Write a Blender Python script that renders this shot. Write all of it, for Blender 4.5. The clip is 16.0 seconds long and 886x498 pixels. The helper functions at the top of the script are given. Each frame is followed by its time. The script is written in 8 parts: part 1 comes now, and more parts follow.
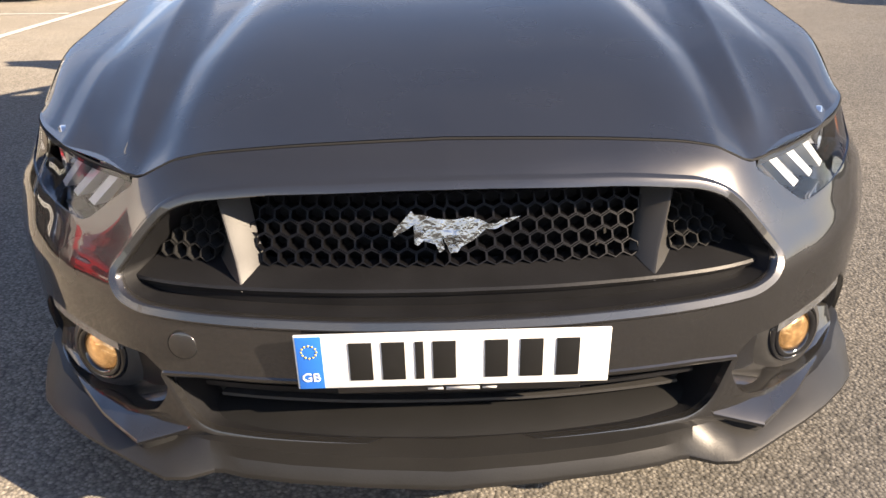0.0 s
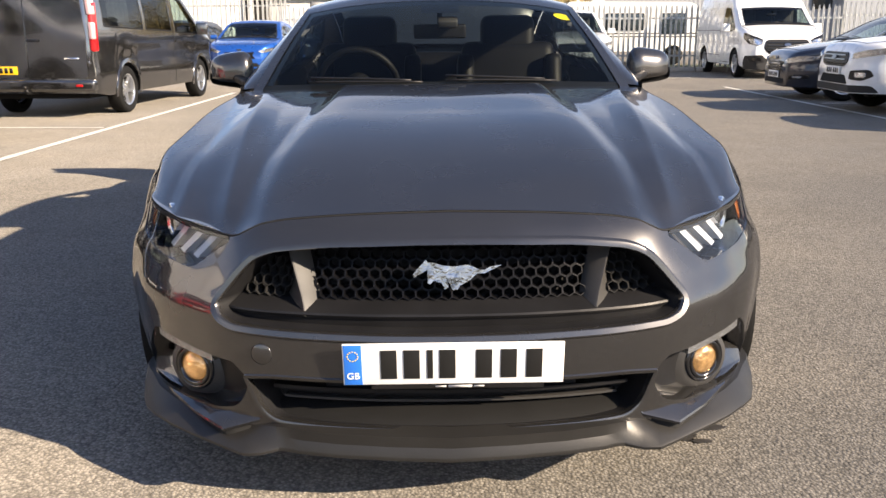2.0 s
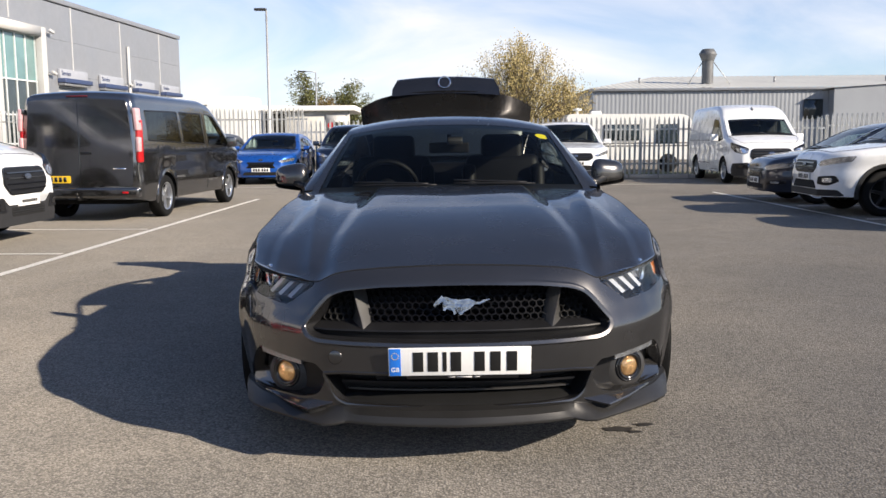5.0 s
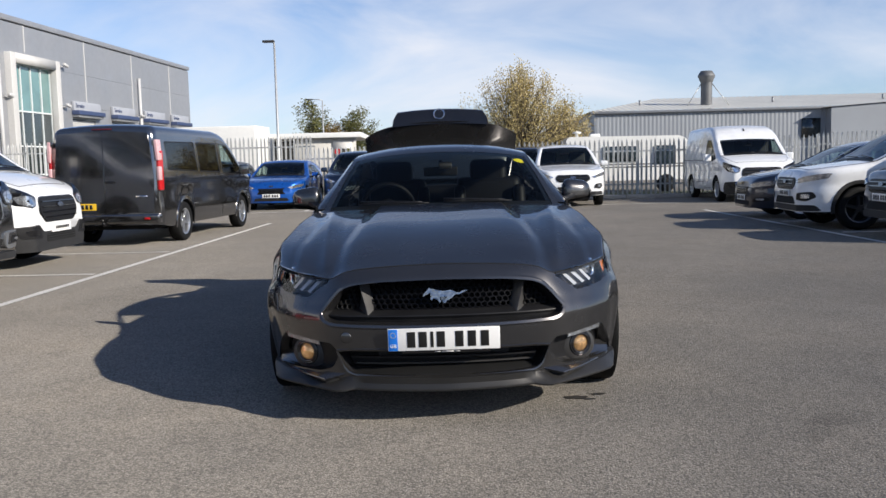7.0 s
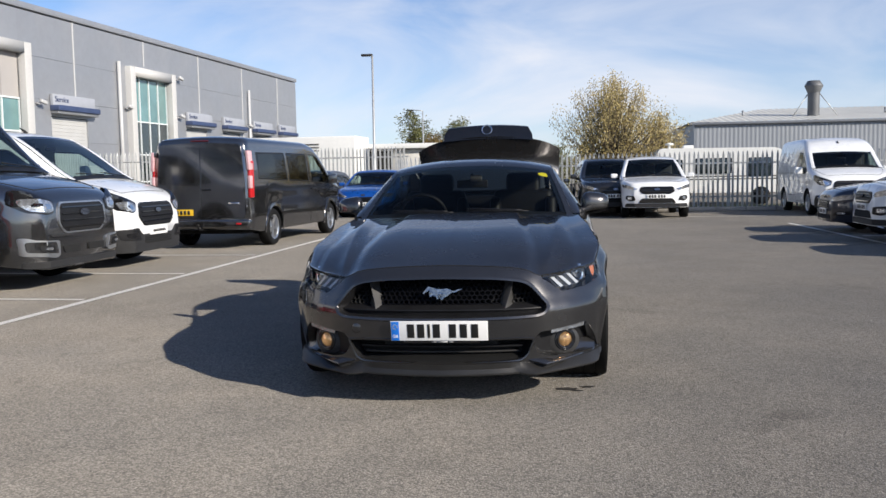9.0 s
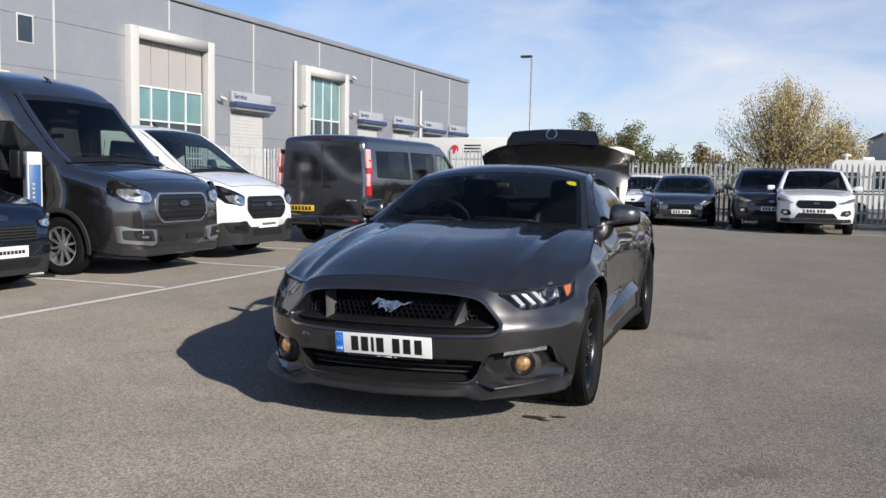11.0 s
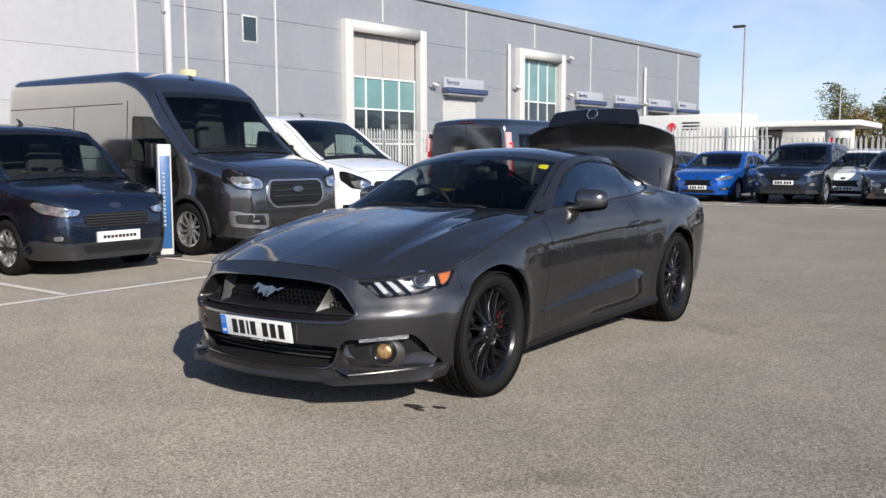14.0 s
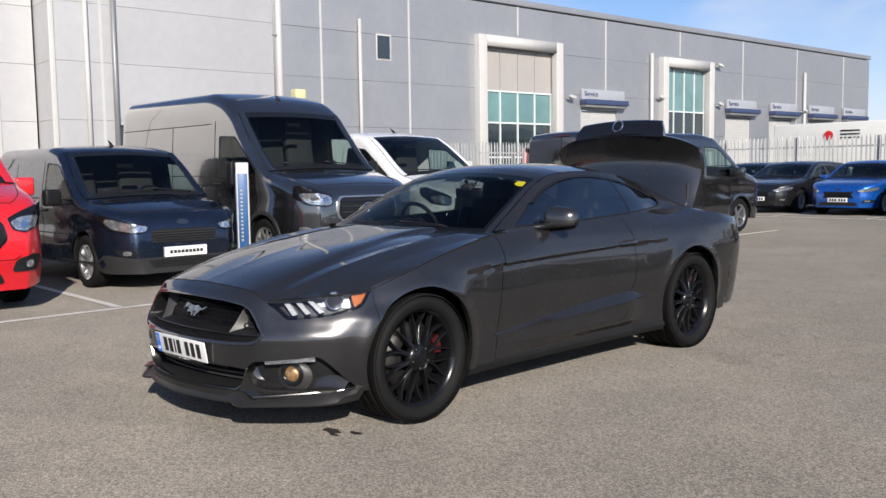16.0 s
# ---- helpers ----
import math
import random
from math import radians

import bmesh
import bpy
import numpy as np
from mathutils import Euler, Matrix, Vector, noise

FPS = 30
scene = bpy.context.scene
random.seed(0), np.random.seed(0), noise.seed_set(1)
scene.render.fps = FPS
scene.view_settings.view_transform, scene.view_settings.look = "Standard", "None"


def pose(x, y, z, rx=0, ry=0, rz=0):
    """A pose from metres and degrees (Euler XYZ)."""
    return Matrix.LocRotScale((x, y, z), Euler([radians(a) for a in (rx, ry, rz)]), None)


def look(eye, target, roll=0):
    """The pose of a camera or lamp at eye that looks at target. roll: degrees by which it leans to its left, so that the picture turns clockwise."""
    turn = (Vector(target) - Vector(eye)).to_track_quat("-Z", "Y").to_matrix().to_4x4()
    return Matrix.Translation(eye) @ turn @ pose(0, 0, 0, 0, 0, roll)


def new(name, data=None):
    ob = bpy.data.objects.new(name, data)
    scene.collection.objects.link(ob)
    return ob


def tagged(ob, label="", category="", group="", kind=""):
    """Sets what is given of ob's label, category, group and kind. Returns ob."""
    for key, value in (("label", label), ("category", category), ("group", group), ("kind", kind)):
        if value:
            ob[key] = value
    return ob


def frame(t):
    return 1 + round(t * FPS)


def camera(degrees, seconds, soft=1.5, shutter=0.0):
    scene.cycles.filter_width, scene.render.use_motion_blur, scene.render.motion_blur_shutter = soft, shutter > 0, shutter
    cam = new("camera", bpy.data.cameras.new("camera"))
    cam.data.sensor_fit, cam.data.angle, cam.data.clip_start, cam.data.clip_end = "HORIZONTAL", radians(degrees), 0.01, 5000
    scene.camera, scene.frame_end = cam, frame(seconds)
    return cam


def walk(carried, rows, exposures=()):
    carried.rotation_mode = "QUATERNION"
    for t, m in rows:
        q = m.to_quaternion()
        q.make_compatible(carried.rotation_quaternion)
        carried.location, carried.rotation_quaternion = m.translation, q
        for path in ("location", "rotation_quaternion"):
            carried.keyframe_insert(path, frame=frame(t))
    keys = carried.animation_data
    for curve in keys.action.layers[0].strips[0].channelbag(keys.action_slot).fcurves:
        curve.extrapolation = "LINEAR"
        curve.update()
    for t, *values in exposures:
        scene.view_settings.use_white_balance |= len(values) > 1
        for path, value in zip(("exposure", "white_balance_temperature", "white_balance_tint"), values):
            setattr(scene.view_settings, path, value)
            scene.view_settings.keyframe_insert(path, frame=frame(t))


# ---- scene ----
cam = camera(53.2, 16.0)
PATH = [
    (0, (0.001, -1.289, 1.122), (-0.019, 0.573, 0.394), -0.96),
    (0.5, (-0.038, -1.465, 1.134), (-0.027, 0.426, 0.482), -0.54),
    (1, (-0.027, -1.609, 1.149), (-0.012, 0.300, 0.552), -0.18),
    (1.5, (0.002, -1.805, 1.169), (-0.001, 0.123, 0.636), 0.08),
    (2, (-0.004, -1.945, 1.180), (-0.023, -0.004, 0.700), -0.20),
    (2.5, (-0.026, -2.158, 1.188), (-0.052, -0.203, 0.765), -0.60),
    (3, (-0.019, -2.332, 1.197), (-0.055, -0.366, 0.827), -0.49),
    (3.5, (0.002, -2.555, 1.213), (-0.044, -0.582, 0.888), -0.30),
    (4, (-0.004, -2.740, 1.217), (-0.049, -0.762, 0.923), -0.15),
    (6.5, (0.051, -3.811, 1.227), (0.021, -1.821, 1.029), -1.38),
    (7, (0.114, -4.032, 1.226), (0.061, -2.042, 1.035), -1.41),
    (7.5, (0.216, -4.266, 1.232), (0.115, -2.277, 1.047), -1.31),
    (8, (0.307, -4.469, 1.226), (0.166, -2.482, 1.051), -1.26),
    (8.5, (0.455, -4.602, 1.232), (0.260, -2.619, 1.063), -1.15),
    (9, (0.695, -4.586, 1.241), (0.409, -2.613, 1.076), -0.97),
    (9.5, (0.944, -4.481, 1.231), (0.559, -2.526, 1.063), -0.51),
    (11.8, (2.255, -3.814, 1.275), (1.437, -1.997, 1.108), 0.07),
    (12, (2.379, -3.775, 1.273), (1.529, -1.973, 1.102), -0.44),
    (12.5, (2.639, -3.614, 1.272), (1.717, -1.849, 1.091), -0.42),
    (13, (2.879, -3.382, 1.284), (1.875, -1.665, 1.081), -0.07),
    (13.5, (3.177, -3.261, 1.291), (2.087, -1.598, 1.078), 0.02),
    (14, (3.460, -3.090, 1.305), (2.291, -1.481, 1.098), -0.15),
    (14.5, (3.678, -2.834, 1.307), (2.439, -1.278, 1.103), -0.36),
    (15, (3.936, -2.647, 1.309), (2.625, -1.150, 1.106), -0.77),
    (15.5, (4.147, -2.412, 1.307), (2.762, -0.982, 1.114), -1.06),
    (16, (4.299, -2.152, 1.324), (2.854, -0.781, 1.149), -0.78),
]
walk(cam, [(t, look(eye, target, roll)) for t, eye, target, roll in PATH], [(0, 1.66, 8300, 15), (2.5, 1.38, 7800, 14), (3.5, 1.16, 7500, 13), (4.2, 0.98, 7300, 13), (7, 0.43, 6500, 11), (8.5, 0.48, 6500, 11), (9.5, 0.40, 6500, 11), (12.5, 0.39, 6500, 12), (14, 0.50, 6500, 11), (15, 0.44, 6500, 11), (16, 0.38, 6500, 12)])

# ---- light ----
SUN_EL, SUN_AZ = 26.0, (0.876, -0.482)
world = bpy.data.worlds.new("sky")
scene.world = world
world.use_nodes = True
wn = world.node_tree
wn.nodes.clear()
w_out = wn.nodes.new("ShaderNodeOutputWorld")
w_bg = wn.nodes.new("ShaderNodeBackground")
w_sky = wn.nodes.new("ShaderNodeTexSky")
w_sky.sky_type = "NISHITA"
w_sky.sun_disc = False
w_sky.sun_elevation = radians(SUN_EL)
w_sky.sun_rotation = math.atan2(SUN_AZ[0], SUN_AZ[1])
w_sky.air_density, w_sky.dust_density, w_sky.ozone_density = 0.8, 0.35, 4.5
# thin high cloud drawn over the sky
w_tc = wn.nodes.new("ShaderNodeTexCoord")
w_map = wn.nodes.new("ShaderNodeMapping")
w_map.inputs["Scale"].default_value = (1.6, 1.1, 5.2)
w_map.inputs["Rotation"].default_value = (0.10, 0.28, 0.4)
w_noise = wn.nodes.new("ShaderNodeTexNoise")
w_noise.inputs["Scale"].default_value = 1.7
w_noise.inputs["Detail"].default_value = 7
w_noise.inputs["Roughness"].default_value = 0.55
w_noise.inputs["Distortion"].default_value = 0.6
w_ramp = wn.nodes.new("ShaderNodeValToRGB")
w_ramp.color_ramp.elements[0].position, w_ramp.color_ramp.elements[1].position = 0.38, 0.72
w_ramp.color_ramp.elements[0].color = (0.03, 0.03, 0.03, 1)
w_ramp.color_ramp.elements[1].color = (0.85, 0.85, 0.85, 1)
w_mix = wn.nodes.new("ShaderNodeMix")
w_mix.data_type = "RGBA"
w_mix.inputs[7].default_value = (6.5, 6.7, 7.2, 1)
wn.links.new(w_tc.outputs["Generated"], w_map.inputs["Vector"])
wn.links.new(w_map.outputs[0], w_noise.inputs["Vector"])
wn.links.new(w_noise.outputs["Fac"], w_ramp.inputs["Fac"])
# the thin cloud looks denser towards the horizon
w_sep = wn.nodes.new("ShaderNodeSeparateXYZ")
wn.links.new(w_tc.outputs["Generated"], w_sep.inputs[0])
w_low = wn.nodes.new("ShaderNodeMapRange")
w_low.inputs["From Min"].default_value, w_low.inputs["From Max"].default_value = 0.14, 0.42
w_low.inputs["To Min"].default_value, w_low.inputs["To Max"].default_value = 1.0, 0.05
wn.links.new(w_sep.outputs["Z"], w_low.inputs["Value"])
w_mul = wn.nodes.new("ShaderNodeMath")
w_mul.operation = "MULTIPLY"
wn.links.new(w_ramp.outputs["Color"], w_mul.inputs[0])
wn.links.new(w_low.outputs[0], w_mul.inputs[1])
wn.links.new(w_mul.outputs[0], w_mix.inputs[0])
w_tint = wn.nodes.new("ShaderNodeVectorMath")
w_tint.operation = "MULTIPLY"
w_tint.inputs[1].default_value = (1.10, 1.06, 1.08)
wn.links.new(w_sky.outputs[0], w_tint.inputs[0])
wn.links.new(w_tint.outputs[0], w_mix.inputs[6])
wn.links.new(w_mix.outputs[2], w_bg.inputs["Color"])
w_bg.inputs["Strength"].default_value = 0.099
wn.links.new(w_bg.outputs[0], w_out.inputs[0])

sun = new("sun", bpy.data.lights.new("sun", "SUN"))
sun.data.energy = 4.7
sun.data.angle = radians(0.55)
sun.data.color = (1.0, 0.93, 0.82)
_c = math.cos(radians(SUN_EL))
sun.matrix_world = look((SUN_AZ[0] * _c * 50, SUN_AZ[1] * _c * 50, math.sin(radians(SUN_EL)) * 50), (0, 0, 0))


# ---- materials ----
def mat(name, color=(0.5, 0.5, 0.5), rough=0.5, metal=0.0, coat=0.0, coat_rough=0.03, spec=0.5, var=0.0, scale=8.0, fine=0.0,
        fine_scale=200.0, bump=0.0, bump_scale=60.0, rough_var=0.0, space="Object", emit=None, emit_strength=0.0, random=0.0):
    """A Principled material with two scales of colour variation, roughness variation and bump."""
    m = bpy.data.materials.new(name)
    m.use_nodes = True
    nt = m.node_tree
    b = nt.nodes["Principled BSDF"]
    b.inputs["Base Color"].default_value = (*color, 1)
    b.inputs["Roughness"].default_value = rough
    b.inputs["Metallic"].default_value = metal
    b.inputs["Coat Weight"].default_value = coat
    b.inputs["Coat Roughness"].default_value = coat_rough
    b.inputs["Coat IOR"].default_value = 1.5
    b.inputs["Specular IOR Level"].default_value = spec
    if metal > 0.7 and coat:
        b.inputs["Specular Tint"].default_value = (0.28, 0.28, 0.28, 1)
    if emit:
        b.inputs["Emission Color"].default_value = (*emit, 1)
        b.inputs["Emission Strength"].default_value = emit_strength
    if not (var or fine or bump or rough_var or random):
        return m
    tc = nt.nodes.new("ShaderNodeTexCoord")

    def noise_node(s, detail=4, r=0.55):
        n = nt.nodes.new("ShaderNodeTexNoise")
        n.inputs["Scale"].default_value, n.inputs["Detail"].default_value, n.inputs["Roughness"].default_value = s, detail, r
        nt.links.new(tc.outputs[space], n.inputs["Vector"])
        return n

    def ranged(sock, lo, hi):
        r = nt.nodes.new("ShaderNodeMapRange")
        r.inputs["From Min"].default_value, r.inputs["From Max"].default_value = 0.3, 0.7
        r.inputs["To Min"].default_value, r.inputs["To Max"].default_value = lo, hi
        nt.links.new(sock, r.inputs["Value"])
        return r.outputs[0]

    factor = None
    parts = []
    if var:
        parts.append(ranged(noise_node(scale).outputs["Fac"], 1 - var, 1 + var))
    if fine:
        parts.append(ranged(noise_node(fine_scale, 2).outputs["Fac"], 1 - fine, 1 + fine))
    if random:
        oi = nt.nodes.new("ShaderNodeObjectInfo")
        r = nt.nodes.new("ShaderNodeMapRange")
        r.inputs["To Min"].default_value, r.inputs["To Max"].default_value = 1 - random, 1 + random
        nt.links.new(oi.outputs["Random"], r.inputs["Value"])
        parts.append(r.outputs[0])
    for p in parts:
        if factor is None:
            factor = p
        else:
            mm = nt.nodes.new("ShaderNodeMath")
            mm.operation = "MULTIPLY"
            nt.links.new(factor, mm.inputs[0]), nt.links.new(p, mm.inputs[1])
            factor = mm.outputs[0]
    if factor is not None:
        vm = nt.nodes.new("ShaderNodeVectorMath")
        vm.operation = "SCALE"
        vm.inputs[0].default_value = color
        nt.links.new(factor, vm.inputs["Scale"])
        nt.links.new(vm.outputs[0], b.inputs["Base Color"])
    if rough_var:
        nt.links.new(ranged(noise_node(scale * 1.7).outputs["Fac"], max(0.02, rough - rough_var), min(1, rough + rough_var)), b.inputs["Roughness"])
    if bump:
        bn = nt.nodes.new("ShaderNodeBump")
        bn.inputs["Strength"].default_value = bump
        bn.inputs["Distance"].default_value = 0.004
        nt.links.new(noise_node(bump_scale, 3).outputs["Fac"], bn.inputs["Height"])
        nt.links.new(bn.outputs[0], b.inputs["Normal"])
    return m


def car_paint(name, color, metal=0.0, rough=0.38, flake=0.08, coat=1.0, coat_rough=0.012):
    """Clear-coated paint, dust film included."""
    return mat(name, color, rough, metal, coat=coat, coat_rough=coat_rough, var=0.06, scale=3.0, fine=flake, fine_scale=900.0, rough_var=0.05)


def glass_mat(name, tint=(0.55, 0.62, 0.6), ior=1.5, graze=0.9):
    """Thin tinted pane: see-through, with mirror gloss by Fresnel."""
    m = bpy.data.materials.new(name)
    m.use_nodes = True
    nt = m.node_tree
    nt.nodes.clear()
    out = nt.nodes.new("ShaderNodeOutputMaterial")
    tr = nt.nodes.new("ShaderNodeBsdfTransparent")
    tr.inputs[0].default_value = (*tint, 1)
    gl = nt.nodes.new("ShaderNodeBsdfGlossy")
    gl.inputs["Roughness"].default_value = 0.015
    gl.inputs["Color"].default_value = (0.9, 0.92, 0.92, 1)
    lw = nt.nodes.new("ShaderNodeLayerWeight")
    lw.inputs["Blend"].default_value = 0.5
    pw = nt.nodes.new("ShaderNodeMath")
    pw.operation, pw.inputs[1].default_value = "POWER", 5.0
    nt.links.new(lw.outputs["Facing"], pw.inputs[0])
    fr = nt.nodes.new("ShaderNodeMapRange")
    fr.inputs["To Min"].default_value, fr.inputs["To Max"].default_value = ((ior - 1) / (ior + 1)) ** 2, graze
    nt.links.new(pw.outputs[0], fr.inputs["Value"])
    mx = nt.nodes.new("ShaderNodeMixShader")
    nt.links.new(fr.outputs[0], mx.inputs[0])
    nt.links.new(tr.outputs[0], mx.inputs[1])
    nt.links.new(gl.outputs[0], mx.inputs[2])
    nt.links.new(mx.outputs[0], out.inputs[0])
    return m


PAINT = car_paint("grey_metallic_paint", (0.082, 0.080, 0.080), metal=0.83, rough=0.25, flake=0.12, coat=1.0, coat_rough=0.015)
SATIN = mat("satin_grey_plastic", (0.038, 0.037, 0.036), 0.45, var=0.12, scale=6, fine=0.1, fine_scale=500, bump=0.06, bump_scale=300)
BLACK = mat("black_plastic", (0.011, 0.011, 0.012), 0.42, spec=0.25, var=0.2, scale=9, fine=0.15, fine_scale=300, bump=0.1, bump_scale=400)
GLOSSBLACK = mat("gloss_black", (0.008, 0.008, 0.009), 0.12, var=0.15, scale=14, coat=0.6)
MESHBLACK = mat("mesh_black", (0.005, 0.005, 0.006), 0.36, spec=0.22, var=0.2, scale=14)
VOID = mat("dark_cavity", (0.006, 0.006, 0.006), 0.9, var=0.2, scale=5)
CHROME = mat("chrome", (0.72, 0.72, 0.73), 0.07, 1.0, rough_var=0.03, scale=30)
EMBLEM = mat("emblem_chrome", (0.38, 0.38, 0.38), 0.14, 1.0, var=0.25, scale=40, bump=1.0, bump_scale=42)
ALLOY = mat("silver_alloy", (0.55, 0.56, 0.57), 0.28, 0.9, var=0.08, scale=12)
RIMBLACK = mat("black_rim_paint", (0.006, 0.006, 0.007), 0.25, spec=0.3, coat=0.35, var=0.2, scale=18)
RUBBER = mat("tyre_rubber", (0.007, 0.007, 0.007), 0.75, spec=0.22, var=0.2, scale=12, fine=0.15, fine_scale=150, bump=0.15, bump_scale=90)
SCREEN = glass_mat("windscreen_glass", (0.55, 0.60, 0.58), 1.28, 0.45)
DARKGLASS = glass_mat("tinted_glass", (0.34, 0.39, 0.39), 3.0)
CLEAR = glass_mat("clear_lens", (0.86, 0.88, 0.9), 1.55)
AMBER = mat("amber_lens", (0.46, 0.12, 0.012), 0.15, coat=0.8, var=0.15, scale=60)
FOGLENS = mat("warm_fog_lens", (0.62, 0.38, 0.18), 0.10, 0.85, coat=1.0, emit=(1.0, 0.55, 0.22), emit_strength=0.10, var=0.8, scale=55, bump=1.0, bump_scale=75)
LIP = mat("splitter_plastic", (0.034, 0.033, 0.032), 0.42, 0.5, var=0.12, scale=6, fine=0.1, fine_scale=500, bump=0.06, bump_scale=300)
SKIRT = mat("dark_skirt_plastic", (0.009, 0.009, 0.009), 0.55, spec=0.3, var=0.15, scale=8, bump=0.08, bump_scale=300)
WHITELAMP = mat("white_lamp_bar", (0.43, 0.44, 0.45), 0.28, coat=0.6, var=0.05, scale=40)
LAMPCHROME = mat("lamp_reflector", (0.36, 0.37, 0.38), 0.26, 0.85, bump=0.9, bump_scale=110, var=0.2, scale=35)
LAMPDARK = mat("lamp_housing", (0.10, 0.10, 0.105), 0.30, 0.6, var=0.2, scale=40)
REDLENS = mat("red_lens", (0.45, 0.012, 0.015), 0.12, coat=0.8, var=0.2, scale=40)
REDCAL = mat("red_brake_paint", (0.055, 0.005, 0.006), 0.35, var=0.15, scale=30)
IRON = mat("brake_iron", (0.035, 0.034, 0.033), 0.45, 0.7, var=0.2, scale=30)
TRIM = mat("interior_trim", (0.004, 0.004, 0.0045), 0.75, spec=0.10, var=0.2, scale=10, bump=0.2, bump_scale=250)
LEATHER = mat("black_leather", (0.0045, 0.0045, 0.005), 0.5, spec=0.14, var=0.2, scale=8, bump=0.2, bump_scale=120)
PLATEWHITE = mat("plate_white", (0.80, 0.80, 0.78), 0.32, coat=0.4, var=0.03, scale=20)
PLATEYELLOW = mat("plate_yellow", (0.75, 0.47, 0.03), 0.32, coat=0.4, var=0.03, scale=20)
PLATEBLUE = mat("plate_blue", (0.01, 0.16, 0.62), 0.32, coat=0.4, var=0.04, scale=20)
INK = mat("plate_ink", (0.012, 0.012, 0.012), 0.4, var=0.1, scale=30)
STICKER = mat("yellow_sticker", (0.85, 0.72, 0.02), 0.5, var=0.05, scale=40)
SIGNPALE = mat("pale_print", (0.45, 0.45, 0.45), 0.5, var=0.1, scale=60)
STARGOLD = mat("flag_gold", (0.75, 0.55, 0.08), 0.5, var=0.05, scale=40)


# ---- mesh helpers ----
def lerp(a, b, t):
    return a + (b - a) * t


def smooth01(t):
    t = min(1.0, max(0.0, t))
    return t * t * (3 - 2 * t)


def interp(x, xs, ys):
    return float(np.interp(x, xs, ys))


def curve_fn(pairs):
    """A smooth curve y(x) through the pairs (monotone cubic)."""
    xs = [float(p[0]) for p in pairs]
    ys = [float(p[1]) for p in pairs]
    n = len(xs)
    d = [(ys[i + 1] - ys[i]) / (xs[i + 1] - xs[i]) for i in range(n - 1)]
    s = [d[0]] + [0.0 if d[i - 1] * d[i] <= 0 else 2 * d[i - 1] * d[i] / (d[i - 1] + d[i]) for i in range(1, n - 1)] + [d[-1]]

    def f(x):
        if x <= xs[0]:
            return ys[0]
        if x >= xs[-1]:
            return ys[-1]
        i = int(np.searchsorted(xs, x)) - 1
        h = xs[i + 1] - xs[i]
        t = (x - xs[i]) / h
        return ((2 * t**3 - 3 * t * t + 1) * ys[i] + (t**3 - 2 * t * t + t) * h * s[i]
                + (3 * t * t - 2 * t**3) * ys[i + 1] + (t**3 - t * t) * h * s[i + 1])

    return f


def part(name, bm, material, parent=None, label="", smooth=True, angle=None):
    """Links a bmesh as one mesh object, under a thing or a part when one is given."""
    me = bpy.data.meshes.new(name)
    bmesh.ops.recalc_face_normals(bm, faces=bm.faces[:]) if angle != "keep" else None
    bm.to_mesh(me)
    bm.free()
    me.materials.append(material)
    ob = new(name, me)
    if smooth:
        me.polygons.foreach_set("use_smooth", [True] * len(me.polygons))
        if angle not in (None, "keep"):
            me.set_sharp_from_angle(angle=radians(angle))
    if parent:
        ob.parent = parent
    if label:
        tagged(ob, label)
    return ob


def thing(name, m, label, category, group="", kind=""):
    ob = new(name)
    ob.empty_display_size = 0.2
    ob.matrix_world = m
    return tagged(ob, label, category, group, kind)


def add_box(bm, size, m, bevel=0.0, seg=1):
    r = bmesh.ops.create_cube(bm, size=1.0, matrix=m @ Matrix.Diagonal((*size, 1)))
    if bevel:
        edges = {e for v in r["verts"] for e in v.link_edges}
        bmesh.ops.bevel(bm, geom=list(edges), offset=bevel, segments=seg, affect="EDGES", profile=0.6)
    return bm


def box(size, m=None, bevel=0.0, seg=2):
    return add_box(bmesh.new(), size, m or Matrix(), bevel, seg)


def add_cyl(bm, r1, r2, depth, m, seg=24):
    bmesh.ops.create_cone(bm, cap_ends=True, segments=seg, radius1=r1, radius2=r2, depth=depth, matrix=m)
    return bm


def cyl(r1, depth, m=None, seg=24, r2=None):
    return add_cyl(bmesh.new(), r1, r1 if r2 is None else r2, depth, m or Matrix(), seg)


def lathe(profile, seg=48, m=None, bm=None):
    """Turns (radius, along) pairs about the x axis."""
    bm = bm or bmesh.new()
    m = m or Matrix()
    rings = []
    for r, a in profile:
        rings.append([bm.verts.new(m @ Vector((a, r * math.cos(2 * math.pi * k / seg), r * math.sin(2 * math.pi * k / seg)))) for k in range(seg)])
    for p, q in zip(rings, rings[1:]):
        for k in range(seg):
            bm.faces.new((p[k], p[(k + 1) % seg], q[(k + 1) % seg], q[k]))
    return bm


def sheet(fn, us, vs, bm=None, mirror=False):
    """A quad sheet fn(u, v) over the two lists."""
    bm = bm or bmesh.new()
    for sx in ((1, -1) if mirror else (1,)):
        rows = []
        for u in us:
            row = []
            for v in vs:
                p = fn(u, v)
                row.append(bm.verts.new((p[0] * sx, p[1], p[2])))
            rows.append(row)
        for a, b in zip(rows, rows[1:]):
            for k in range(len(vs) - 1):
                bm.faces.new((a[k], a[k + 1], b[k + 1], b[k]) if sx > 0 else (a[k], b[k], b[k + 1], a[k + 1]))
    return bm


def span(a, b, n):
    return [a + (b - a) * i / n for i in range(n + 1)]


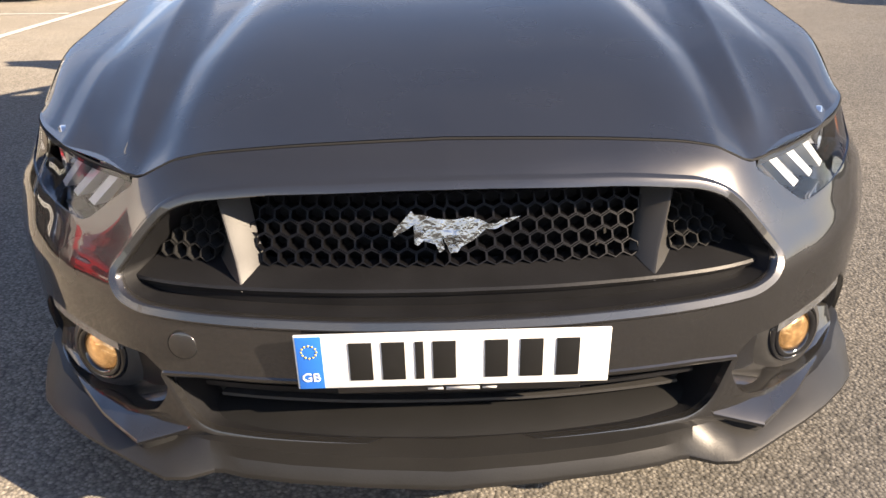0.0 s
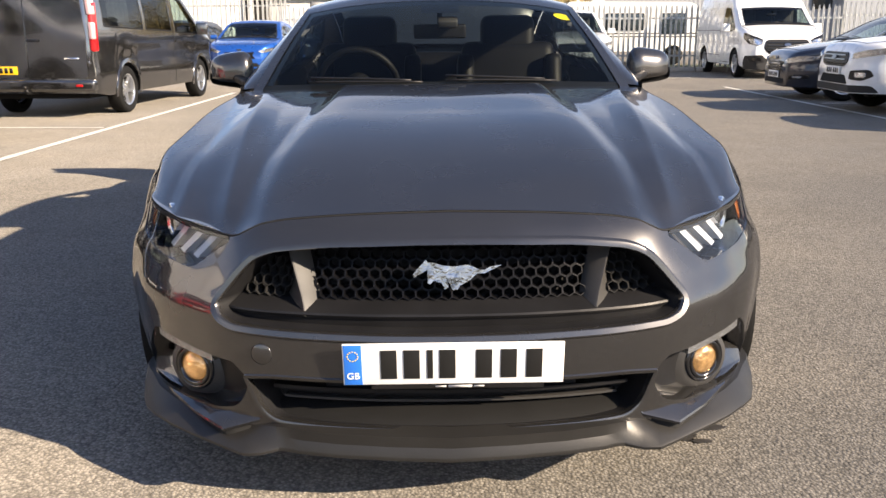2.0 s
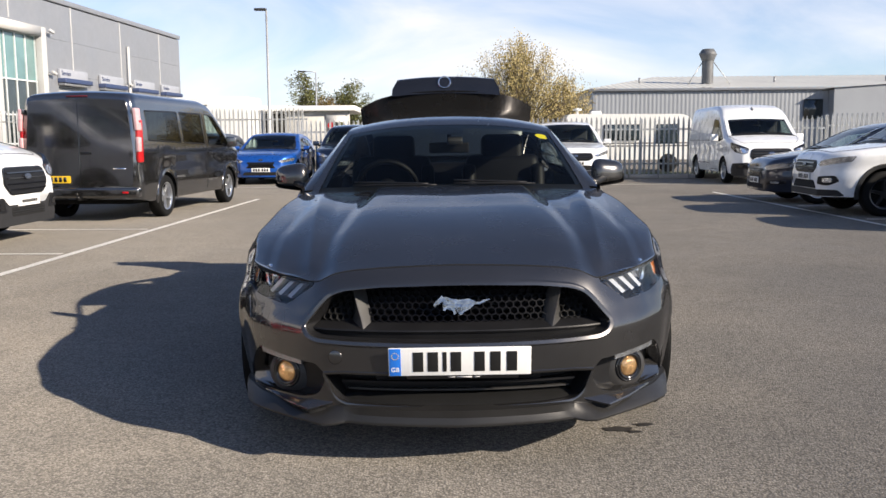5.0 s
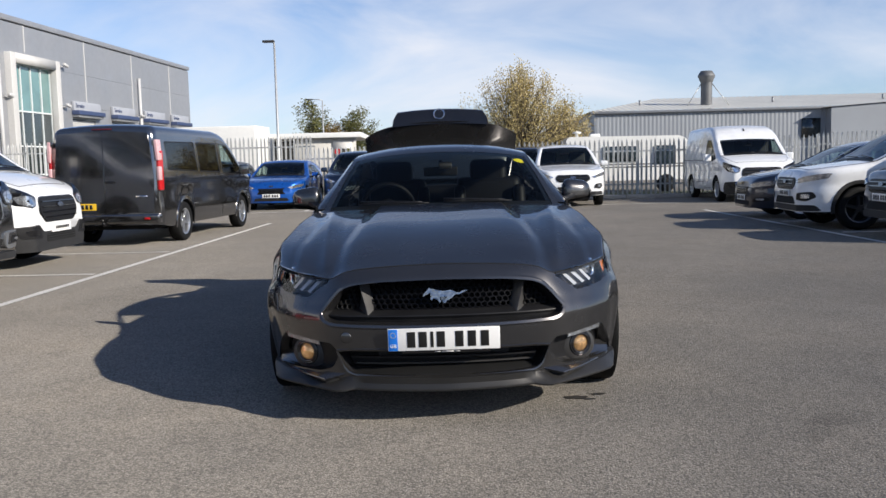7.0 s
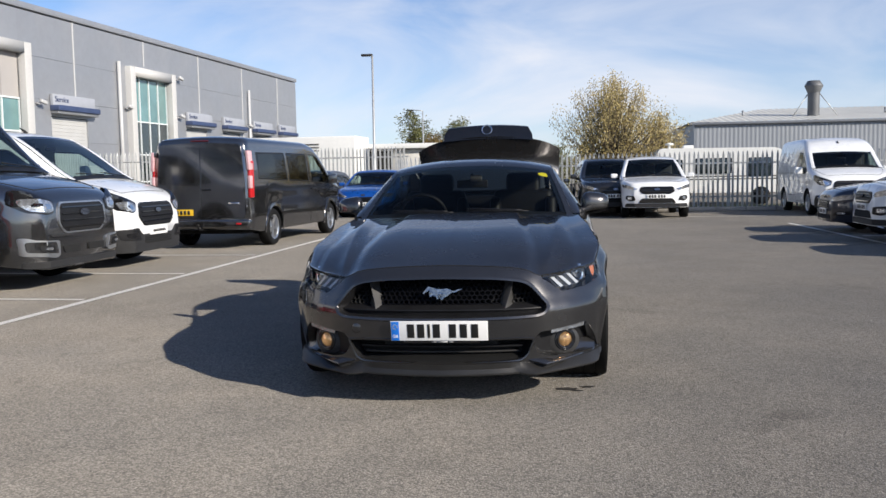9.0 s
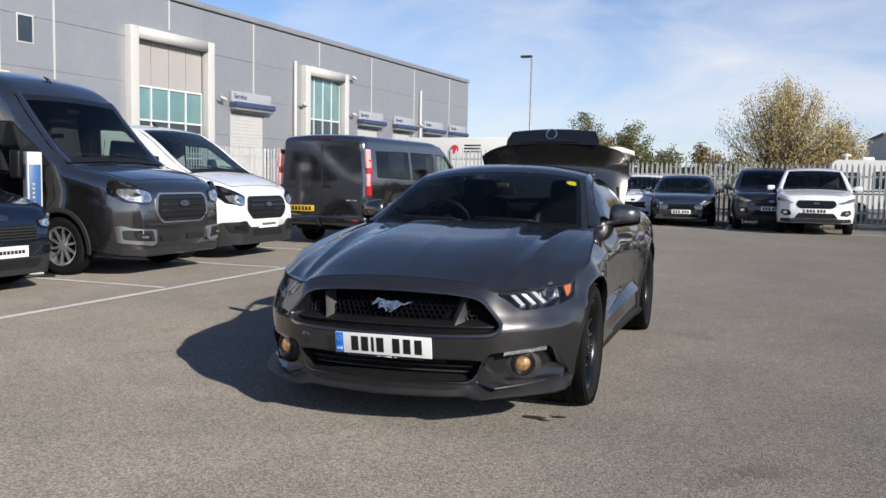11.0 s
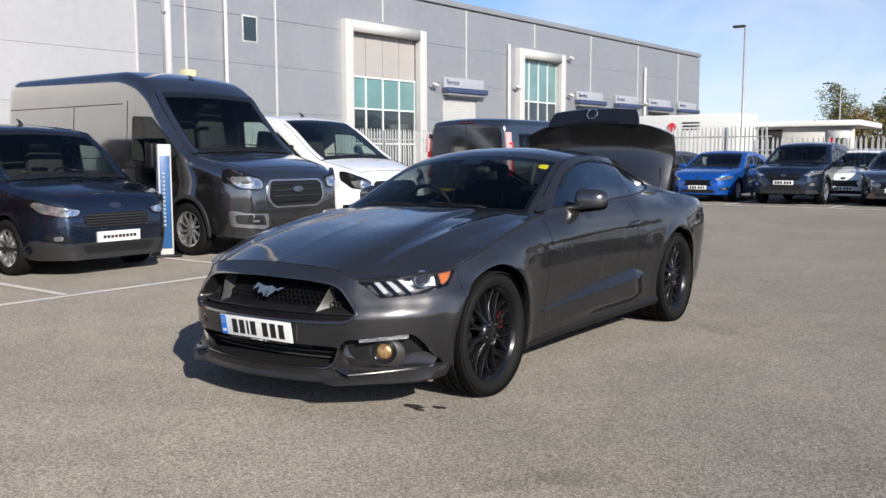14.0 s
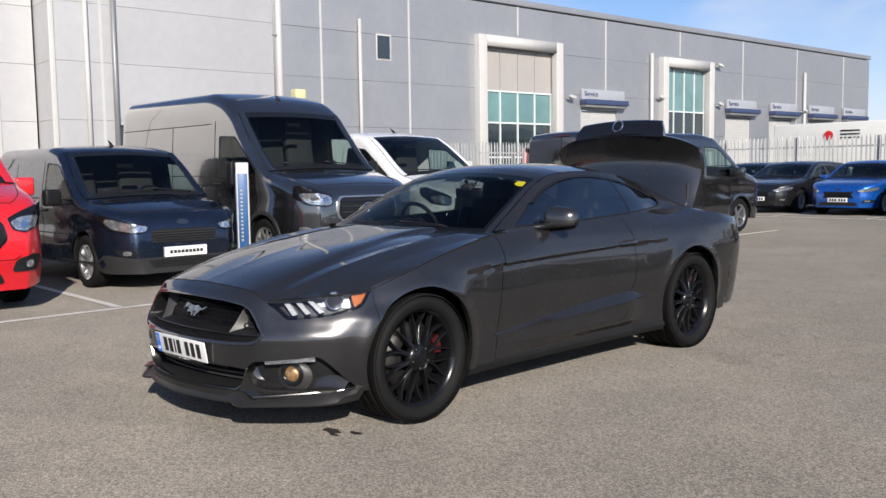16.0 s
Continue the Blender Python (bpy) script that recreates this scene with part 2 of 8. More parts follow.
def inside(poly, x, y):
    hit, n = False, len(poly)
    for i in range(n):
        (x1, y1), (x2, y2) = poly[i], poly[(i + 1) % n]
        if (y1 > y) != (y2 > y) and x < (x2 - x1) * (y - y1) / (y2 - y1) + x1:
            hit = not hit
    return hit


def rounded(poly, r, seg=4):
    """The polygon with its corners rounded; r is one radius or one for each corner."""
    out, n = [], len(poly)
    for i in range(n):
        p0, p1, p2 = Vector(poly[i - 1]), Vector(poly[i]), Vector(poly[(i + 1) % n])
        rr = r[i] if isinstance(r, (list, tuple)) else r
        a, b = (p0 - p1), (p2 - p1)
        d = min(rr, a.length * 0.48, b.length * 0.48)
        if d < 1e-5:
            out.append(tuple(p1))
            continue
        s, e = p1 + a.normalized() * d, p1 + b.normalized() * d
        for k in range(seg + 1):
            t = k / seg
            q = s * (1 - t) ** 2 + p1 * 2 * t * (1 - t) + e * t * t
            out.append((q.x, q.y))
    return out


def cut_flat(bm, poly, keep_inside=False):
    """Cuts a polygon out of a flat sheet in the plane of x and y (or keeps only what lies inside it)."""
    n = len(poly)
    for i in range(n):
        (x1, y1), (x2, y2) = poly[i], poly[(i + 1) % n]
        L = math.hypot(x2 - x1, y2 - y1)
        if L < 1e-6:
            continue
        lo_x, hi_x, lo_y, hi_y = min(x1, x2) - 1e-4, max(x1, x2) + 1e-4, min(y1, y2) - 1e-4, max(y1, y2) + 1e-4
        faces = []
        for f in bm.faces:
            xs = [v.co.x for v in f.verts]
            if max(xs) < lo_x or min(xs) > hi_x:
                continue
            ys = [v.co.y for v in f.verts]
            if max(ys) < lo_y or min(ys) > hi_y:
                continue
            faces.append(f)
        geom = faces + list({e for f in faces for e in f.edges}) + list({v for f in faces for v in f.verts})
        if geom:
            bmesh.ops.bisect_plane(bm, geom=geom, dist=1e-6, plane_co=(x1, y1, 0), plane_no=((y2 - y1) / L, -(x2 - x1) / L, 0))
    gone = []
    for f in bm.faces:
        c = f.calc_center_median()
        if inside(poly, c.x, c.y) != keep_inside:
            gone.append(f)
    bmesh.ops.delete(bm, geom=gone, context="FACES")
    return bm


def near_poly(poly, x, y, tol=4e-4):
    n = len(poly)
    for i in range(n):
        (x1, y1), (x2, y2) = poly[i], poly[(i + 1) % n]
        dx, dy = x2 - x1, y2 - y1
        q = dx * dx + dy * dy
        if q < 1e-12:
            continue
        t = min(1, max(0, ((x - x1) * dx + (y - y1) * dy) / q))
        if math.hypot(x - x1 - t * dx, y - y1 - t * dy) < tol:
            return True
    return False


def wall_in(bm, poly, depths, shrink=0.0):
    """Extrudes the rim of a hole inwards through the depths; shrink draws it towards the middle on the way."""
    cx, cy = sum(p[0] for p in poly) / len(poly), sum(p[1] for p in poly) / len(poly)
    edges = [e for e in bm.edges if len(e.link_faces) == 1 and all(near_poly(poly, v.co.x, v.co.y) for v in e.verts)]
    start = {v: (v.co.x, v.co.y) for e in edges for v in e.verts}
    last = 0.0
    for k, d in enumerate(depths):
        r = bmesh.ops.extrude_edge_only(bm, edges=edges)
        verts = [g for g in r["geom"] if isinstance(g, bmesh.types.BMVert)]
        edges = [g for g in r["geom"] if isinstance(g, bmesh.types.BMEdge)]
        for v in verts:
            v.co.z = d
            s = shrink * (k + 1) / len(depths)
            v.co.x = lerp(v.co.x, cx, s)
            v.co.y = lerp(v.co.y, cy, s)
        last = d
    return bm


def flat_sheet(us, vs):
    return sheet(lambda u, v: (u, v, 0.0), us, vs)


def patch(poly, step, depth=0.0):
    """A flat sheet in the shape of the polygon, at a depth."""
    xs, ys = [p[0] for p in poly], [p[1] for p in poly]
    nx, ny = max(2, int((max(xs) - min(xs)) / step) + 1), max(2, int((max(ys) - min(ys)) / step) + 1)
    bm = flat_sheet(span(min(xs) - 1e-3, max(xs) + 1e-3, nx), span(min(ys) - 1e-3, max(ys) + 1e-3, ny))
    cut_flat(bm, poly, True)
    for v in bm.verts:
        v.co.z = depth
    return bm


def remap(bm, fn):
    for v in bm.verts:
        v.co = fn(v.co.x, v.co.y, v.co.z)
    return bm


def tube(points, r, seg=8, bm=None, closed=False):
    """A round bar along points."""
    bm = bm or bmesh.new()
    pts = [Vector(p) for p in points]
    rings = []
    n = len(pts)
    for i, p in enumerate(pts):
        d = (pts[(i + 1) % n] - pts[i - 1]) if closed else (pts[min(i + 1, n - 1)] - pts[max(i - 1, 0)])
        d.normalize()
        a = d.cross(Vector((0, 0, 1)) if abs(d.z) < 0.9 else Vector((1, 0, 0))).normalized()
        b = d.cross(a)
        rr = r[i] if isinstance(r, (list, tuple)) else r
        rings.append([bm.verts.new(p + (a * math.cos(2 * math.pi * k / seg) + b * math.sin(2 * math.pi * k / seg)) * rr) for k in range(seg)])
    pairs = list(zip(rings, rings[1:])) + ([(rings[-1], rings[0])] if closed else [])
    for p, q in pairs:
        for k in range(seg):
            bm.faces.new((p[k], p[(k + 1) % seg], q[(k + 1) % seg], q[k]))
    if not closed:
        bm.faces.new(rings[0][::-1]), bm.faces.new(rings[-1])
    return bm


# ---- ground ----
def asphalt():
    m = bpy.data.materials.new("asphalt")
    m.use_nodes = True
    nt = m.node_tree
    b = nt.nodes["Principled BSDF"]
    b.inputs["Roughness"].default_value = 0.88
    b.inputs["Diffuse Roughness"].default_value = 1.0
    b.inputs["Specular IOR Level"].default_value = 0.35
    geo = nt.nodes.new("ShaderNodeNewGeometry")

    def noise_node(s, d=3, r=0.55, dist=0.0):
        n = nt.nodes.new("ShaderNodeTexNoise")
        n.inputs["Scale"].default_value, n.inputs["Detail"].default_value, n.inputs["Roughness"].default_value, n.inputs["Distortion"].default_value = s, d, r, dist
        nt.links.new(geo.outputs["Position"], n.inputs["Vector"])
        return n.outputs["Fac"]

    def ranged(sock, lo, hi, f0=0.3, f1=0.7):
        r = nt.nodes.new("ShaderNodeMapRange")
        r.inputs["From Min"].default_value, r.inputs["From Max"].default_value = f0, f1
        r.inputs["To Min"].default_value, r.inputs["To Max"].default_value = lo, hi
        nt.links.new(sock, r.inputs["Value"])
        return r.outputs[0]

    def math_node(op, a, c):
        n = nt.nodes.new("ShaderNodeMath")
        n.operation = op
        for k, v in enumerate((a, c)):
            if isinstance(v, (int, float)):
                n.inputs[k].default_value = v
            else:
                nt.links.new(v, n.inputs[k])
        return n.outputs[0]

    vor = nt.nodes.new("ShaderNodeTexVoronoi")
    vor.inputs["Scale"].default_value = 105
    nt.links.new(geo.outputs["Position"], vor.inputs["Vector"])
    sep = nt.nodes.new("ShaderNodeSeparateColor")
    nt.links.new(vor.outputs["Color"], sep.inputs[0])
    stone = ranged(sep.outputs[0], 0.66, 1.36, 0.0, 1.0)
    pit = ranged(vor.outputs["Distance"], 1.08, 0.62, 0.25, 0.75)
    broad = ranged(noise_node(0.35, 4), 0.86, 1.12)
    mid = ranged(noise_node(1.7, 6, 0.7), 0.88, 1.10)
    grit = ranged(noise_node(38, 3), 0.9, 1.1)
    stain = ranged(noise_node(0.9, 6, 0.7, 0.8), 1.0, 0.66, 0.60, 0.74)
    f = math_node("MULTIPLY", math_node("MULTIPLY", stone, pit), math_node("MULTIPLY", broad, mid))
    f = math_node("MULTIPLY", math_node("MULTIPLY", f, grit), stain)
    tint = nt.nodes.new("ShaderNodeMix")
    tint.data_type = "RGBA"
    tint.inputs[6].default_value = (0.188, 0.174, 0.153, 1)
    tint.inputs[7].default_value = (0.204, 0.184, 0.156, 1)
    nt.links.new(ranged(noise_node(0.8), 0, 1), tint.inputs[0])
    vm = nt.nodes.new("ShaderNodeVectorMath")
    vm.operation = "SCALE"
    nt.links.new(tint.outputs[2], vm.inputs[0])
    nt.links.new(f, vm.inputs["Scale"])
    nt.links.new(vm.outputs[0], b.inputs["Base Color"])
    bn = nt.nodes.new("ShaderNodeBump")
    bn.inputs["Strength"].default_value = 0.65
    bn.inputs["Distance"].default_value = 0.006
    h = math_node("ADD", math_node("MULTIPLY", vor.outputs["Distance"], -1.0), math_node("MULTIPLY", noise_node(22, 4), 0.3))
    nt.links.new(h, bn.inputs["Height"])
    nt.links.new(bn.outputs[0], b.inputs["Normal"])
    return m


ASPHALT = asphalt()
tagged(part("ground", sheet(lambda a, b: (a, b, 0), [-700, 700], [-500, 900]), ASPHALT, smooth=False), "worn grey asphalt yard with exposed stones", "ground", kind="structure")

# painted bay lines
LINE = mat("worn_line_paint", (0.62, 0.60, 0.55), 0.8, var=0.10, scale=2.0, fine=0.22, fine_scale=60, bump=0.3, bump_scale=140)


def line(x0, y0, x1, y1, w=0.10, z=0.004):
    d = Vector((x1 - x0, y1 - y0, 0))
    n = Vector((-d.y, d.x, 0)).normalized() * w / 2
    bm = bmesh.new()
    k = max(1, int(d.length / 0.25))
    rows = []
    for i in range(k + 1):
        p = Vector((x0, y0, z)) + d * (i / k)
        j = 0.006 * noise.noise((p.x * 3, p.y * 3, 0.3))
        q = 0.006 * noise.noise((p.x * 3, p.y * 3, 7.3))
        rows.append([bm.verts.new(p + n * (1 + j / w * 2)), bm.verts.new(p - n * (1 + q / w * 2))])
    for a, b in zip(rows, rows[1:]):
        bm.faces.new((a[0], a[1], b[1], b[0]))
    return tagged(part("bay_line", bm, LINE, smooth=False), "worn white painted bay line on asphalt", "road marking", "bay lines", "structure")


line(-4.33, -6.0, -4.26, 15.6, 0.10)
for y in (-0.93, 1.54, 4.01, 6.47, 9.19):
    line(-4.39, y + 0.02, -9.4, y + 0.12, 0.09, 0.0045)
line(5.98, 4.0, 5.75, 17.0, 0.09)
for y in (7.5, 10.05, 12.7, 15.4):
    line(6.05, y, 10.8, y - 0.15, 0.09, 0.0045)
line(-11.0, 20.4, 6.0, 20.6, 0.10)
for x in (-9.3, -6.85, -4.4, -1.75, 0.85):
    line(x, 20.66, x, 25.0, 0.09, 0.0045)

# oil stain by the front wheel
STAIN = mat("oil_stain", (0.035, 0.032, 0.030), 0.6, var=0.3, scale=30)
bm = bmesh.new()
for cx, cy, rx, ry, sd in ((0.665, 0.49, 0.065, 0.028, 1), (0.79, 0.55, 0.045, 0.018, 2), (0.73, 0.455, 0.03, 0.015, 3)):
    c = bm.verts.new((cx, cy, 0.0035))
    ring = []
    for k in range(22):
        a = k * 2 * math.pi / 22
        q = 1 + 0.55 * noise.noise((math.cos(a) * 1.8, math.sin(a) * 1.8, sd * 3.1))
        ring.append(bm.verts.new((cx + rx * q * math.cos(a), cy + ry * q * math.sin(a), 0.0035)))
    for k in range(22):
        bm.faces.new((c, ring[k], ring[(k + 1) % 22]))
tagged(part("oil_stain", bm, STAIN, smooth=False), "dark oil drips on the asphalt", "stain", kind="structure")


# ---- the grey coupe: shape ----
PLAN = [(0, -0.018), (0.15, -0.013), (0.30, 0.004), (0.45, 0.036), (0.57, 0.085), (0.68, 0.165), (0.782, 0.27), (0.866, 0.40), (0.918, 0.55),
        (0.938, 0.72), (0.944, 0.90), (0.940, 1.25), (0.926, 1.7), (0.922, 2.2), (0.928, 2.7), (0.946, 3.1), (0.960, 3.5), (0.957, 3.8),
        (0.935, 4.15), (0.885, 4.42), (0.80, 4.58), (0.55, 4.69), (0.25, 4.725), (0, 4.73)]
_arc = [0.0]
for _a, _b in zip(PLAN, PLAN[1:]):
    _arc.append(_arc[-1] + math.hypot(_b[0] - _a[0], _b[1] - _a[1]))
plan_x = curve_fn([(u, p[0]) for u, p in zip(_arc, PLAN)])
plan_y = curve_fn([(u, p[1]) for u, p in zip(_arc, PLAN)])
ARC = _arc[-1]
_us = span(0, ARC, 900)
_ux, _uy = [plan_x(u) for u in _us], [plan_y(u) for u in _us]
_half = max(range(len(_us)), key=lambda i: _ux[i])


def u_at_x(x):
    """Along the plan's outline from the nose, by the distance from the middle."""
    return math.copysign(interp(abs(x), _ux[:_half], _us[:_half]), x)


def u_at_y(y):
    return interp(y, _uy, _us)


LEVELS = [0.12, 0.20, 0.30, 0.40, 0.50, 0.58, 0.66, 0.72, 0.80, 0.88, 0.96, 1.05]
INSETS = [
    (0.0, [0.05, 0.02, 0.012, 0.004, 0.0, 0.028, 0.060, 0.105, 0.25, 0.40, 0.5, 0.6]),
    (u_at_x(0.5), [0.05, 0.02, 0.012, 0.004, 0.0, 0.030, 0.065, 0.105, 0.23, 0.36, 0.48, 0.6]),
    (u_at_x(0.68), [0.05, 0.03, 0.018, 0.010, 0.008, 0.04, 0.085, 0.115, 0.19, 0.30, 0.4, 0.5]),
    (u_at_x(0.80), [0.06, 0.035, 0.02, 0.012, 0.010, 0.038, 0.075, 0.090, 0.13, 0.2, 0.3, 0.4]),
    (u_at_y(0.55), [0.075, 0.055, 0.035, 0.018, 0.006, 0.012, 0.046, 0.064, 0.100, 0.15, 0.25, 0.35]),
    (u_at_y(0.90), [0.06, 0.05, 0.04, 0.022, 0.010, 0.0, 0.0, 0.012, 0.045, 0.10, 0.17, 0.25]),
    (u_at_y(1.45), [0.06, 0.042, 0.034, 0.030, 0.020, 0.010, 0.003, 0.004, 0.022, 0.07, 0.155, 0.22]),
    (u_at_y(2.0), [0.05, 0.038, 0.034, 0.038, 0.026, 0.012, 0.003, 0.0, 0.010, 0.030, 0.068, 0.13]),
    (u_at_y(2.9), [0.05, 0.038, 0.034, 0.036, 0.024, 0.010, 0.002, 0.0, 0.010, 0.035, 0.080, 0.15]),
    (u_at_y(3.6), [0.06, 0.05, 0.04, 0.02, 0.008, 0.0, 0.0, 0.003, 0.014, 0.045, 0.12, 0.26]),
    (u_at_y(4.3), [0.10, 0.07, 0.05, 0.03, 0.018, 0.008, 0.0, 0.0, 0.012, 0.03, 0.09, 0.2]),
    (ARC, [0.15, 0.10, 0.05, 0.03, 0.02, 0.01, 0.0, 0.0, 0.01, 0.02, 0.04, 0.08]),
]
_inset = [(u, curve_fn(list(zip(LEVELS, row)))) for u, row in INSETS]
F_AXLE, R_AXLE, HUB_Z = 0.88, 3.60, 0.345


def side_detail(y, z):
    """Creases of the flank: positive goes inwards."""
    d = 0.0
    if 1.0 < y < 3.6:
        zc = 0.778 + 0.024 * (y - 1.2)
        fade = smooth01((y - 1.10) / 0.35) * smooth01((3.35 - y) / 0.35)
        # upper crease: a sharp undercut below the shoulder line
        if z < zc:
            d += fade * 0.030 * smooth01((zc - z) / 0.022) * (1 - 0.75 * smooth01((zc - z - 0.05) / 0.25))
        # lower ledge that widens towards the rear
        lo = 0.376 + 0.042 * (y - 1.42)
        hi = lo + 0.006 + 0.048 * smooth01((y - 1.42) / 1.25) * smooth01((3.02 - y) / 0.22)
        depth = 0.046 * smooth01((y - 1.40) / 0.9) * smooth01((3.05 - y) / 0.3)
        t = (z - lo) / max(hi - lo, 1e-3)
        d -= depth * (1 - min(1, max(0, t))) * smooth01((z - 0.24) / 0.08)
    for yc, zr, rad in ((F_AXLE, HUB_Z, 0.385), (R_AXLE, HUB_Z + 0.01, 0.40)):
        r = math.hypot(y - yc, z - zr)
        if r < 0.62:
            d -= 0.013 * math.exp(-((r - rad) / 0.045) ** 2)
    return d


def body(u, z, d=0.0):
    """The lower body's skin at arc length u from the nose (left is negative) and height z, sunk by d."""
    s, u = (-1 if u < 0 else 1), abs(u)
    i = 0
    while i < len(_inset) - 2 and u > _inset[i + 1][0]:
        i += 1
    (u0, f0), (u1, f1) = _inset[i], _inset[i + 1]
    t = smooth01((u - u0) / (u1 - u0))
    deep = lerp(f0(z), f1(z), t) + d
    x, y = plan_x(u), plan_y(u)
    h = 0.004
    tx, ty = plan_x(min(ARC, u + h)) - plan_x(max(0, u - h)), plan_y(min(ARC, u + h)) - plan_y(max(0, u - h))
    if u < h:
        tx, ty = 1.0, 0.0
    n = math.hypot(tx, ty)
    deep += side_detail(y, z)
    return Vector((s * (x - ty / n * deep), y + tx / n * deep, z))


# height of the body's upper edge: hood shut line, lamp tops, fender crest, waist, tail
top_front = curve_fn([(0, 0.756), (0.2, 0.752), (0.4, 0.741), (0.50, 0.727), (0.585, 0.694), (0.68, 0.694), (0.80, 0.712)])
top_side = curve_fn([(0.35, 0.712), (0.58, 0.737), (0.75, 0.788), (0.9, 0.828), (1.2, 0.892), (1.5, 0.938), (1.65, 0.954), (2.0, 0.966), (2.83, 0.994),
                     (3.1, 1.008), (3.4, 1.026), (3.8, 1.006), (4.1, 0.978), (4.45, 0.925), (4.73, 0.88)])


def body_top(u):
    u = abs(u)
    x, y = plan_x(u), plan_y(u)
    return top_front(x) if y < 0.315 else top_side(y)


def arch_poly(yc, zr, rad, seg=44):
    pts = []
    for k in range(seg + 1):
        a = math.pi * (-0.18 + 1.36 * k / seg)
        pts.append((u_at_y(yc + rad * math.cos(a)), zr + rad * math.sin(a)))
    return pts


def flip(poly):
    return [(-x, y) for x, y in poly][::-1]


def u_of(x, y, z):
    """The arc length at which the skin passes nearest to a place."""
    return min((k * 0.01 for k in range(0, int(ARC * 100))), key=lambda u: (body(u, z) - Vector((x, y, z))).length)


def skin(u0, u1, nu, zb, zt, nz, holes=(), walls=()):
    """A panel of the skin between two shut lines (functions of the height, or numbers) with holes cut in it."""
    f0 = u0 if callable(u0) else (lambda z: u0)
    f1 = u1 if callable(u1) else (lambda z: u1)
    bm = bmesh.new()
    rows = []
    for i in range(nu + 1):
        s = i / nu
        um = lerp(f0(0.6), f1(0.6), s)
        lo, hi = (zb(um) if callable(zb) else zb), (zt(um) if callable(zt) else zt)
        row = []
        for k in range(nz + 1):
            z = lerp(lo, hi, k / nz)
            row.append(bm.verts.new((lerp(f0(z), f1(z), s), z, 0.0)))
        rows.append(row)
    for a, b in zip(rows, rows[1:]):
        for k in range(nz):
            bm.faces.new((a[k], b[k], b[k + 1], a[k + 1]))
    for poly in holes:
        cut_flat(bm, poly)
    for poly, depths, shrink in walls:
        wall_in(bm, poly, depths, shrink)
    return remap(bm, body)


car = thing("sports_coupe", pose(-0.001, 0.029, 0, 0, -0.4, 1.22), "dark grey metallic coupe with its boot lid raised", "car")

# openings of the nose
_half_g = [(0, 0.703), (0.32, 0.693), (0.452, 0.678), (0.508, 0.658), (0.548, 0.612), (0.592, 0.548), (0.592, 0.526), (0.572, 0.496), (0.535, 0.481), (0.40, 0.476), (0, 0.470)]
grille = rounded([(-x, z) for x, z in _half_g[:0:-1]][1:] + _half_g,
                 [0.05, 0.025, 0.015, 0.015, 0.02, 0.03, 0.03, 0.06, 0.05, 0.2, 0.05, 0.06, 0.03, 0.03, 0.02, 0.015, 0.015, 0.025, 0.05, 0.3], 4)
grille = [(u_at_x(x), z) for x, z in grille]
intake = rounded([(-0.512, 0.364), (-0.44, 0.372), (0.44, 0.372), (0.512, 0.364), (0.480, 0.276), (0.44, 0.246), (0.34, 0.239), (0, 0.234), (-0.34, 0.239), (-0.44, 0.246), (-0.480, 0.276)],
                 [0.01, 0.05, 0.05, 0.01, 0.04, 0.04, 0.08, 0.3, 0.08, 0.04, 0.04], 4)
intake = [(u_at_x(x), z) for x, z in intake]
pocket = rounded([(0.505, 0.356), (0.550, 0.397), (0.62, 0.402), (0.75, 0.412), (0.885, 0.420), (0.92, 0.40), (1.0, 0.325), (1.085, 0.25), (0.86, 0.254), (0.63, 0.256), (0.55, 0.275), (0.52, 0.31)],
                 [0.01, 0.01, 0.05, 0.05, 0.01, 0.02, 0.05, 0.01, 0.03, 0.05, 0.02, 0.03], 3)
L_IN, L_TIP = u_at_x(0.590), u_of(0.878, 0.580, 0.73)
U_LOW, U_MID = u_of(0.758, 0.393, 0.611), u_of(0.836, 0.529, 0.643)
lamp = rounded([(L_IN, 0.676), (L_IN + 0.02, 0.76), (L_TIP - 0.02, 0.80), (L_TIP, 0.725), (U_MID, 0.645), (U_LOW, 0.611), (L_IN + 0.125, 0.598), (L_IN + 0.055, 0.648)],
               [0.004, 0, 0, 0.012, 0.03, 0.03, 0.025, 0.02], 4)
f_arch, r_arch = arch_poly(F_AXLE, HUB_Z, 0.375), arch_poly(R_AXLE, HUB_Z + 0.012, 0.392)
u_bump = u_at_y(0.575)

part("front_bumper", skin(-u_bump, u_bump, 170, 0.228, lambda u: body_top(u) - 0.0050, 40,
                          [grille, intake, pocket, flip(pocket), lamp, flip(lamp), f_arch, flip(f_arch)],
                          [(pocket, [0.006, 0.06], 0.02), (flip(pocket), [0.006, 0.06], 0.02),
                           (f_arch, [0.012, 0.03], 0), (flip(f_arch), [0.012, 0.03], 0)]), PAINT, car, angle=38)


def inlay(name, poly, step, depth, material, parent=None, label=""):
    return part(name, remap(patch(poly, step, depth), body), material, parent or car, label)


def scaled(poly, k):
    cx, cy = sum(p[0] for p in poly) / len(poly), sum(p[1] for p in poly) / len(poly)
    return [(lerp(x, cx, k), lerp(y, cy, k)) for x, y in poly]


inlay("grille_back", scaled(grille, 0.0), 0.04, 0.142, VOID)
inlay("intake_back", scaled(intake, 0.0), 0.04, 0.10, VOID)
for side in (1, -1):
    inlay("fog_pocket", scaled(pocket if side > 0 else flip(pocket), 0.03), 0.03, 0.062, BLACK)


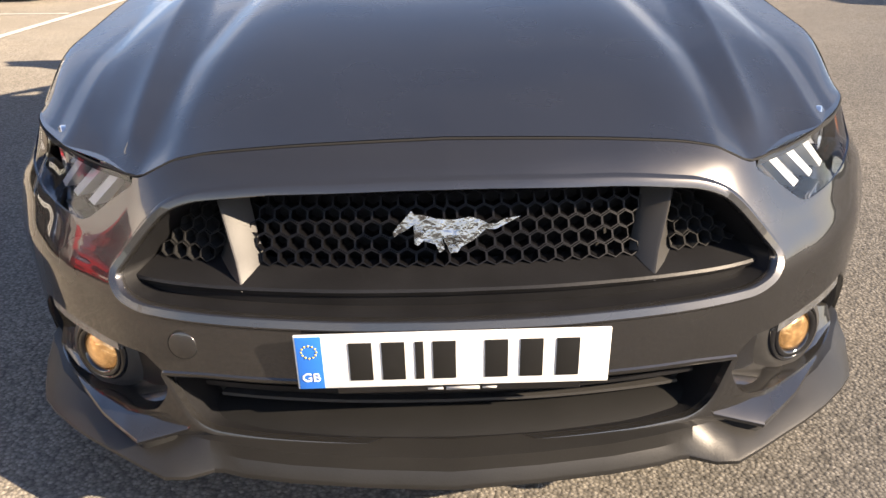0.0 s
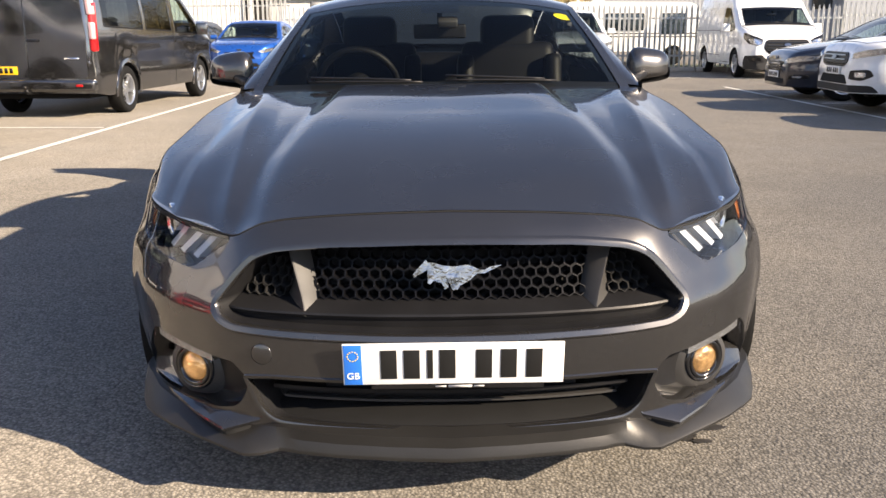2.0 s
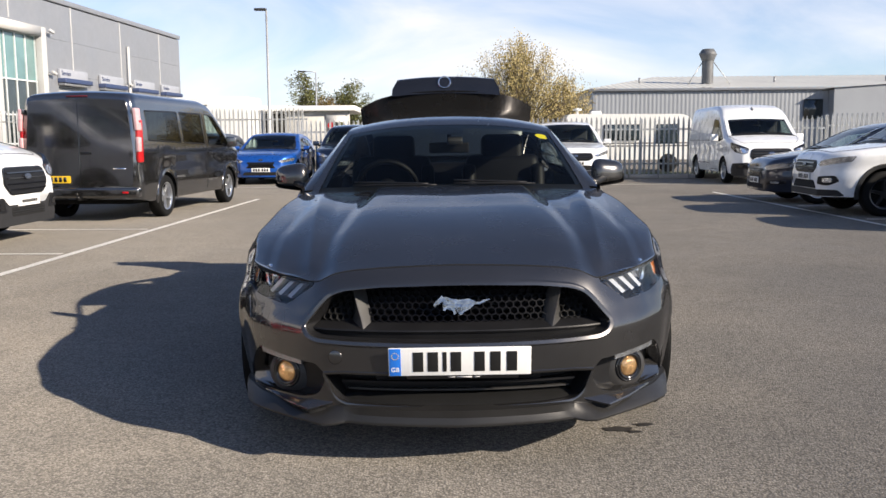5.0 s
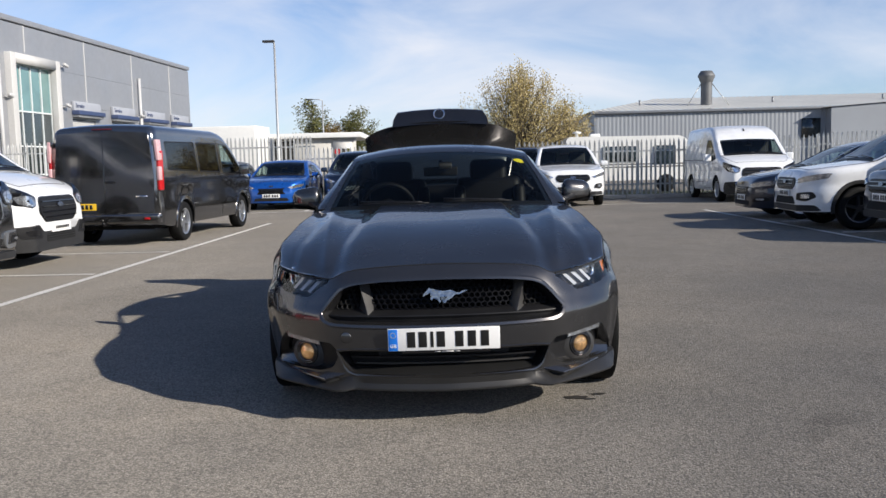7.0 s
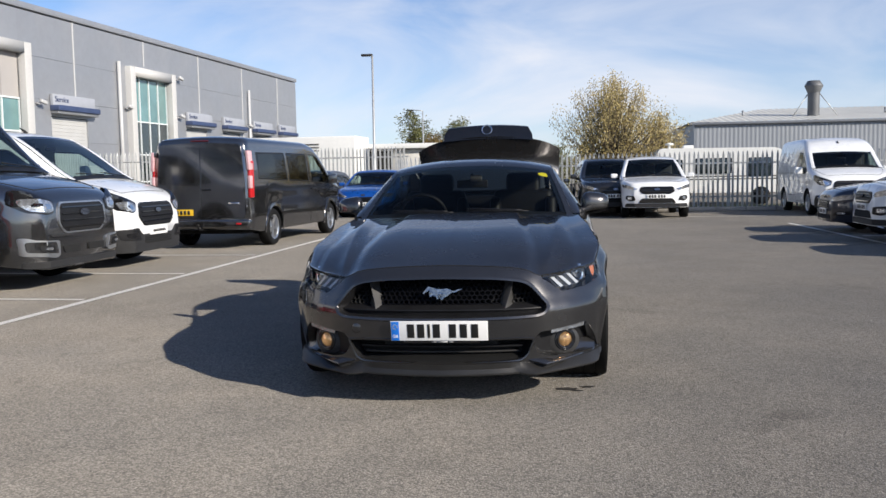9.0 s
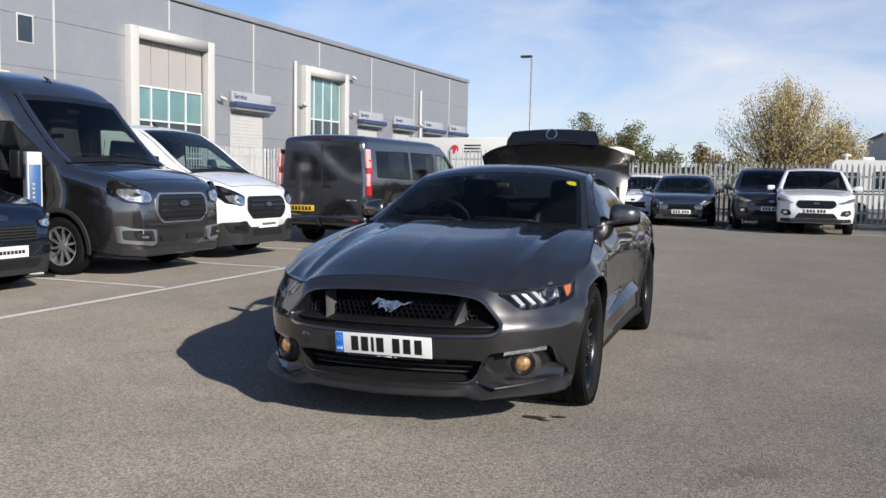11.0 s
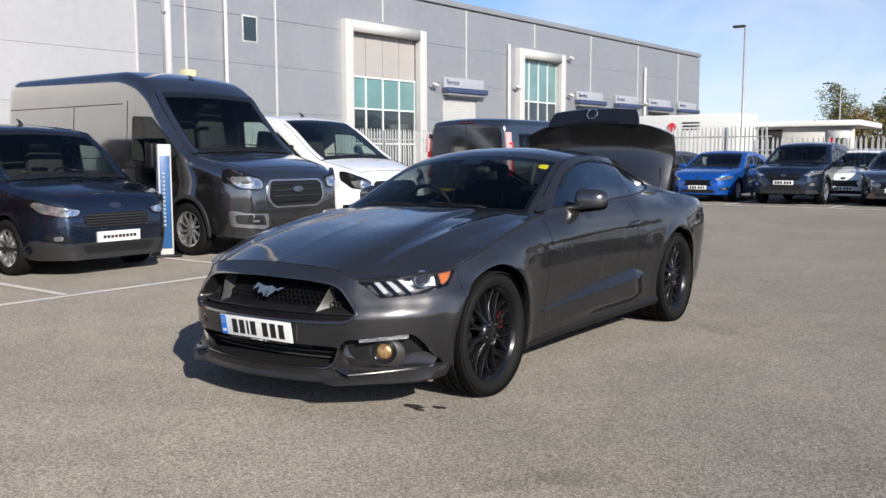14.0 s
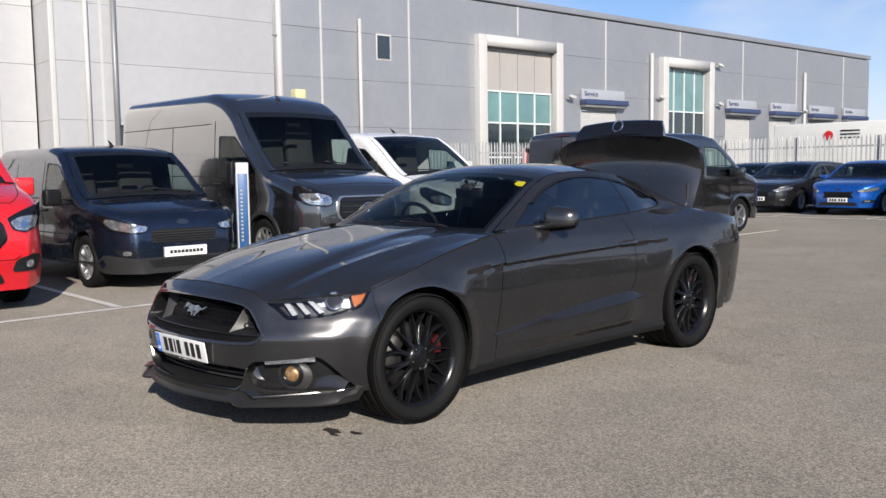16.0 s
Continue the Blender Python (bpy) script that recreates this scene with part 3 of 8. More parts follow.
def strip(rows, material, name, label="", parent=None, thick=0.006):
    """A bar on the nose given by rows of (u, z_low, z_high, depth)."""
    bm = bmesh.new()
    loops = []
    for u, zl, zh, d in rows:
        loops.append([bm.verts.new(body(u, zl, d)), bm.verts.new(body(u, zh, d)), bm.verts.new(body(u, zh, d + thick)), bm.verts.new(body(u, zl, d + thick))])
    for a, b in zip(loops, loops[1:]):
        for k in range(4):
            bm.faces.new((a[k], a[(k + 1) % 4], b[(k + 1) % 4], b[k]))
    bm.faces.new(loops[0]), bm.faces.new(loops[-1][::-1])
    return part(name, bm, material, parent or car, label, angle=40)


# honeycomb mesh of the grille
HEX_W, HEX_H, WALL = 0.0315, 0.0215, 0.0022
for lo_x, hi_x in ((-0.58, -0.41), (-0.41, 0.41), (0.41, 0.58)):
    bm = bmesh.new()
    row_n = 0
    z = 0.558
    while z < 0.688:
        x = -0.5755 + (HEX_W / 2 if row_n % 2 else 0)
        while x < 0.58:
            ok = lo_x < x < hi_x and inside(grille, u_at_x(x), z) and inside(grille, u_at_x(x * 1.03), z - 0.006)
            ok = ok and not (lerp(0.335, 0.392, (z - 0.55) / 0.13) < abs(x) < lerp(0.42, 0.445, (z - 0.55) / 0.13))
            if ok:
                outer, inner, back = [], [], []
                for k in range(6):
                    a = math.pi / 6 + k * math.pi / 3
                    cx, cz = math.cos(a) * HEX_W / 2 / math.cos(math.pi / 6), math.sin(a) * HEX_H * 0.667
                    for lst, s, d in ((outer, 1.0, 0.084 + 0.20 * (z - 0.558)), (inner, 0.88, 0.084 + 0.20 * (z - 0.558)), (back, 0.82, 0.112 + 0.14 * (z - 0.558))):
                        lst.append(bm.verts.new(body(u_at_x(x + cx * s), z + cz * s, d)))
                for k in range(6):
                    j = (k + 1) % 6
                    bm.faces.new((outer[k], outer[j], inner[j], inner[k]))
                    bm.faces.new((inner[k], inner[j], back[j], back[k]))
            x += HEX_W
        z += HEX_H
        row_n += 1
    # outer thirds take the cavity black: shade of the side pockets put into colour
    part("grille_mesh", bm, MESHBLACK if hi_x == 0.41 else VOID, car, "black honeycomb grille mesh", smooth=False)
# shelf under the mesh and the two slanted struts
part("grille_shelf", sheet(lambda x, q: body(u_at_x(x), (0.512, 0.520, 0.525, 0.533, 0.550)[q], (0.047, 0.040, 0.041, 0.062, 0.106)[q]), span(-0.572, 0.572, 40), [0, 1, 2, 3, 4]), BLACK, car, "dark shelf under the mesh", angle=25)
part("shelf_face", sheet(lambda x, q: body(u_at_x(x), (0.478, 0.516)[q], (0.060, 0.049)[q]), span(-0.565, 0.565, 30), [0, 1]), BLACK, car)
for side in (1, -1):
    bm = bmesh.new()
    loops = []
    for zz, xi, xm, xo, d in ((0.516, 0.332, 0.360, 0.452, 0.042), (0.535, 0.336, 0.366, 0.436, 0.046), (0.56, 0.344, 0.377, 0.428, 0.050), (0.60, 0.362, 0.396, 0.430, 0.052), (0.66, 0.386, 0.424, 0.442, 0.052), (0.71, 0.405, 0.446, 0.455, 0.050)):
        loops.append([bm.verts.new(body(u_at_x(side * xx), zz, dd)) for xx, dd in ((xi, d + 0.052), (xm - 0.004, d + 0.002), (xm, d), (xm + 0.004, d + 0.003), (xo, d + 0.055))])
    for a, b in zip(loops, loops[1:]):
        for k in range(4):
            bm.faces.new((a[k], a[k + 1], b[k + 1], b[k]))
    part("grille_strut", bm, SATIN, car, angle=40)


def inner_offset(poly, o):
    """The polygon drawn inwards by o along its corner normals."""
    n, out = len(poly), []
    area = sum(poly[i - 1][0] * poly[i][1] - poly[i][0] * poly[i - 1][1] for i in range(n))
    s = 1 if area > 0 else -1
    for i in range(n):
        a, b = Vector(poly[i - 1]), Vector(poly[(i + 1) % n])
        d = (b - a)
        d.normalize()
        out.append((poly[i][0] - s * d.y * o, poly[i][1] + s * d.x * o))
    return out


def surround(name, poly, steps, material, label=""):
    """A frame round an opening: steps of (inwards, deep) from the skin."""
    fine = []
    for i in range(len(poly)):
        a, b = Vector(poly[i - 1]), Vector(poly[i])
        k = max(1, int((b - a).length / 0.03))
        fine += [tuple(a.lerp(b, (j + 1) / k)) for j in range(k)]
    bm = bmesh.new()
    rings = [[bm.verts.new(body(u, z, d)) for u, z in inner_offset(fine, o)] for o, d in steps]
    n = len(fine)
    for p, q in zip(rings, rings[1:]):
        for k in range(n):
            bm.faces.new((p[k], p[(k + 1) % n], q[(k + 1) % n], q[k]))
    return part(name, bm, material, car, label, angle=28)


surround("grille_surround", grille, [(-0.006, 0.0), (-0.002, -0.0045), (0.001, -0.005), (0.013, -0.0005), (0.0155, 0.004), (0.016, 0.016)], PAINT, "painted ridge round the grille")
surround("grille_throat", grille, [(0.015, 0.0145), (0.018, 0.04), (0.018, 0.142)], BLACK)
surround("intake_surround", intake, [(-0.004, 0.0), (-0.001, -0.0035), (0.001, -0.0035), (0.008, 0.0), (0.010, 0.014)], PAINT, "painted ridge round the lower intake")
surround("intake_throat", intake, [(0.0095, 0.012), (0.010, 0.10)], BLACK)

# chrome running emblem on the mesh, drawn as a plain streamlined shape
emb = [(-0.098, -0.002), (-0.091, 0.008), (-0.073, 0.027), (-0.067, 0.034), (-0.062, 0.028), (-0.050, 0.027), (-0.028, 0.019), (0.0, 0.016), (0.026, 0.020), (0.042, 0.014), (0.054, 0.007),
       (0.066, 0.006), (0.080, 0.014), (0.106, 0.017), (0.092, 0.009), (0.080, 0.003), (0.066, -0.004), (0.050, -0.003), (0.042, -0.010), (0.030, -0.021), (0.010, -0.031), (0.004, -0.041), (-0.008, -0.041),
       (0.000, -0.030), (0.014, -0.020), (0.008, -0.011), (-0.020, -0.012), (-0.022, -0.022), (-0.016, -0.034), (-0.025, -0.040), (-0.031, -0.025), (-0.035, -0.014), (-0.050, -0.018), (-0.058, -0.026), (-0.064, -0.022),
       (-0.056, -0.010), (-0.045, -0.003), (-0.050, 0.005), (-0.064, 0.010), (-0.074, 0.002), (-0.088, -0.004), (-0.094, -0.009)]
bm = bmesh.new()
ring_a = [bm.verts.new((x, -0.003, z)) for x, z in emb]
ring_b = [bm.verts.new((x, -0.008 - 0.05 * z, z)) for x, z in inner_offset(emb, 0.0006)]
ring_c = [bm.verts.new((x, 0.008, z)) for x, z in emb]
for k in range(len(emb)):
    j = (k + 1) % len(emb)
    bm.faces.new((ring_a[k], ring_a[j], ring_b[j], ring_b[k]))
    bm.faces.new((ring_c[k], ring_c[j], ring_a[j], ring_a[k]))
bm.faces.new(ring_b)
bmesh.ops.triangulate(bm, faces=[f for f in bm.faces if len(f.verts) > 4])
bmesh.ops.transform(bm, matrix=pose(0.012, 0.075, 0.614, -14, 0, 4) @ Matrix.Diagonal((1.06, 1, 1.0, 1)), verts=bm.verts)
part("nose_emblem", bm, EMBLEM, car, "polished chrome running emblem", angle=60)

# number plate with plain bars for its characters
TILT = pose(0.004, -0.020, 0.4205, 9)
plate = part("number_plate", box((0.52, 0.006, 0.109), TILT, 0.002), PLATEWHITE, car, "white number plate with a blue end band")
part("plate_band", box((0.042, 0.002, 0.105), TILT @ pose(-0.236, -0.0038, 0), 0.0005), PLATEBLUE, plate)
for k, cx in enumerate((-0.152, -0.098, -0.055, -0.014, 0.072, 0.130, 0.190)):
    w = 0.014 if k == 2 else 0.038
    part("plate_bar", box((w, 0.002, 0.076), TILT @ pose(cx, -0.0038, 0), 0.0005), INK, plate)
bm = bmesh.new()
for k in range(12):
    a = k * math.pi / 6
    add_cyl(bm, 0.0019, 0.0019, 0.001, TILT @ pose(-0.236 + 0.0125 * math.cos(a), -0.0054, 0.0235 + 0.0125 * math.sin(a), 90), 6)
part("star_ring", bm, STARGOLD, plate)


def lettering(text, size, m, material, name, parent=None, depth=0.001):
    """Words set in the built-in font, turned into a mesh."""
    cu = bpy.data.curves.new(name, "FONT")
    cu.body, cu.size, cu.align_x, cu.align_y, cu.extrude = text, size, "CENTER", "CENTER", depth
    tmp = bpy.data.objects.new(name, cu)
    scene.collection.objects.link(tmp)
    bpy.context.view_layer.update()
    me = bpy.data.meshes.new_from_object(tmp.evaluated_get(bpy.context.evaluated_depsgraph_get()))
    bpy.data.objects.remove(tmp)
    bpy.data.curves.remove(cu)
    me.transform(m)
    me.materials.clear()
    me.materials.append(material)
    ob = new(name, me)
    if parent:
        ob.parent = parent
    return ob


lettering("GB", 0.024, TILT @ pose(-0.236, -0.0052, -0.0295, 90), PLATEWHITE, "country_letters", plate)
holder = part("plate_holder", box((0.41, 0.006, 0.016), TILT @ pose(0.01, 0.002, -0.061), 0.002), GLOSSBLACK, car)
for dx, w, h in ((-0.042, 0.026, 0.003), (0.004, 0.056, 0.0055), (0.049, 0.024, 0.003)):
    part("holder_bar", box((w, 0.002, h), TILT @ pose(0.012 + dx, -0.0018, -0.0615)), SIGNPALE, holder)
part("tow_cover", lathe([(0.0255, 0.0), (0.0255, 0.003), (0.024, 0.004), (0.0, 0.004)], 28, Matrix.Translation(body(u_at_x(-0.457), 0.428)) @ pose(0, 0, 0, 0, 0, -100)), PAINT, car)
part("tow_gap", lathe([(0.0272, 0.002), (0.0255, 0.002)], 28, Matrix.Translation(body(u_at_x(-0.457), 0.428)) @ pose(0, 0, 0, 0, 0, -100)), VOID, car)

# lower intake: bars and a lip with a pale edge
strip([(u_at_x(x), 0.318, 0.328, 0.050) for x in span(-0.46, 0.46, 18)], BLACK, "intake_bar", thick=0.03)
part("intake_shelf", sheet(lambda x, q: body(u_at_x(x), (0.240, 0.246, 0.272, 0.276)[q], (0.012, 0.020, 0.070, 0.092)[q]), span(-0.47, 0.47, 30), [0, 1, 2, 3]), SKIRT, car, angle=30)
strip([(u_at_x(x), 0.288, 0.294, 0.066) for x in span(-0.44, 0.44, 18)], SATIN, "intake_bar", thick=0.02)
part("impact_beam", box((0.62, 0.02, 0.05), pose(0, 0.085, 0.345), 0.006), BLACK, car)

# splitter under the nose: an upright middle with a centre crease, a step, and two flat wings
SPLIT = [(0.0, -0.052, 0.184, -0.044, 0.240), (0.15, -0.038, 0.184, -0.032, 0.240), (0.28, -0.020, 0.185, -0.014, 0.241), (0.37, 0.000, 0.186, 0.008, 0.243), (0.405, 0.012, 0.188, 0.020, 0.244),
         (0.425, 0.016, 0.187, 0.030, 0.242), (0.470, 0.003, 0.182, 0.058, 0.234), (0.511, 0.004, 0.182, 0.085, 0.222), (0.564, 0.039, 0.185, 0.115, 0.224), (0.618, 0.079, 0.187, 0.150, 0.227), (0.673, 0.119, 0.189, 0.185, 0.230),
         (0.731, 0.167, 0.191, 0.240, 0.234), (0.79, 0.228, 0.191, 0.315, 0.237), (0.830, 0.280, 0.190, 0.395, 0.240), (0.856, 0.345, 0.192, 0.440, 0.243), (0.868, 0.425, 0.200, 0.470, 0.245)]
bm = bmesh.new()
loops = []
for x, yb, zb, yt, zt in [(-a[0], *a[1:]) for a in SPLIT[:0:-1]] + SPLIT:
    wing = 1.0 if abs(x) > 0.42 else 0.0
    prof = [(yt + 0.05, zt + 0.006), (yt, zt), (lerp(yt, yb, 0.5) + 0.006 * (1 - wing), lerp(zt, zb, 0.5) + 0.002 * wing), (lerp(yt, yb, 0.94), zb + 0.007), (yb, zb + 0.003), (yb + 0.001, zb - 0.004), (yb + 0.014, zb - 0.008), (yb + (0.16 if abs(x) < 0.7 else 0.05), zb - 0.012)]
    loops.append([bm.verts.new((x * (1.0 if k > 2 or wing == 0 else 1.012), y, z)) for k, (y, z) in enumerate(prof)])
for a, b in zip(loops, loops[1:]):
    for k in range(len(a) - 1):
        bm.faces.new((a[k], a[k + 1], b[k + 1], b[k]))
bm.faces.new(loops[0][::-1]), bm.faces.new(loops[-1])
part("splitter", bm, LIP, car, "satin grey front splitter with stepped wings", angle=24)

# fog lamps, their shiny blades and light strips
for side in (1, -1):
    base = Vector((side * 0.672, 0.212, 0.332))
    turn = Matrix.Translation(base) @ pose(0, 0, 0, 0, 0, -90 + side * 26)
    fog = part("fog_lamp", lathe([(0.052, -0.03), (0.054, 0.0), (0.050, 0.006), (0.040, 0.000), (0.039, -0.010)], 32, turn), GLOSSBLACK, car, "round fog lamp with a warm lit lens")
    part("fog_lens", lathe([(0.039, -0.006), (0.035, 0.002), (0.024, 0.007), (0.0, 0.009)], 28, turn), FOGLENS, fog)
    part("fog_ring", lathe([(0.062, -0.035), (0.064, -0.004), (0.056, 0.004), (0.053, -0.002)], 32, turn), GLOSSBLACK, fog)
    # painted blade under the lamp: a sharp front edge and a floor that runs back to the lamp
    edge = [(0.462, 0.056, 0.268), (0.476, 0.058, 0.252), (0.568, 0.050, 0.231), (0.612, 0.094, 0.233), (0.659, 0.142, 0.236), (0.75, 0.266, 0.240), (0.836, 0.405, 0.245)]
    ridge = [(0.500, 0.098, 0.330), (0.512, 0.128, 0.302), (0.543, 0.164, 0.284), (0.613, 0.204, 0.258), (0.68, 0.244, 0.257), (0.77, 0.334, 0.263), (0.838, 0.412, 0.254)]
    bm = bmesh.new()
    rows = []
    for (ax, ay, az), (bx, by, bz) in zip(edge, ridge):
        e, r = Vector((ax, ay, az)), Vector((bx, by, bz))
        chain = [e + Vector((0, 0.05, -0.014)), e + Vector((0, 0.004, -0.011)), e + Vector((0, 0, -0.003)), e + Vector((0, 0.003, 0.0015)), e.lerp(r, 0.45) + Vector((0, 0, 0.003)), e.lerp(r, 0.94), r, r + Vector((0, 0.012, 0.014)), r + Vector((0, 0.05, 0.05))]
        rows.append([bm.verts.new((side * p.x, p.y, p.z)) for p in chain])
    for a, b in zip(rows, rows[1:]):
        for k in range(8):
            bm.faces.new((a[k], a[k + 1], b[k + 1], b[k]))
    bm.faces.new(rows[0])
    part("fog_blade", bm, PAINT, car, "glossy painted blade under the fog lamp", angle=30)
    # dark gap between blade and splitter
    part("blade_gap", sheet(lambda a, q: (side * (interp(a, range(7), [p[0] for p in edge]) - 0.004), interp(a, range(7), [p[1] for p in edge]) + 0.016, interp(a, range(7), [p[2] for p in edge]) - (0.004, 0.030)[q]), span(0.6, 6, 20), [0, 1]), VOID, car)
    # funnel round the lamp
    part("fog_bezel", sheet(lambda a, q: tuple(turn @ Vector(((-0.004, -0.010, -0.030)[q], (0.060, 0.078, 0.100)[q] * math.cos(a), (0.060, 0.074, 0.082)[q] * math.sin(a) - (0.0, 0.006, 0.012)[q]))), span(0, 2 * math.pi, 36), [0, 1, 2]), SATIN, car)
    strip([(side * u_at_x(x), lerp(0.385, 0.398, (x - 0.60) / 0.17), lerp(0.404, 0.430, (x - 0.60) / 0.17), 0.001) for x in span(0.60, 0.785, 10)], LAMPCHROME, "light_strip", "clear light strip", thick=0.03)

# headlamps
for side in (1, -1):
    shape = lamp if side > 0 else flip(lamp)
    low = min(z for _, z in shape)
    trimmed = [(u, min(z, body_top(u) - 0.002)) for u, z in shape]
    bm = patch(trimmed, 0.02, 0.0)
    wall_in(bm, trimmed, [0.04, 0.078], 0.0)
    gone = [f for f in bm.faces if all(abs(v.co.z) < 1e-6 for v in f.verts)]
    bmesh.ops.delete(bm, geom=gone, context="FACES")
    unit = part("headlamp", remap(bm, body), GLOSSBLACK, car, "headlamp with three white slanted bars")
    part("lamp_back", remap(patch(trimmed, 0.03, 0.075), body), LAMPDARK, unit)
    part("lamp_lens", remap(patch(trimmed, 0.02, 0.003), body), CLEAR, unit).visible_shadow = False
    long = L_TIP - L_IN
    for k in range(3):
        u0 = L_IN + long * (0.155 + 0.115 * k)
        tt = body_top(u0)
        prof = [(u0, tt - 0.022), (u0 + long * 0.052, tt - 0.022), (u0 + long * (0.135 + 0.01 * k), 0.622 + 0.004 * k), (u0 + long * (0.090 + 0.01 * k), 0.616 + 0.004 * k)]
        if side < 0:
            prof = flip(prof)
        bm = bmesh.new()
        fr = [bm.verts.new(body(u, z, 0.022)) for u, z in prof]
        bk = [bm.verts.new(body(u, z, 0.05)) for u, z in prof]
        bm.faces.new(fr)
        for i in range(4):
            bm.faces.new((fr[i], fr[(i + 1) % 4], bk[(i + 1) % 4], bk[i]))
        part("light_bar", bm, WHITELAMP, unit, "white slanted light bar", smooth=False)
    uc = side * (L_IN + long * 0.645)
    c = body(uc, 0.680, 0.045)
    n = (body(uc, 0.680, 0.0) - body(uc, 0.680, 0.05)).normalized()
    turn = Matrix.Translation(c) @ n.to_track_quat("X", "Z").to_matrix().to_4x4()
    part("projector_ring", lathe([(0.046, -0.03), (0.047, 0.012), (0.041, 0.018), (0.033, 0.004), (0.033, -0.02)], 32, turn), CHROME, unit)
    part("projector_lens", lathe([(0.033, -0.004), (0.028, 0.008), (0.016, 0.016), (0.0, 0.018)], 28, turn), GLOSSBLACK, unit)
    ua, ub = L_IN + long * 0.80, L_IN + long * 0.965
    prof = [(ua, 0.700), (lerp(ua, ub, 0.4), 0.716), (ub, 0.716), (lerp(ua, ub, 0.55), 0.668), (ua + 0.012, 0.648)]
    prof = flip(prof) if side < 0 else prof
    part("amber_reflector", remap(patch(prof, 0.03, 0.016), body), AMBER, unit, "amber side reflector")
    part("lamp_reflector", remap(patch([(side * (L_IN + long * a), z) for a, z in ((0.52, 0.650), (0.80, 0.640), (0.80, 0.706), (0.55, 0.696))], 0.03, 0.058), body), LAMPCHROME, unit)

# fenders, doors, quarter panels, rear bumper
U150, U290, U425 = u_at_y(1.50), u_at_y(2.9), u_at_y(4.22)


def door_rear(z):
    return interp(z, [0.24, 0.30, 0.40, 0.55, 0.67, 0.80, 0.96, 1.02], [u_at_y(y) for y in (2.60, 2.69, 2.80, 2.885, 2.905, 2.895, 2.83, 2.80)])


def door_front(z):
    return interp(z, [0.22, 0.5, 0.96], [u_at_y(1.47), u_at_y(1.50), u_at_y(1.58)])


GAP = 0.0022
for side in (1, -1):
    fl = (lambda p: p) if side > 0 else flip
    part("fender", skin((lambda z: side * (u_bump + GAP)), (lambda z: side * (door_front(z) - GAP)), 60, 0.215, lambda u: body_top(u) - 0.0045 * smooth01((1.62 - plan_y(abs(u))) / 0.03), 40, [fl(f_arch)], [(fl(f_arch), [0.012, 0.03], 0)]), PAINT, car, angle=38)
    door = part("door", skin((lambda z: side * (door_front(z) + GAP)), (lambda z: side * (door_rear(z) - GAP)), 100, 0.235, body_top, 120), PAINT, car, angle=38)
    part("quarter_panel", skin((lambda z: side * (door_rear(z) + GAP)), side * (U425 - GAP), 80, 0.215, body_top, 80, [fl(r_arch)], [(fl(r_arch), [0.012, 0.03], 0)]), PAINT, car, angle=38)
    # dark strip behind the shut lines
    for fn, nm in ((door_front, "shut_line"), (door_rear, "shut_line")):
        bm = sheet(lambda a, b: body(side * (fn(a) + b), a, 0.010), span(0.235, body_top(fn(0.9)) - 0.01, 16), [-0.01, 0.01])
        part(nm, bm, VOID, car)
    # crisp upper face of the ledge that widens towards the rear wheel
    bm = bmesh.new()
    rows = []
    for y in span(1.46, 2.985, 60):
        lo = 0.376 + 0.042 * (y - 1.42)
        hi = lo + 0.006 + 0.048 * smooth01((y - 1.42) / 1.25) * smooth01((3.02 - y) / 0.22)
        out = 0.050 * smooth01((y - 1.40) / 0.9) * smooth01((3.05 - y) / 0.3)
        base = body(side * u_at_y(y), hi + 0.004)
        x = abs(base.x)
        rows.append([bm.verts.new((side * (x + dx), base.y, z)) for dx, z in ((0.002, hi + 0.002), (0.004 + out * 0.5, lerp(lo, hi, 0.5)), (0.006 + out, lo), (0.004 + out, lo - 0.008))])
    for a, b in zip(rows, rows[1:]):
        for k in range(3):
            bm.faces.new((a[k], a[k + 1], b[k + 1], b[k]))
    part("side_ledge", bm, PAINT, car, "polished upper face of the side ledge", angle=35)
    # door handle with its recess
    uh = u_at_y(2.80)
    part("handle_recess", remap(patch(rounded([(side * (uh - 0.075), 0.800), (side * (uh + 0.075), 0.806), (side * (uh + 0.08), 0.842), (side * (uh - 0.07), 0.838)], 0.016, 3), 0.03, -0.0015), body), VOID, door)
    strip([(side * (uh + a), 0.816 + 0.03 * a, 0.832 + 0.03 * a, -0.022 + 1.6 * a * a) for a in span(-0.095, 0.085, 8)], PAINT, "door_handle", parent=door, thick=0.012)
    # fender script, unreadable at this size: small dark bars
    for k in range(3):
        strip([(side * (u_at_y(1.245) + 0.032 * k + a), 0.690, 0.712, -0.003) for a in (0, 0.022)], GLOSSBLACK, "fender_badge", thick=0.003)
    # sill skirt
    bm = bmesh.new()
    loops = []
    for y in span(1.24, 3.22, 30):
        u = side * u_at_y(y)
        o = 0.004 + 0.016 * smooth01((y - 1.3) / 1.5)
        loops.append([bm.verts.new(body(u, z, d)) for d, z in ((0.02, 0.262), (0.006, 0.247), (0.004 - o, 0.222), (0.002 - o, 0.205), (0.016 - o, 0.176), (0.10, 0.165))])
    for a, b in zip(loops, loops[1:]):
        for k in range(5):
            bm.faces.new((a[k], a[k + 1], b[k + 1], b[k]))
    bm.faces.new(loops[0]), bm.faces.new(loops[-1][::-1])
    part("side_skirt", bm, SKIRT, car, "dark plastic side skirt", angle=45)
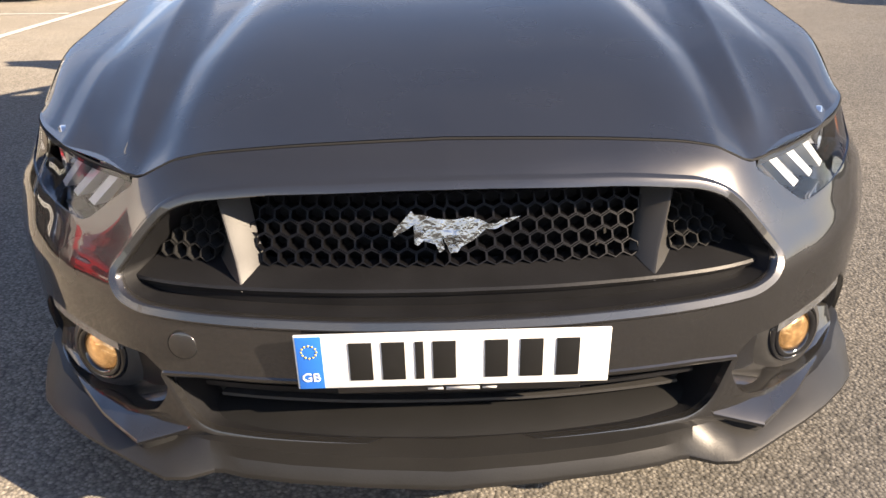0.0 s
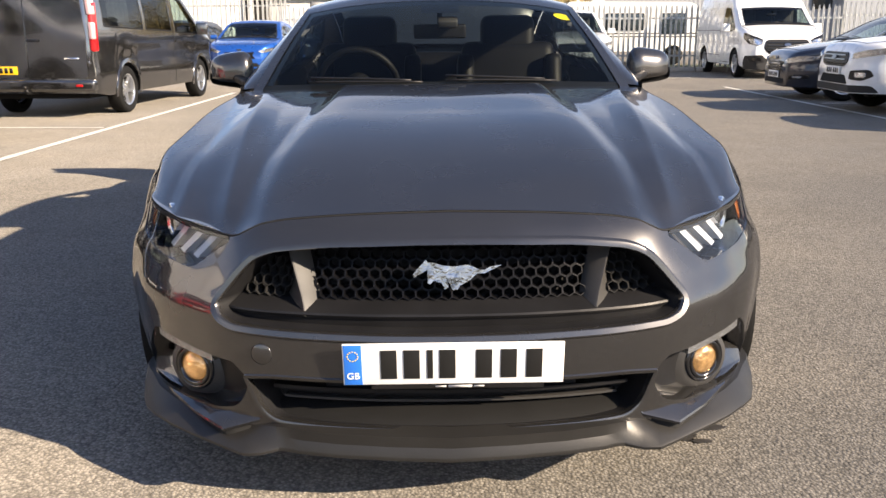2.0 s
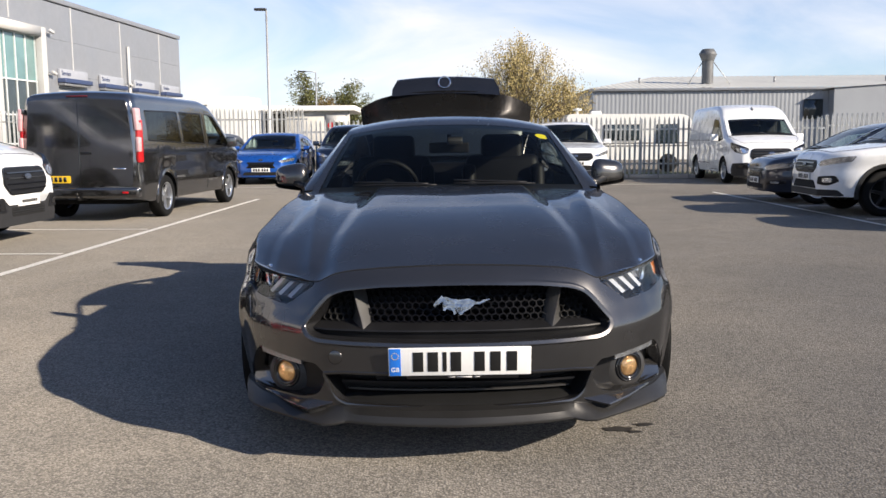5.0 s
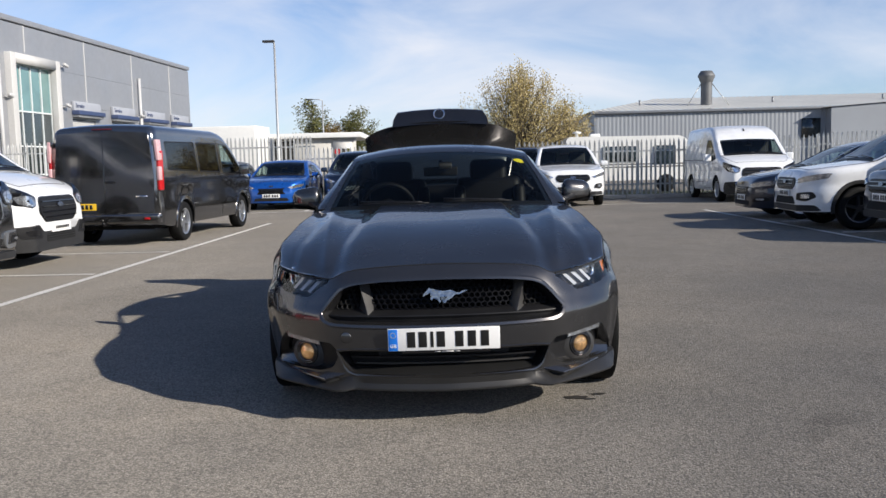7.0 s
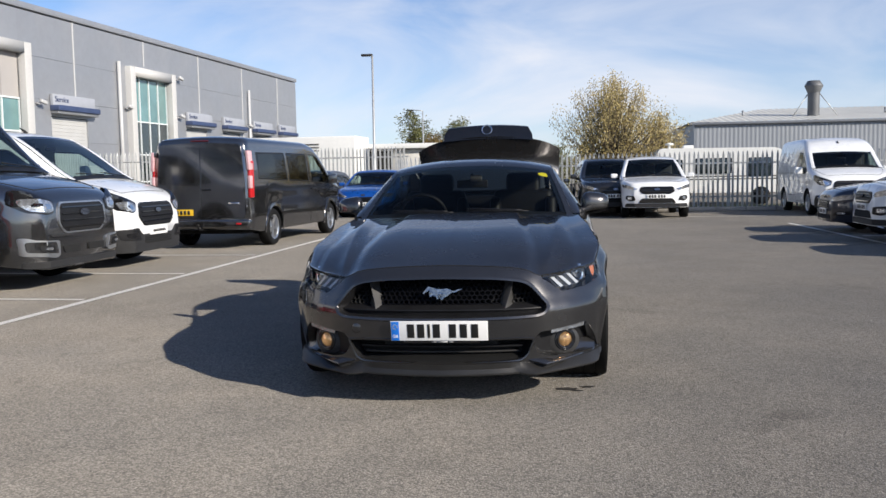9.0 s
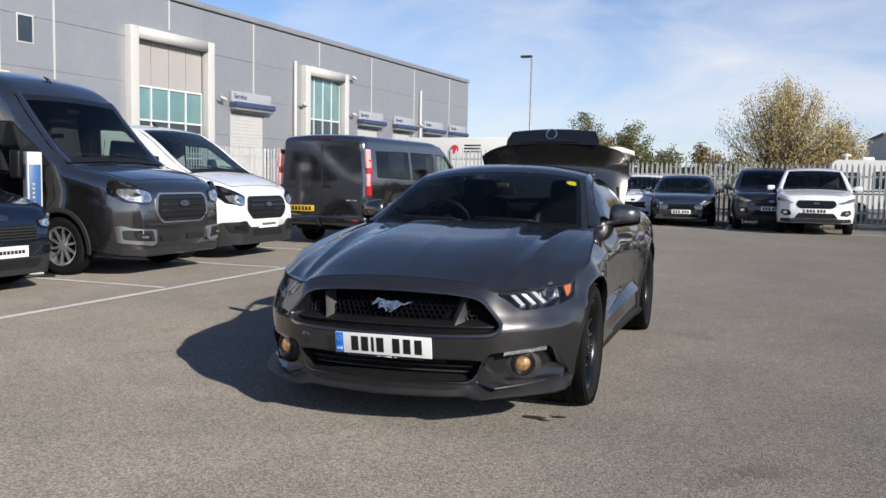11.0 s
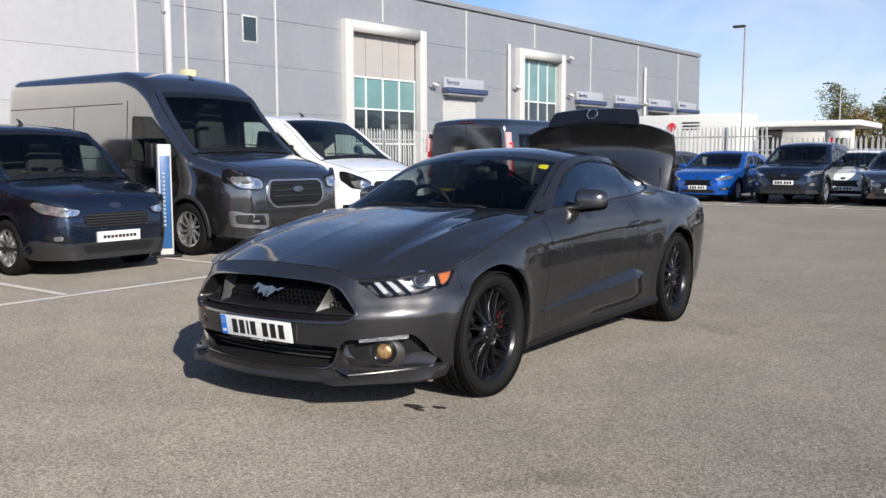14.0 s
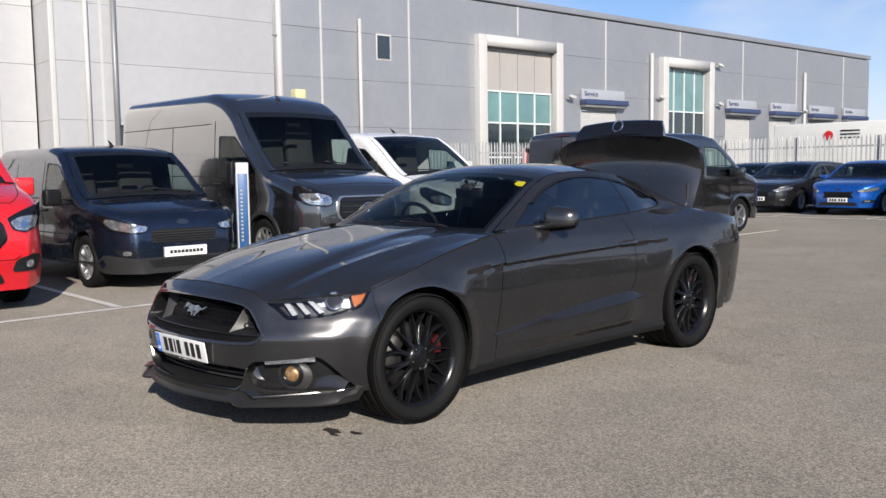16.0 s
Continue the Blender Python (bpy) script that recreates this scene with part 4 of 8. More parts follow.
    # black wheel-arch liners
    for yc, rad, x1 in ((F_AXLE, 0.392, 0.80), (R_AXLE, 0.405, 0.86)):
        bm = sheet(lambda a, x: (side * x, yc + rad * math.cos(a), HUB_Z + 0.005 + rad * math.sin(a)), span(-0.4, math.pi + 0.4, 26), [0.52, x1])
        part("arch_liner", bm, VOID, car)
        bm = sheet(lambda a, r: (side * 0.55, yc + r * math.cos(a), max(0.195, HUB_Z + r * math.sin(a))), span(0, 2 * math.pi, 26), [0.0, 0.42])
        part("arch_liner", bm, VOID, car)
part("rear_bumper", skin(U425 + GAP, ARC, 44, 0.24, body_top, 26), PAINT, car, angle=38)
part("rear_bumper", skin(-ARC, -U425 - GAP, 44, 0.24, body_top, 26), PAINT, car, angle=38)
for side in (1, -1):
    for k in range(2):
        strip([(side * (u_at_y(4.30) + a), 0.775 + 0.05 * k, 0.812 + 0.05 * k, -0.004) for a in span(0, 0.16, 5)], GLOSSBLACK, "tail_lamp", thick=0.01)

# hood
U_A = u_at_y(1.63)
u_corner = L_TIP + 0.01


def hood_edge(u):
    return body(u, body_top(u) - 0.001, 0.0015)


def front_edge(a):
    return hood_edge(0.0 + u_corner * a)


def side_edge(b):
    return hood_edge(lerp(u_corner, U_A, b))


def cowl(a):
    e = side_edge(1.0)
    return Vector((e.x * a, 1.485 + (e.y - 1.485) * a * a, 0.966 + (e.z - 0.966) * a**2.5))


def middle(b):
    p, q = front_edge(0.0), cowl(0.0)
    return Vector((0, lerp(p.y, q.y, b), lerp(p.z, q.z, b) + 0.052 * math.sin(math.pi * b) * (1 - 0.35 * b) + 0.01 * math.sin(math.pi * b)))


def hood(a, b):
    s, a = (-1 if a < 0 else 1), abs(a)
    c00, c10, c01, c11 = front_edge(0.0), front_edge(1.0), cowl(0.0), cowl(1.0)
    p = front_edge(a) * (1 - b) + cowl(a) * b + middle(b) * (1 - a) + side_edge(b) * a
    p = p - (c00 * (1 - a) * (1 - b) + c10 * a * (1 - b) + c01 * (1 - a) * b + c11 * a * b)
    # raised middle with two flanking creases that fade to the nose
    edge = lerp(0.44, 0.385, b)
    rise = 0.022 * smooth01((b - 0.56) / 0.40) * smooth01((1.04 - b) / 0.16 + 0.35)
    p.z += rise * (1 - smooth01((p.x - edge + 0.022) / 0.044))
    # fold line that runs from the lamp's inner corner to the pillar
    fold = lerp(0.565, 0.675, b**0.8)
    ridge = 0.016 * smooth01(b / 0.08) * smooth01((1 - b) / 0.15)
    p.z += ridge * max(0.0, 1 - abs(p.x - fold) / (0.085 if p.x < fold else 0.12)) ** 1.15
    # crown near the sides
    p.z += 0.020 * math.sin(math.pi * min(1, a)) ** 2 * math.sin(math.pi * b)
    p.x *= s
    return p


part("hood", sheet(hood, span(-1, 1, 200), span(0, 1, 60)), PAINT, car, angle=50)
part("hood_gap", sheet(lambda u, q: body(u, body_top(u) - (0.016, 0.003, 0.003)[q], (0.006, 0.006, 0.03)[q]), span(-U_A, U_A, 120), [0, 1, 2]), VOID, car)
part("hood_shut_line", tube([body(u, body_top(u) - 0.0035, 0.001) for u in span(-U_A, U_A, 150)], 0.0026, 5), VOID, car)
for side in (1, -1):
    # heat vents by the windscreen end of the creases
    part("washer_jet", box((0.025, 0.018, 0.008), pose(side * 0.20, 1.40, 0.978), 0.003), BLACK, car)

# greenhouse
roof_z = curve_fn([(1.60, 0.948), (1.75, 1.030), (1.9, 1.108), (2.05, 1.183), (2.2, 1.248), (2.33, 1.288), (2.5, 1.306), (2.75, 1.310), (3.05, 1.290), (3.4, 1.214), (3.75, 1.108), (4.05, 1.004)])
roof_x = curve_fn([(1.60, 0.752), (1.9, 0.690), (2.2, 0.625), (2.45, 0.600), (2.8, 0.590), (3.2, 0.585), (3.6, 0.590), (4.05, 0.600)])
crown_z = curve_fn([(1.60, 0.016), (1.9, 0.034), (2.2, 0.056), (2.5, 0.064), (3.0, 0.064), (3.6, 0.058), (4.05, 0.04)])
bow_y = curve_fn([(1.60, 0.125), (1.9, 0.095), (2.2, 0.055), (2.5, 0.02), (3.0, 0.0), (4.05, -0.02)])


def top_skin(y, a):
    """Windscreen, roof and rear window: a goes from -1 to 1 across."""
    k = 1 - abs(a) ** 2.4
    return Vector((a * roof_x(y), y - bow_y(y) * k, roof_z(y) + crown_z(y) * k))


def flank(y, t, side=1):
    """Side of the cabin between the waist and the roof rail."""
    b = body(u_at_y(y), body_top(u_at_y(y)) - 0.002)
    x, z = lerp(b.x, roof_x(y) + 0.003, t), lerp(b.z, roof_z(y) - 0.002, t)
    bulge = 0.022 * math.sin(math.pi * t)
    return Vector((side * (x + bulge), y, z + 0.004 * math.sin(math.pi * t)))


dlo = rounded([(1.745, 0.978), (2.02, 1.128), (2.20, 1.212), (2.40, 1.262), (2.62, 1.282), (2.88, 1.274), (3.14, 1.228), (3.38, 1.138), (3.50, 1.072), (3.47, 1.046), (3.32, 1.028), (2.83, 1.004), (2.17, 0.978)],
              [0.015, 0.15, 0.15, 0.12, 0.12, 0.12, 0.12, 0.1, 0.03, 0.03, 0.05, 0.2, 0.2], 4)
for side in (1, -1):
    bm = bmesh.new()
    rows = []
    for y in span(1.63, 4.03, 110):
        lo, hi = flank(y, 0), flank(y, 1)
        rows.append([bm.verts.new((y, lerp(lo.z, hi.z, k / 16), 0)) for k in range(17)])
    for a, b in zip(rows, rows[1:]):
        for k in range(16):
            bm.faces.new((a[k], b[k], b[k + 1], a[k + 1]))
    cut_flat(bm, dlo)

    def on_flank(y, z, d):
        lo, hi = flank(y, 0), flank(y, 1)
        t = (z - lo.z) / max(hi.z - lo.z, 1e-3)
        p = flank(y, min(1, max(0, t)), side)
        return Vector((p.x - side * d, p.y, z))

    wall_in(bm, dlo, [0.012], 0.0)
    part("cabin_side", remap(bm, on_flank), PAINT, car, angle=40)
    part("side_window", remap(patch(dlo, 0.05, 0.010), on_flank), DARKGLASS, car, "dark tinted side glass").visible_shadow = False
    # black pillar between door glass and quarter glass, and the black window rim
    part("pillar_trim", remap(patch([(2.975, 1.00), (3.000, 1.00), (2.985, 1.27), (2.965, 1.27)], 0.05, 0.008), on_flank), GLOSSBLACK, car)
    bm = bmesh.new()
    n = len(dlo)
    cx, cy = 2.6, 1.11
    outer = [bm.verts.new(on_flank(y, z, -0.002)) for y, z in dlo]
    inner = [bm.verts.new(on_flank(y + math.copysign(0.012, cx - y), z + math.copysign(0.010, cy - z), 0.0)) for y, z in dlo]
    for k in range(n):
        bm.faces.new((outer[k], outer[(k + 1) % n], inner[(k + 1) % n], inner[k]))
    part("window_rim", bm, BLACK, car)
WS0, WS1, RG0, RG1 = 1.60, 2.215, 3.08, 3.92
part("roof_panel", sheet(top_skin, span(WS1, RG0, 30), span(-1, 1, 40)), PAINT, car)
part("roof_panel", sheet(top_skin, span(RG1, 4.05, 4), span(-1, 1, 40)), PAINT, car)
part("windscreen", sheet(top_skin, span(WS0, WS1, 24), span(-0.955, 0.955, 36)), SCREEN, car, "large raked windscreen").visible_shadow = False
part("rear_window", sheet(top_skin, span(RG0, RG1, 20), span(-0.93, 0.93, 30)), SCREEN, car).visible_shadow = False


def band(y0, y1, a0, a1, lift, material, name, ny=16, na=4):
    return part(name, sheet(lambda y, a: top_skin(y, a) + Vector((0, -lift * 0.5, lift)), span(y0, y1, ny), span(a0, a1, na)), material, car)


for side in (1, -1):
    band(WS0, WS1 + 0.02, side * 0.945, side * 1.0, 0.002, PAINT, "pillar_a")
    band(WS0, WS1, side * 0.905, side * 0.955, -0.0025, GLOSSBLACK, "screen_border")
    band(RG0, RG1, side * 0.92, side * 1.0, 0.001, PAINT, "pillar_c")
band(2.165, WS1 + 0.004, -0.955, 0.955, -0.0025, GLOSSBLACK, "screen_border", 4, 36)
band(2.10, 2.165, -0.13, 0.13, -0.003, GLOSSBLACK, "screen_border", 4, 10)
band(WS0, 1.64, -0.955, 0.955, -0.002, BLACK, "screen_border", 3, 30)
# cowl panel between hood and windscreen, and the wipers
part("cowl_panel", sheet(lambda a, b: cowl(abs(a)) * (1 - b) + Vector((a * 0.75, 1.66 - 0.14 * (1 - a * a), 0.952)) * b if a >= 0 else Vector(((cowl(abs(a)) * (1 - b)).x * -1 + a * 0.75 * b, (cowl(abs(a)) * (1 - b)).y + (1.66 - 0.14 * (1 - a * a)) * b, cowl(abs(a)).z * (1 - b) + 0.952 * b)), span(-1, 1, 30), span(0, 1, 3)), BLACK, car)


def on_screen(y, a, lift=0.0):
    return top_skin(y, a) + Vector((0, -lift * 0.45, lift))


for y0, a0, a1, y1 in ((1.628, 0.60, 0.02, 1.632), (1.622, -0.10, -0.70, 1.634)):
    arm = part("wiper", tube([on_screen(lerp(y0, y1, t), lerp(a0, a1, t), 0.010) for t in span(0, 1, 8)], 0.0045, 6), BLACK, car)
    part("wiper_blade", tube([on_screen(lerp(y0 + 0.012, y1 + 0.03, t), lerp(a0, a1, t), 0.007) for t in span(0.1, 1, 8)], 0.0045, 5), BLACK, arm)
# sticker, tax disc and sensor box on the glass
bm = bmesh.new()
ring = [bm.verts.new(on_screen(2.135 + 0.030 * math.sin(k * math.pi / 12), 0.865 + 0.066 * math.cos(k * math.pi / 12), -0.004)) for k in range(24)]
bm.faces.new(ring)
part("price_sticker", bm, STICKER, car, "yellow oval sticker")
part("sensor_box", box((0.09, 0.05, 0.035), pose(0.035, 2.16, 1.215, 25), 0.008), SATIN, car)
part("mirror_stem", tube([(0, 2.18, 1.26), (0, 2.20, 1.20)], 0.012), BLACK, car)
part("rear_view_mirror", box((0.24, 0.025, 0.065), pose(0, 2.205, 1.175, 8), 0.012, 3), BLACK, car)

# raised boot lid
LID_PTS = curve_fn([(0, 0.0), (0.25, 0.050), (0.5, 0.092), (0.64, 0.104), (0.72, 0.096), (0.86, 0.066), (1.0, 0.030)])


def lid(a, t, d=0.0):
    half = lerp(0.66, 0.695, t)
    top = 0.608 - 0.075 * a * a - 0.06 * abs(a) ** 6
    return Vector((a * half, 3.985 + LID_PTS(t) + 0.05 * a * a + 0.05 * abs(a) ** 6 + d, 1.005 + top * t))


boot = part("boot_lid", sheet(lambda a, t: lid(a, t), span(-1, 1, 40), span(0, 1, 26)), PAINT, car, "raised dark boot lid")
part("lid_lining", sheet(lambda a, t: lid(a * 0.96, lerp(0.03, 0.97, t), 0.045), span(-1, 1, 20), span(0, 1, 8)), BLACK, boot)
part("lid_flange", sheet(lambda t, d: lid(1, t, d), span(0, 1, 12), [0.0, 0.05]), PAINT, boot)
part("lid_flange", sheet(lambda t, d: lid(-1, t, d), span(0, 1, 12), [0.0, 0.05]), PAINT, boot)
part("lid_flange", sheet(lambda a, d: lid(a, 1, d), span(-1, 1, 24), [0.0, 0.05]), PAINT, boot)
# tail face of the lid, dark, with a round badge
bm = bmesh.new()
loops = []
for a in span(-1, 1, 20):
    z0 = 1.603 - 0.022 * a * a
    hw = 0.435
    loops.append([bm.verts.new((a * hw, 4.020, z0 - 0.01)), bm.verts.new((a * hw * 0.985, 4.040, z0 + 0.05)), bm.verts.new((a * hw * 0.90, 4.077, z0 + 0.118)), bm.verts.new((a * hw * 0.89, 4.100, z0 + 0.126)), bm.verts.new((a * hw * 0.93, 4.115, z0 + 0.02))])
for a, b in zip(loops, loops[1:]):
    for k in range(4):
        bm.faces.new((a[k], a[k + 1], b[k + 1], b[k]))
bm.faces.new(loops[0]), bm.faces.new(loops[-1][::-1])
part("lid_tail_panel", bm, GLOSSBLACK, boot, "gloss black tail panel", angle=40)
part("round_badge", lathe([(0.052, 0.0), (0.052, 0.006), (0.046, 0.009), (0.043, 0.004), (0.0, 0.004)], 32, pose(-0.01, 4.047, 1.680, 0, 0, -90) @ pose(0, 0, 0, 0, -20, 0)), CHROME, boot, "round chrome badge")
part("badge_face", lathe([(0.043, 0.0055), (0.0, 0.0055)], 28, pose(-0.01, 4.047, 1.680, 0, 0, -90) @ pose(0, 0, 0, 0, -20, 0)), GLOSSBLACK, boot)
for side in (1, -1):
    part("lid_hinge", tube([(side * 0.60, 4.02, 0.97), (side * 0.61, 4.09, 1.05), (side * 0.60, 4.12, 1.20)], 0.012), SATIN, car)
part("boot_well", sheet(lambda a, b: (a * 0.62, lerp(4.02, 4.60, b), 0.90 - 0.25 * math.sin(math.pi * b)), span(-1, 1, 4), span(0, 1, 6)), TRIM, car)

# door mirrors
for side in (1, -1):
    unit = bmesh.new()

    def shell(a, b):
        ca, sa = math.cos(a), math.sin(a)
        ux = math.copysign(abs(ca) ** (0.50 if sa > 0 else 0.40), ca)
        uz = math.copysign(abs(sa) ** (0.62 if sa > 0 else 0.45), sa)
        r = math.sin(b * math.pi / 2) ** 0.72
        x = 0.928 + 0.102 * ux * r - 0.02 * (1 - r)
        zz = 0.994 + (0.100 - 0.026 * ux if uz > 0 else 0.036) * uz * r + 0.012 * (ux * r)
        yy = 1.985 + 0.075 * (1 - math.cos(b * math.pi / 2)) + 0.030 * ux * r
        return (side * x, yy, zz)

    sheet(shell, span(0, 2 * math.pi, 36), span(0, 1, 10), unit)
    mir = part("door_mirror", unit, PAINT, car, "grey door mirror")
    part("mirror_glass", sheet(lambda a, b: tuple(Vector(shell(a, 1.0)) * b + Vector((side * 0.930, 2.07, 1.010)) * (1 - b)), span(0, 2 * math.pi, 30), [0.0, 0.93, 1.0]), CHROME, mir)
    part("mirror_base", sheet(lambda a, b: (shell(a, 1.0)[0], shell(a, 1.0)[1] - 0.03 + 0.03 * b, shell(a, 1.0)[2] - 0.014 * (1 - b)) if math.sin(a) < 0.1 else shell(a, 1.0), span(0, 2 * math.pi, 30), [0.0, 1.0]), BLACK, mir)
    part("mirror_arm", tube([(side * 0.80, 1.86, 0.968), (side * 0.85, 1.93, 0.972), (side * 0.90, 2.0, 0.985)], [0.022, 0.02, 0.018], 8), BLACK, mir)

# cabin
part("dashboard", sheet(lambda a, b: (a * 0.70, lerp(1.60, 2.06, b) - 0.06 * (1 - a * a), 0.925 + 0.035 * math.sin(math.pi * b) - 0.22 * max(0, b - 0.75) * 4 * 0.5 + (0.03 if -0.75 < a < -0.3 else 0.0) * math.sin(math.pi * b)), span(-1, 1, 30), span(0, 1, 14)), TRIM, car)
wheel_m = pose(-0.37, 2.09, 0.935, 0, 0, 0) @ pose(0, 0, 0, 0, 0, -90) @ pose(0, 0, 0, 0, 22, 0)
ring = [wheel_m @ Vector((0, 0.178 * math.cos(k * math.pi / 16), 0.178 * math.sin(k * math.pi / 16))) for k in range(32)]
sw = part("steering_wheel", tube(ring, 0.0155, 8, closed=True), LEATHER, car)
for ang in (0, 180, 270):
    part("wheel_spoke", tube([wheel_m @ Vector((0.01, 0.04 * math.cos(radians(ang)), 0.04 * math.sin(radians(ang)))), wheel_m @ Vector((0, 0.175 * math.cos(radians(ang)), 0.175 * math.sin(radians(ang))))], 0.013, 6), SATIN, sw)
part("wheel_hub", lathe([(0.062, -0.02), (0.06, 0.015), (0.03, 0.025), (0, 0.025)], 20, wheel_m), TRIM, sw)
for side in (1, -1):
    seat = part("front_seat", box((0.50, 0.17, 0.64), pose(side * 0.37, 2.86, 0.80, -16), 0.06, 3), LEATHER, car, "black leather seat")
    part("head_rest", box((0.29, 0.12, 0.26), pose(side * 0.37, 2.93, 1.125, -10), 0.058, 4), LEATHER, seat)
    part("seat_cushion", box((0.50, 0.52, 0.18), pose(side * 0.37, 2.56, 0.52, 6), 0.06, 3), LEATHER, seat)
    part("seat_bolster", box((0.09, 0.20, 0.46), pose(side * 0.60, 2.80, 0.82, -16), 0.04, 2), LEATHER, seat)
    part("seat_bolster", box((0.09, 0.20, 0.46), pose(side * 0.14, 2.80, 0.82, -16), 0.04, 2), LEATHER, seat)
    part("door_lining", sheet(lambda y, z: (side * 0.80, y, z), span(1.6, 3.5, 4), [0.30, 0.97]), TRIM, car)
part("rear_seat", box((1.15, 0.22, 0.5), pose(0, 3.45, 0.80, -24), 0.07, 3), LEATHER, car)
part("cabin_floor", box((1.5, 2.3, 0.03), pose(0, 2.7, 0.32)), TRIM, car)
part("bulkhead", box((1.5, 0.03, 0.62), pose(0, 1.64, 0.60)), TRIM, car)
part("parcel_shelf", box((1.15, 0.5, 0.03), pose(0, 3.85, 0.97)), TRIM, car)
part("underbody", box((1.08, 4.45, 0.05), pose(0, 2.35, 0.205)), VOID, car)
part("headliner", sheet(lambda y, a: top_skin(y, a) - Vector((0, 0, 0.022)), span(WS1 + 0.01, RG0 - 0.02, 14), span(-0.97, 0.97, 16)), TRIM, car)


# ---- wheels ----
def tyre_mesh(r, w, rim):
    h = w / 2
    prof = [(rim, -h * 0.80), (rim + 0.012, -h * 0.93), (lerp(rim, r, 0.5), -h * 1.02), (r - 0.030, -h * 0.99), (r - 0.010, -h * 0.86), (r - 0.002, -h * 0.70)]
    for g in (-0.45, -0.15, 0.15, 0.45):
        prof += [(r, (g - 0.13) * w * 0.9), (r, (g + 0.075) * w * 0.9), (r - 0.007, (g + 0.085) * w * 0.9), (r - 0.007, (g + 0.12) * w * 0.9)]
    prof += [(r - 0.002, h * 0.72), (r - 0.010, h * 0.86), (r - 0.030, h * 0.99), (lerp(rim, r, 0.5), h * 1.02), (rim + 0.012, h * 0.93), (rim, h * 0.80)]
    prof = prof[:6] + sorted(prof[6:-6], key=lambda p: p[1]) + prof[-6:]
    return lathe(prof, 72)


def coupe_wheel(r, w, rim):
    """Black ten-pair spoke wheel; the outer face looks along +x."""
    top = new("wheel")
    part("tyre", tyre_mesh(r, w, rim), RUBBER, top, angle=40)
    h = w / 2
    part("rim", lathe([(rim + 0.004, h * 0.86), (rim + 0.006, h * 0.80), (rim - 0.010, h * 0.78), (rim - 0.018, h * 0.55), (rim - 0.030, 0.0), (rim - 0.034, -h * 0.8)], 64), RIMBLACK, top)
    bm = bmesh.new()
    for k in range(10):
        base = k * 2 * math.pi / 10
        for sgn in (1, -1):
            rows = []
            for t in span(0, 1, 8):
                rr = lerp(0.058, rim - 0.010, t)
                ang = base + sgn * (0.050 - 0.012 * t + 0.165 * smooth01((t - 0.30) / 0.75))
                half = lerp(0.0072, 0.0058, t)
                out = h * 0.74 - 0.026 * math.sin(math.pi * t * 0.8) - 0.004 * t
                c, s = math.cos(ang), math.sin(ang)
                rows.append([bm.verts.new((out - dx, rr * c - dv * s, rr * s + dv * c)) for dx, dv in ((0.030, -half * 1.3), (0.004, -half), (0.0, -half * 0.5), (0.0, half * 0.5), (0.004, half), (0.030, half * 1.3))])
            for a, b in zip(rows, rows[1:]):
                for q in range(5):
                    bm.faces.new((a[q], a[q + 1], b[q + 1], b[q]))
    part("spokes", bm, RIMBLACK, top, "thin black paired spokes", angle=50)
    part("wheel_centre", lathe([(0.075, h * 0.70 - 0.03), (0.072, h * 0.72), (0.040, h * 0.74), (0.034, h * 0.76), (0.0, h * 0.765)], 30), RIMBLACK, top)
    for k in range(5):
        a = 2 * math.pi * (k + 0.5) / 5
        part("wheel_nut", add_cyl(bmesh.new(), 0.0105, 0.009, 0.022, pose(h * 0.745, 0.057 * math.cos(a), 0.057 * math.sin(a), 0, 90), 6), IRON, top)
    part("brake_disc", lathe([(0.09, -0.01), (0.185, -0.01), (0.185, 0.02), (0.09, 0.02)], 40), IRON, top)
    bm = bmesh.new()
    sheet(lambda a, q: (0.045 if q in (1, 2) else -0.02, (0.150 if q < 2 else 0.200) * math.cos(a), (0.150 if q < 2 else 0.200) * math.sin(a)), span(-0.26, 0.26, 8), [0, 1, 2, 3], bm)
    part("brake_caliper", bm, REDCAL, top, "red brake caliper", angle=40)
    return top


for side in (1, -1):
    for yc, r, w, xo, rim in ((F_AXLE, 0.342, 0.245, 0.912, 0.258), (R_AXLE, 0.350, 0.275, 0.945, 0.258)):
        ob = coupe_wheel(r, w, rim)
        ob.parent = car
        ob.matrix_world = pose(-0.001, 0.029, 0, 0, 0, 1.22) @ pose(side * (xo - w / 2 + 0.006), yc, r + 0.001, 0, 0, 0 if side > 0 else 180) @ pose(0, 0, 0, 14 if yc < 2 else 40)


# ---- parked vehicles ----
VGLASS = glass_mat("vehicle_glass", (0.60, 0.70, 0.68), 1.45)
PRIVACY = glass_mat("privacy_glass", (0.05, 0.055, 0.06), 1.5)
SEATCLOTH = mat("seat_cloth", (0.014, 0.014, 0.015), 0.85, var=0.2, scale=12, bump=0.3, bump_scale=200)
PALELENS = mat("pale_lamp_lens", (0.60, 0.36, 0.37), 0.15, coat=0.8, var=0.2, scale=30)
VLAMP = mat("headlamp_glass", (0.50, 0.52, 0.55), 0.16, 0.80, coat=1.0, var=0.6, scale=16, bump=0.8, bump_scale=26)
GREYPLASTIC = mat("grey_bumper_plastic", (0.024, 0.024, 0.025), 0.6, spec=0.3, var=0.12, scale=5, bump=0.1, bump_scale=200)


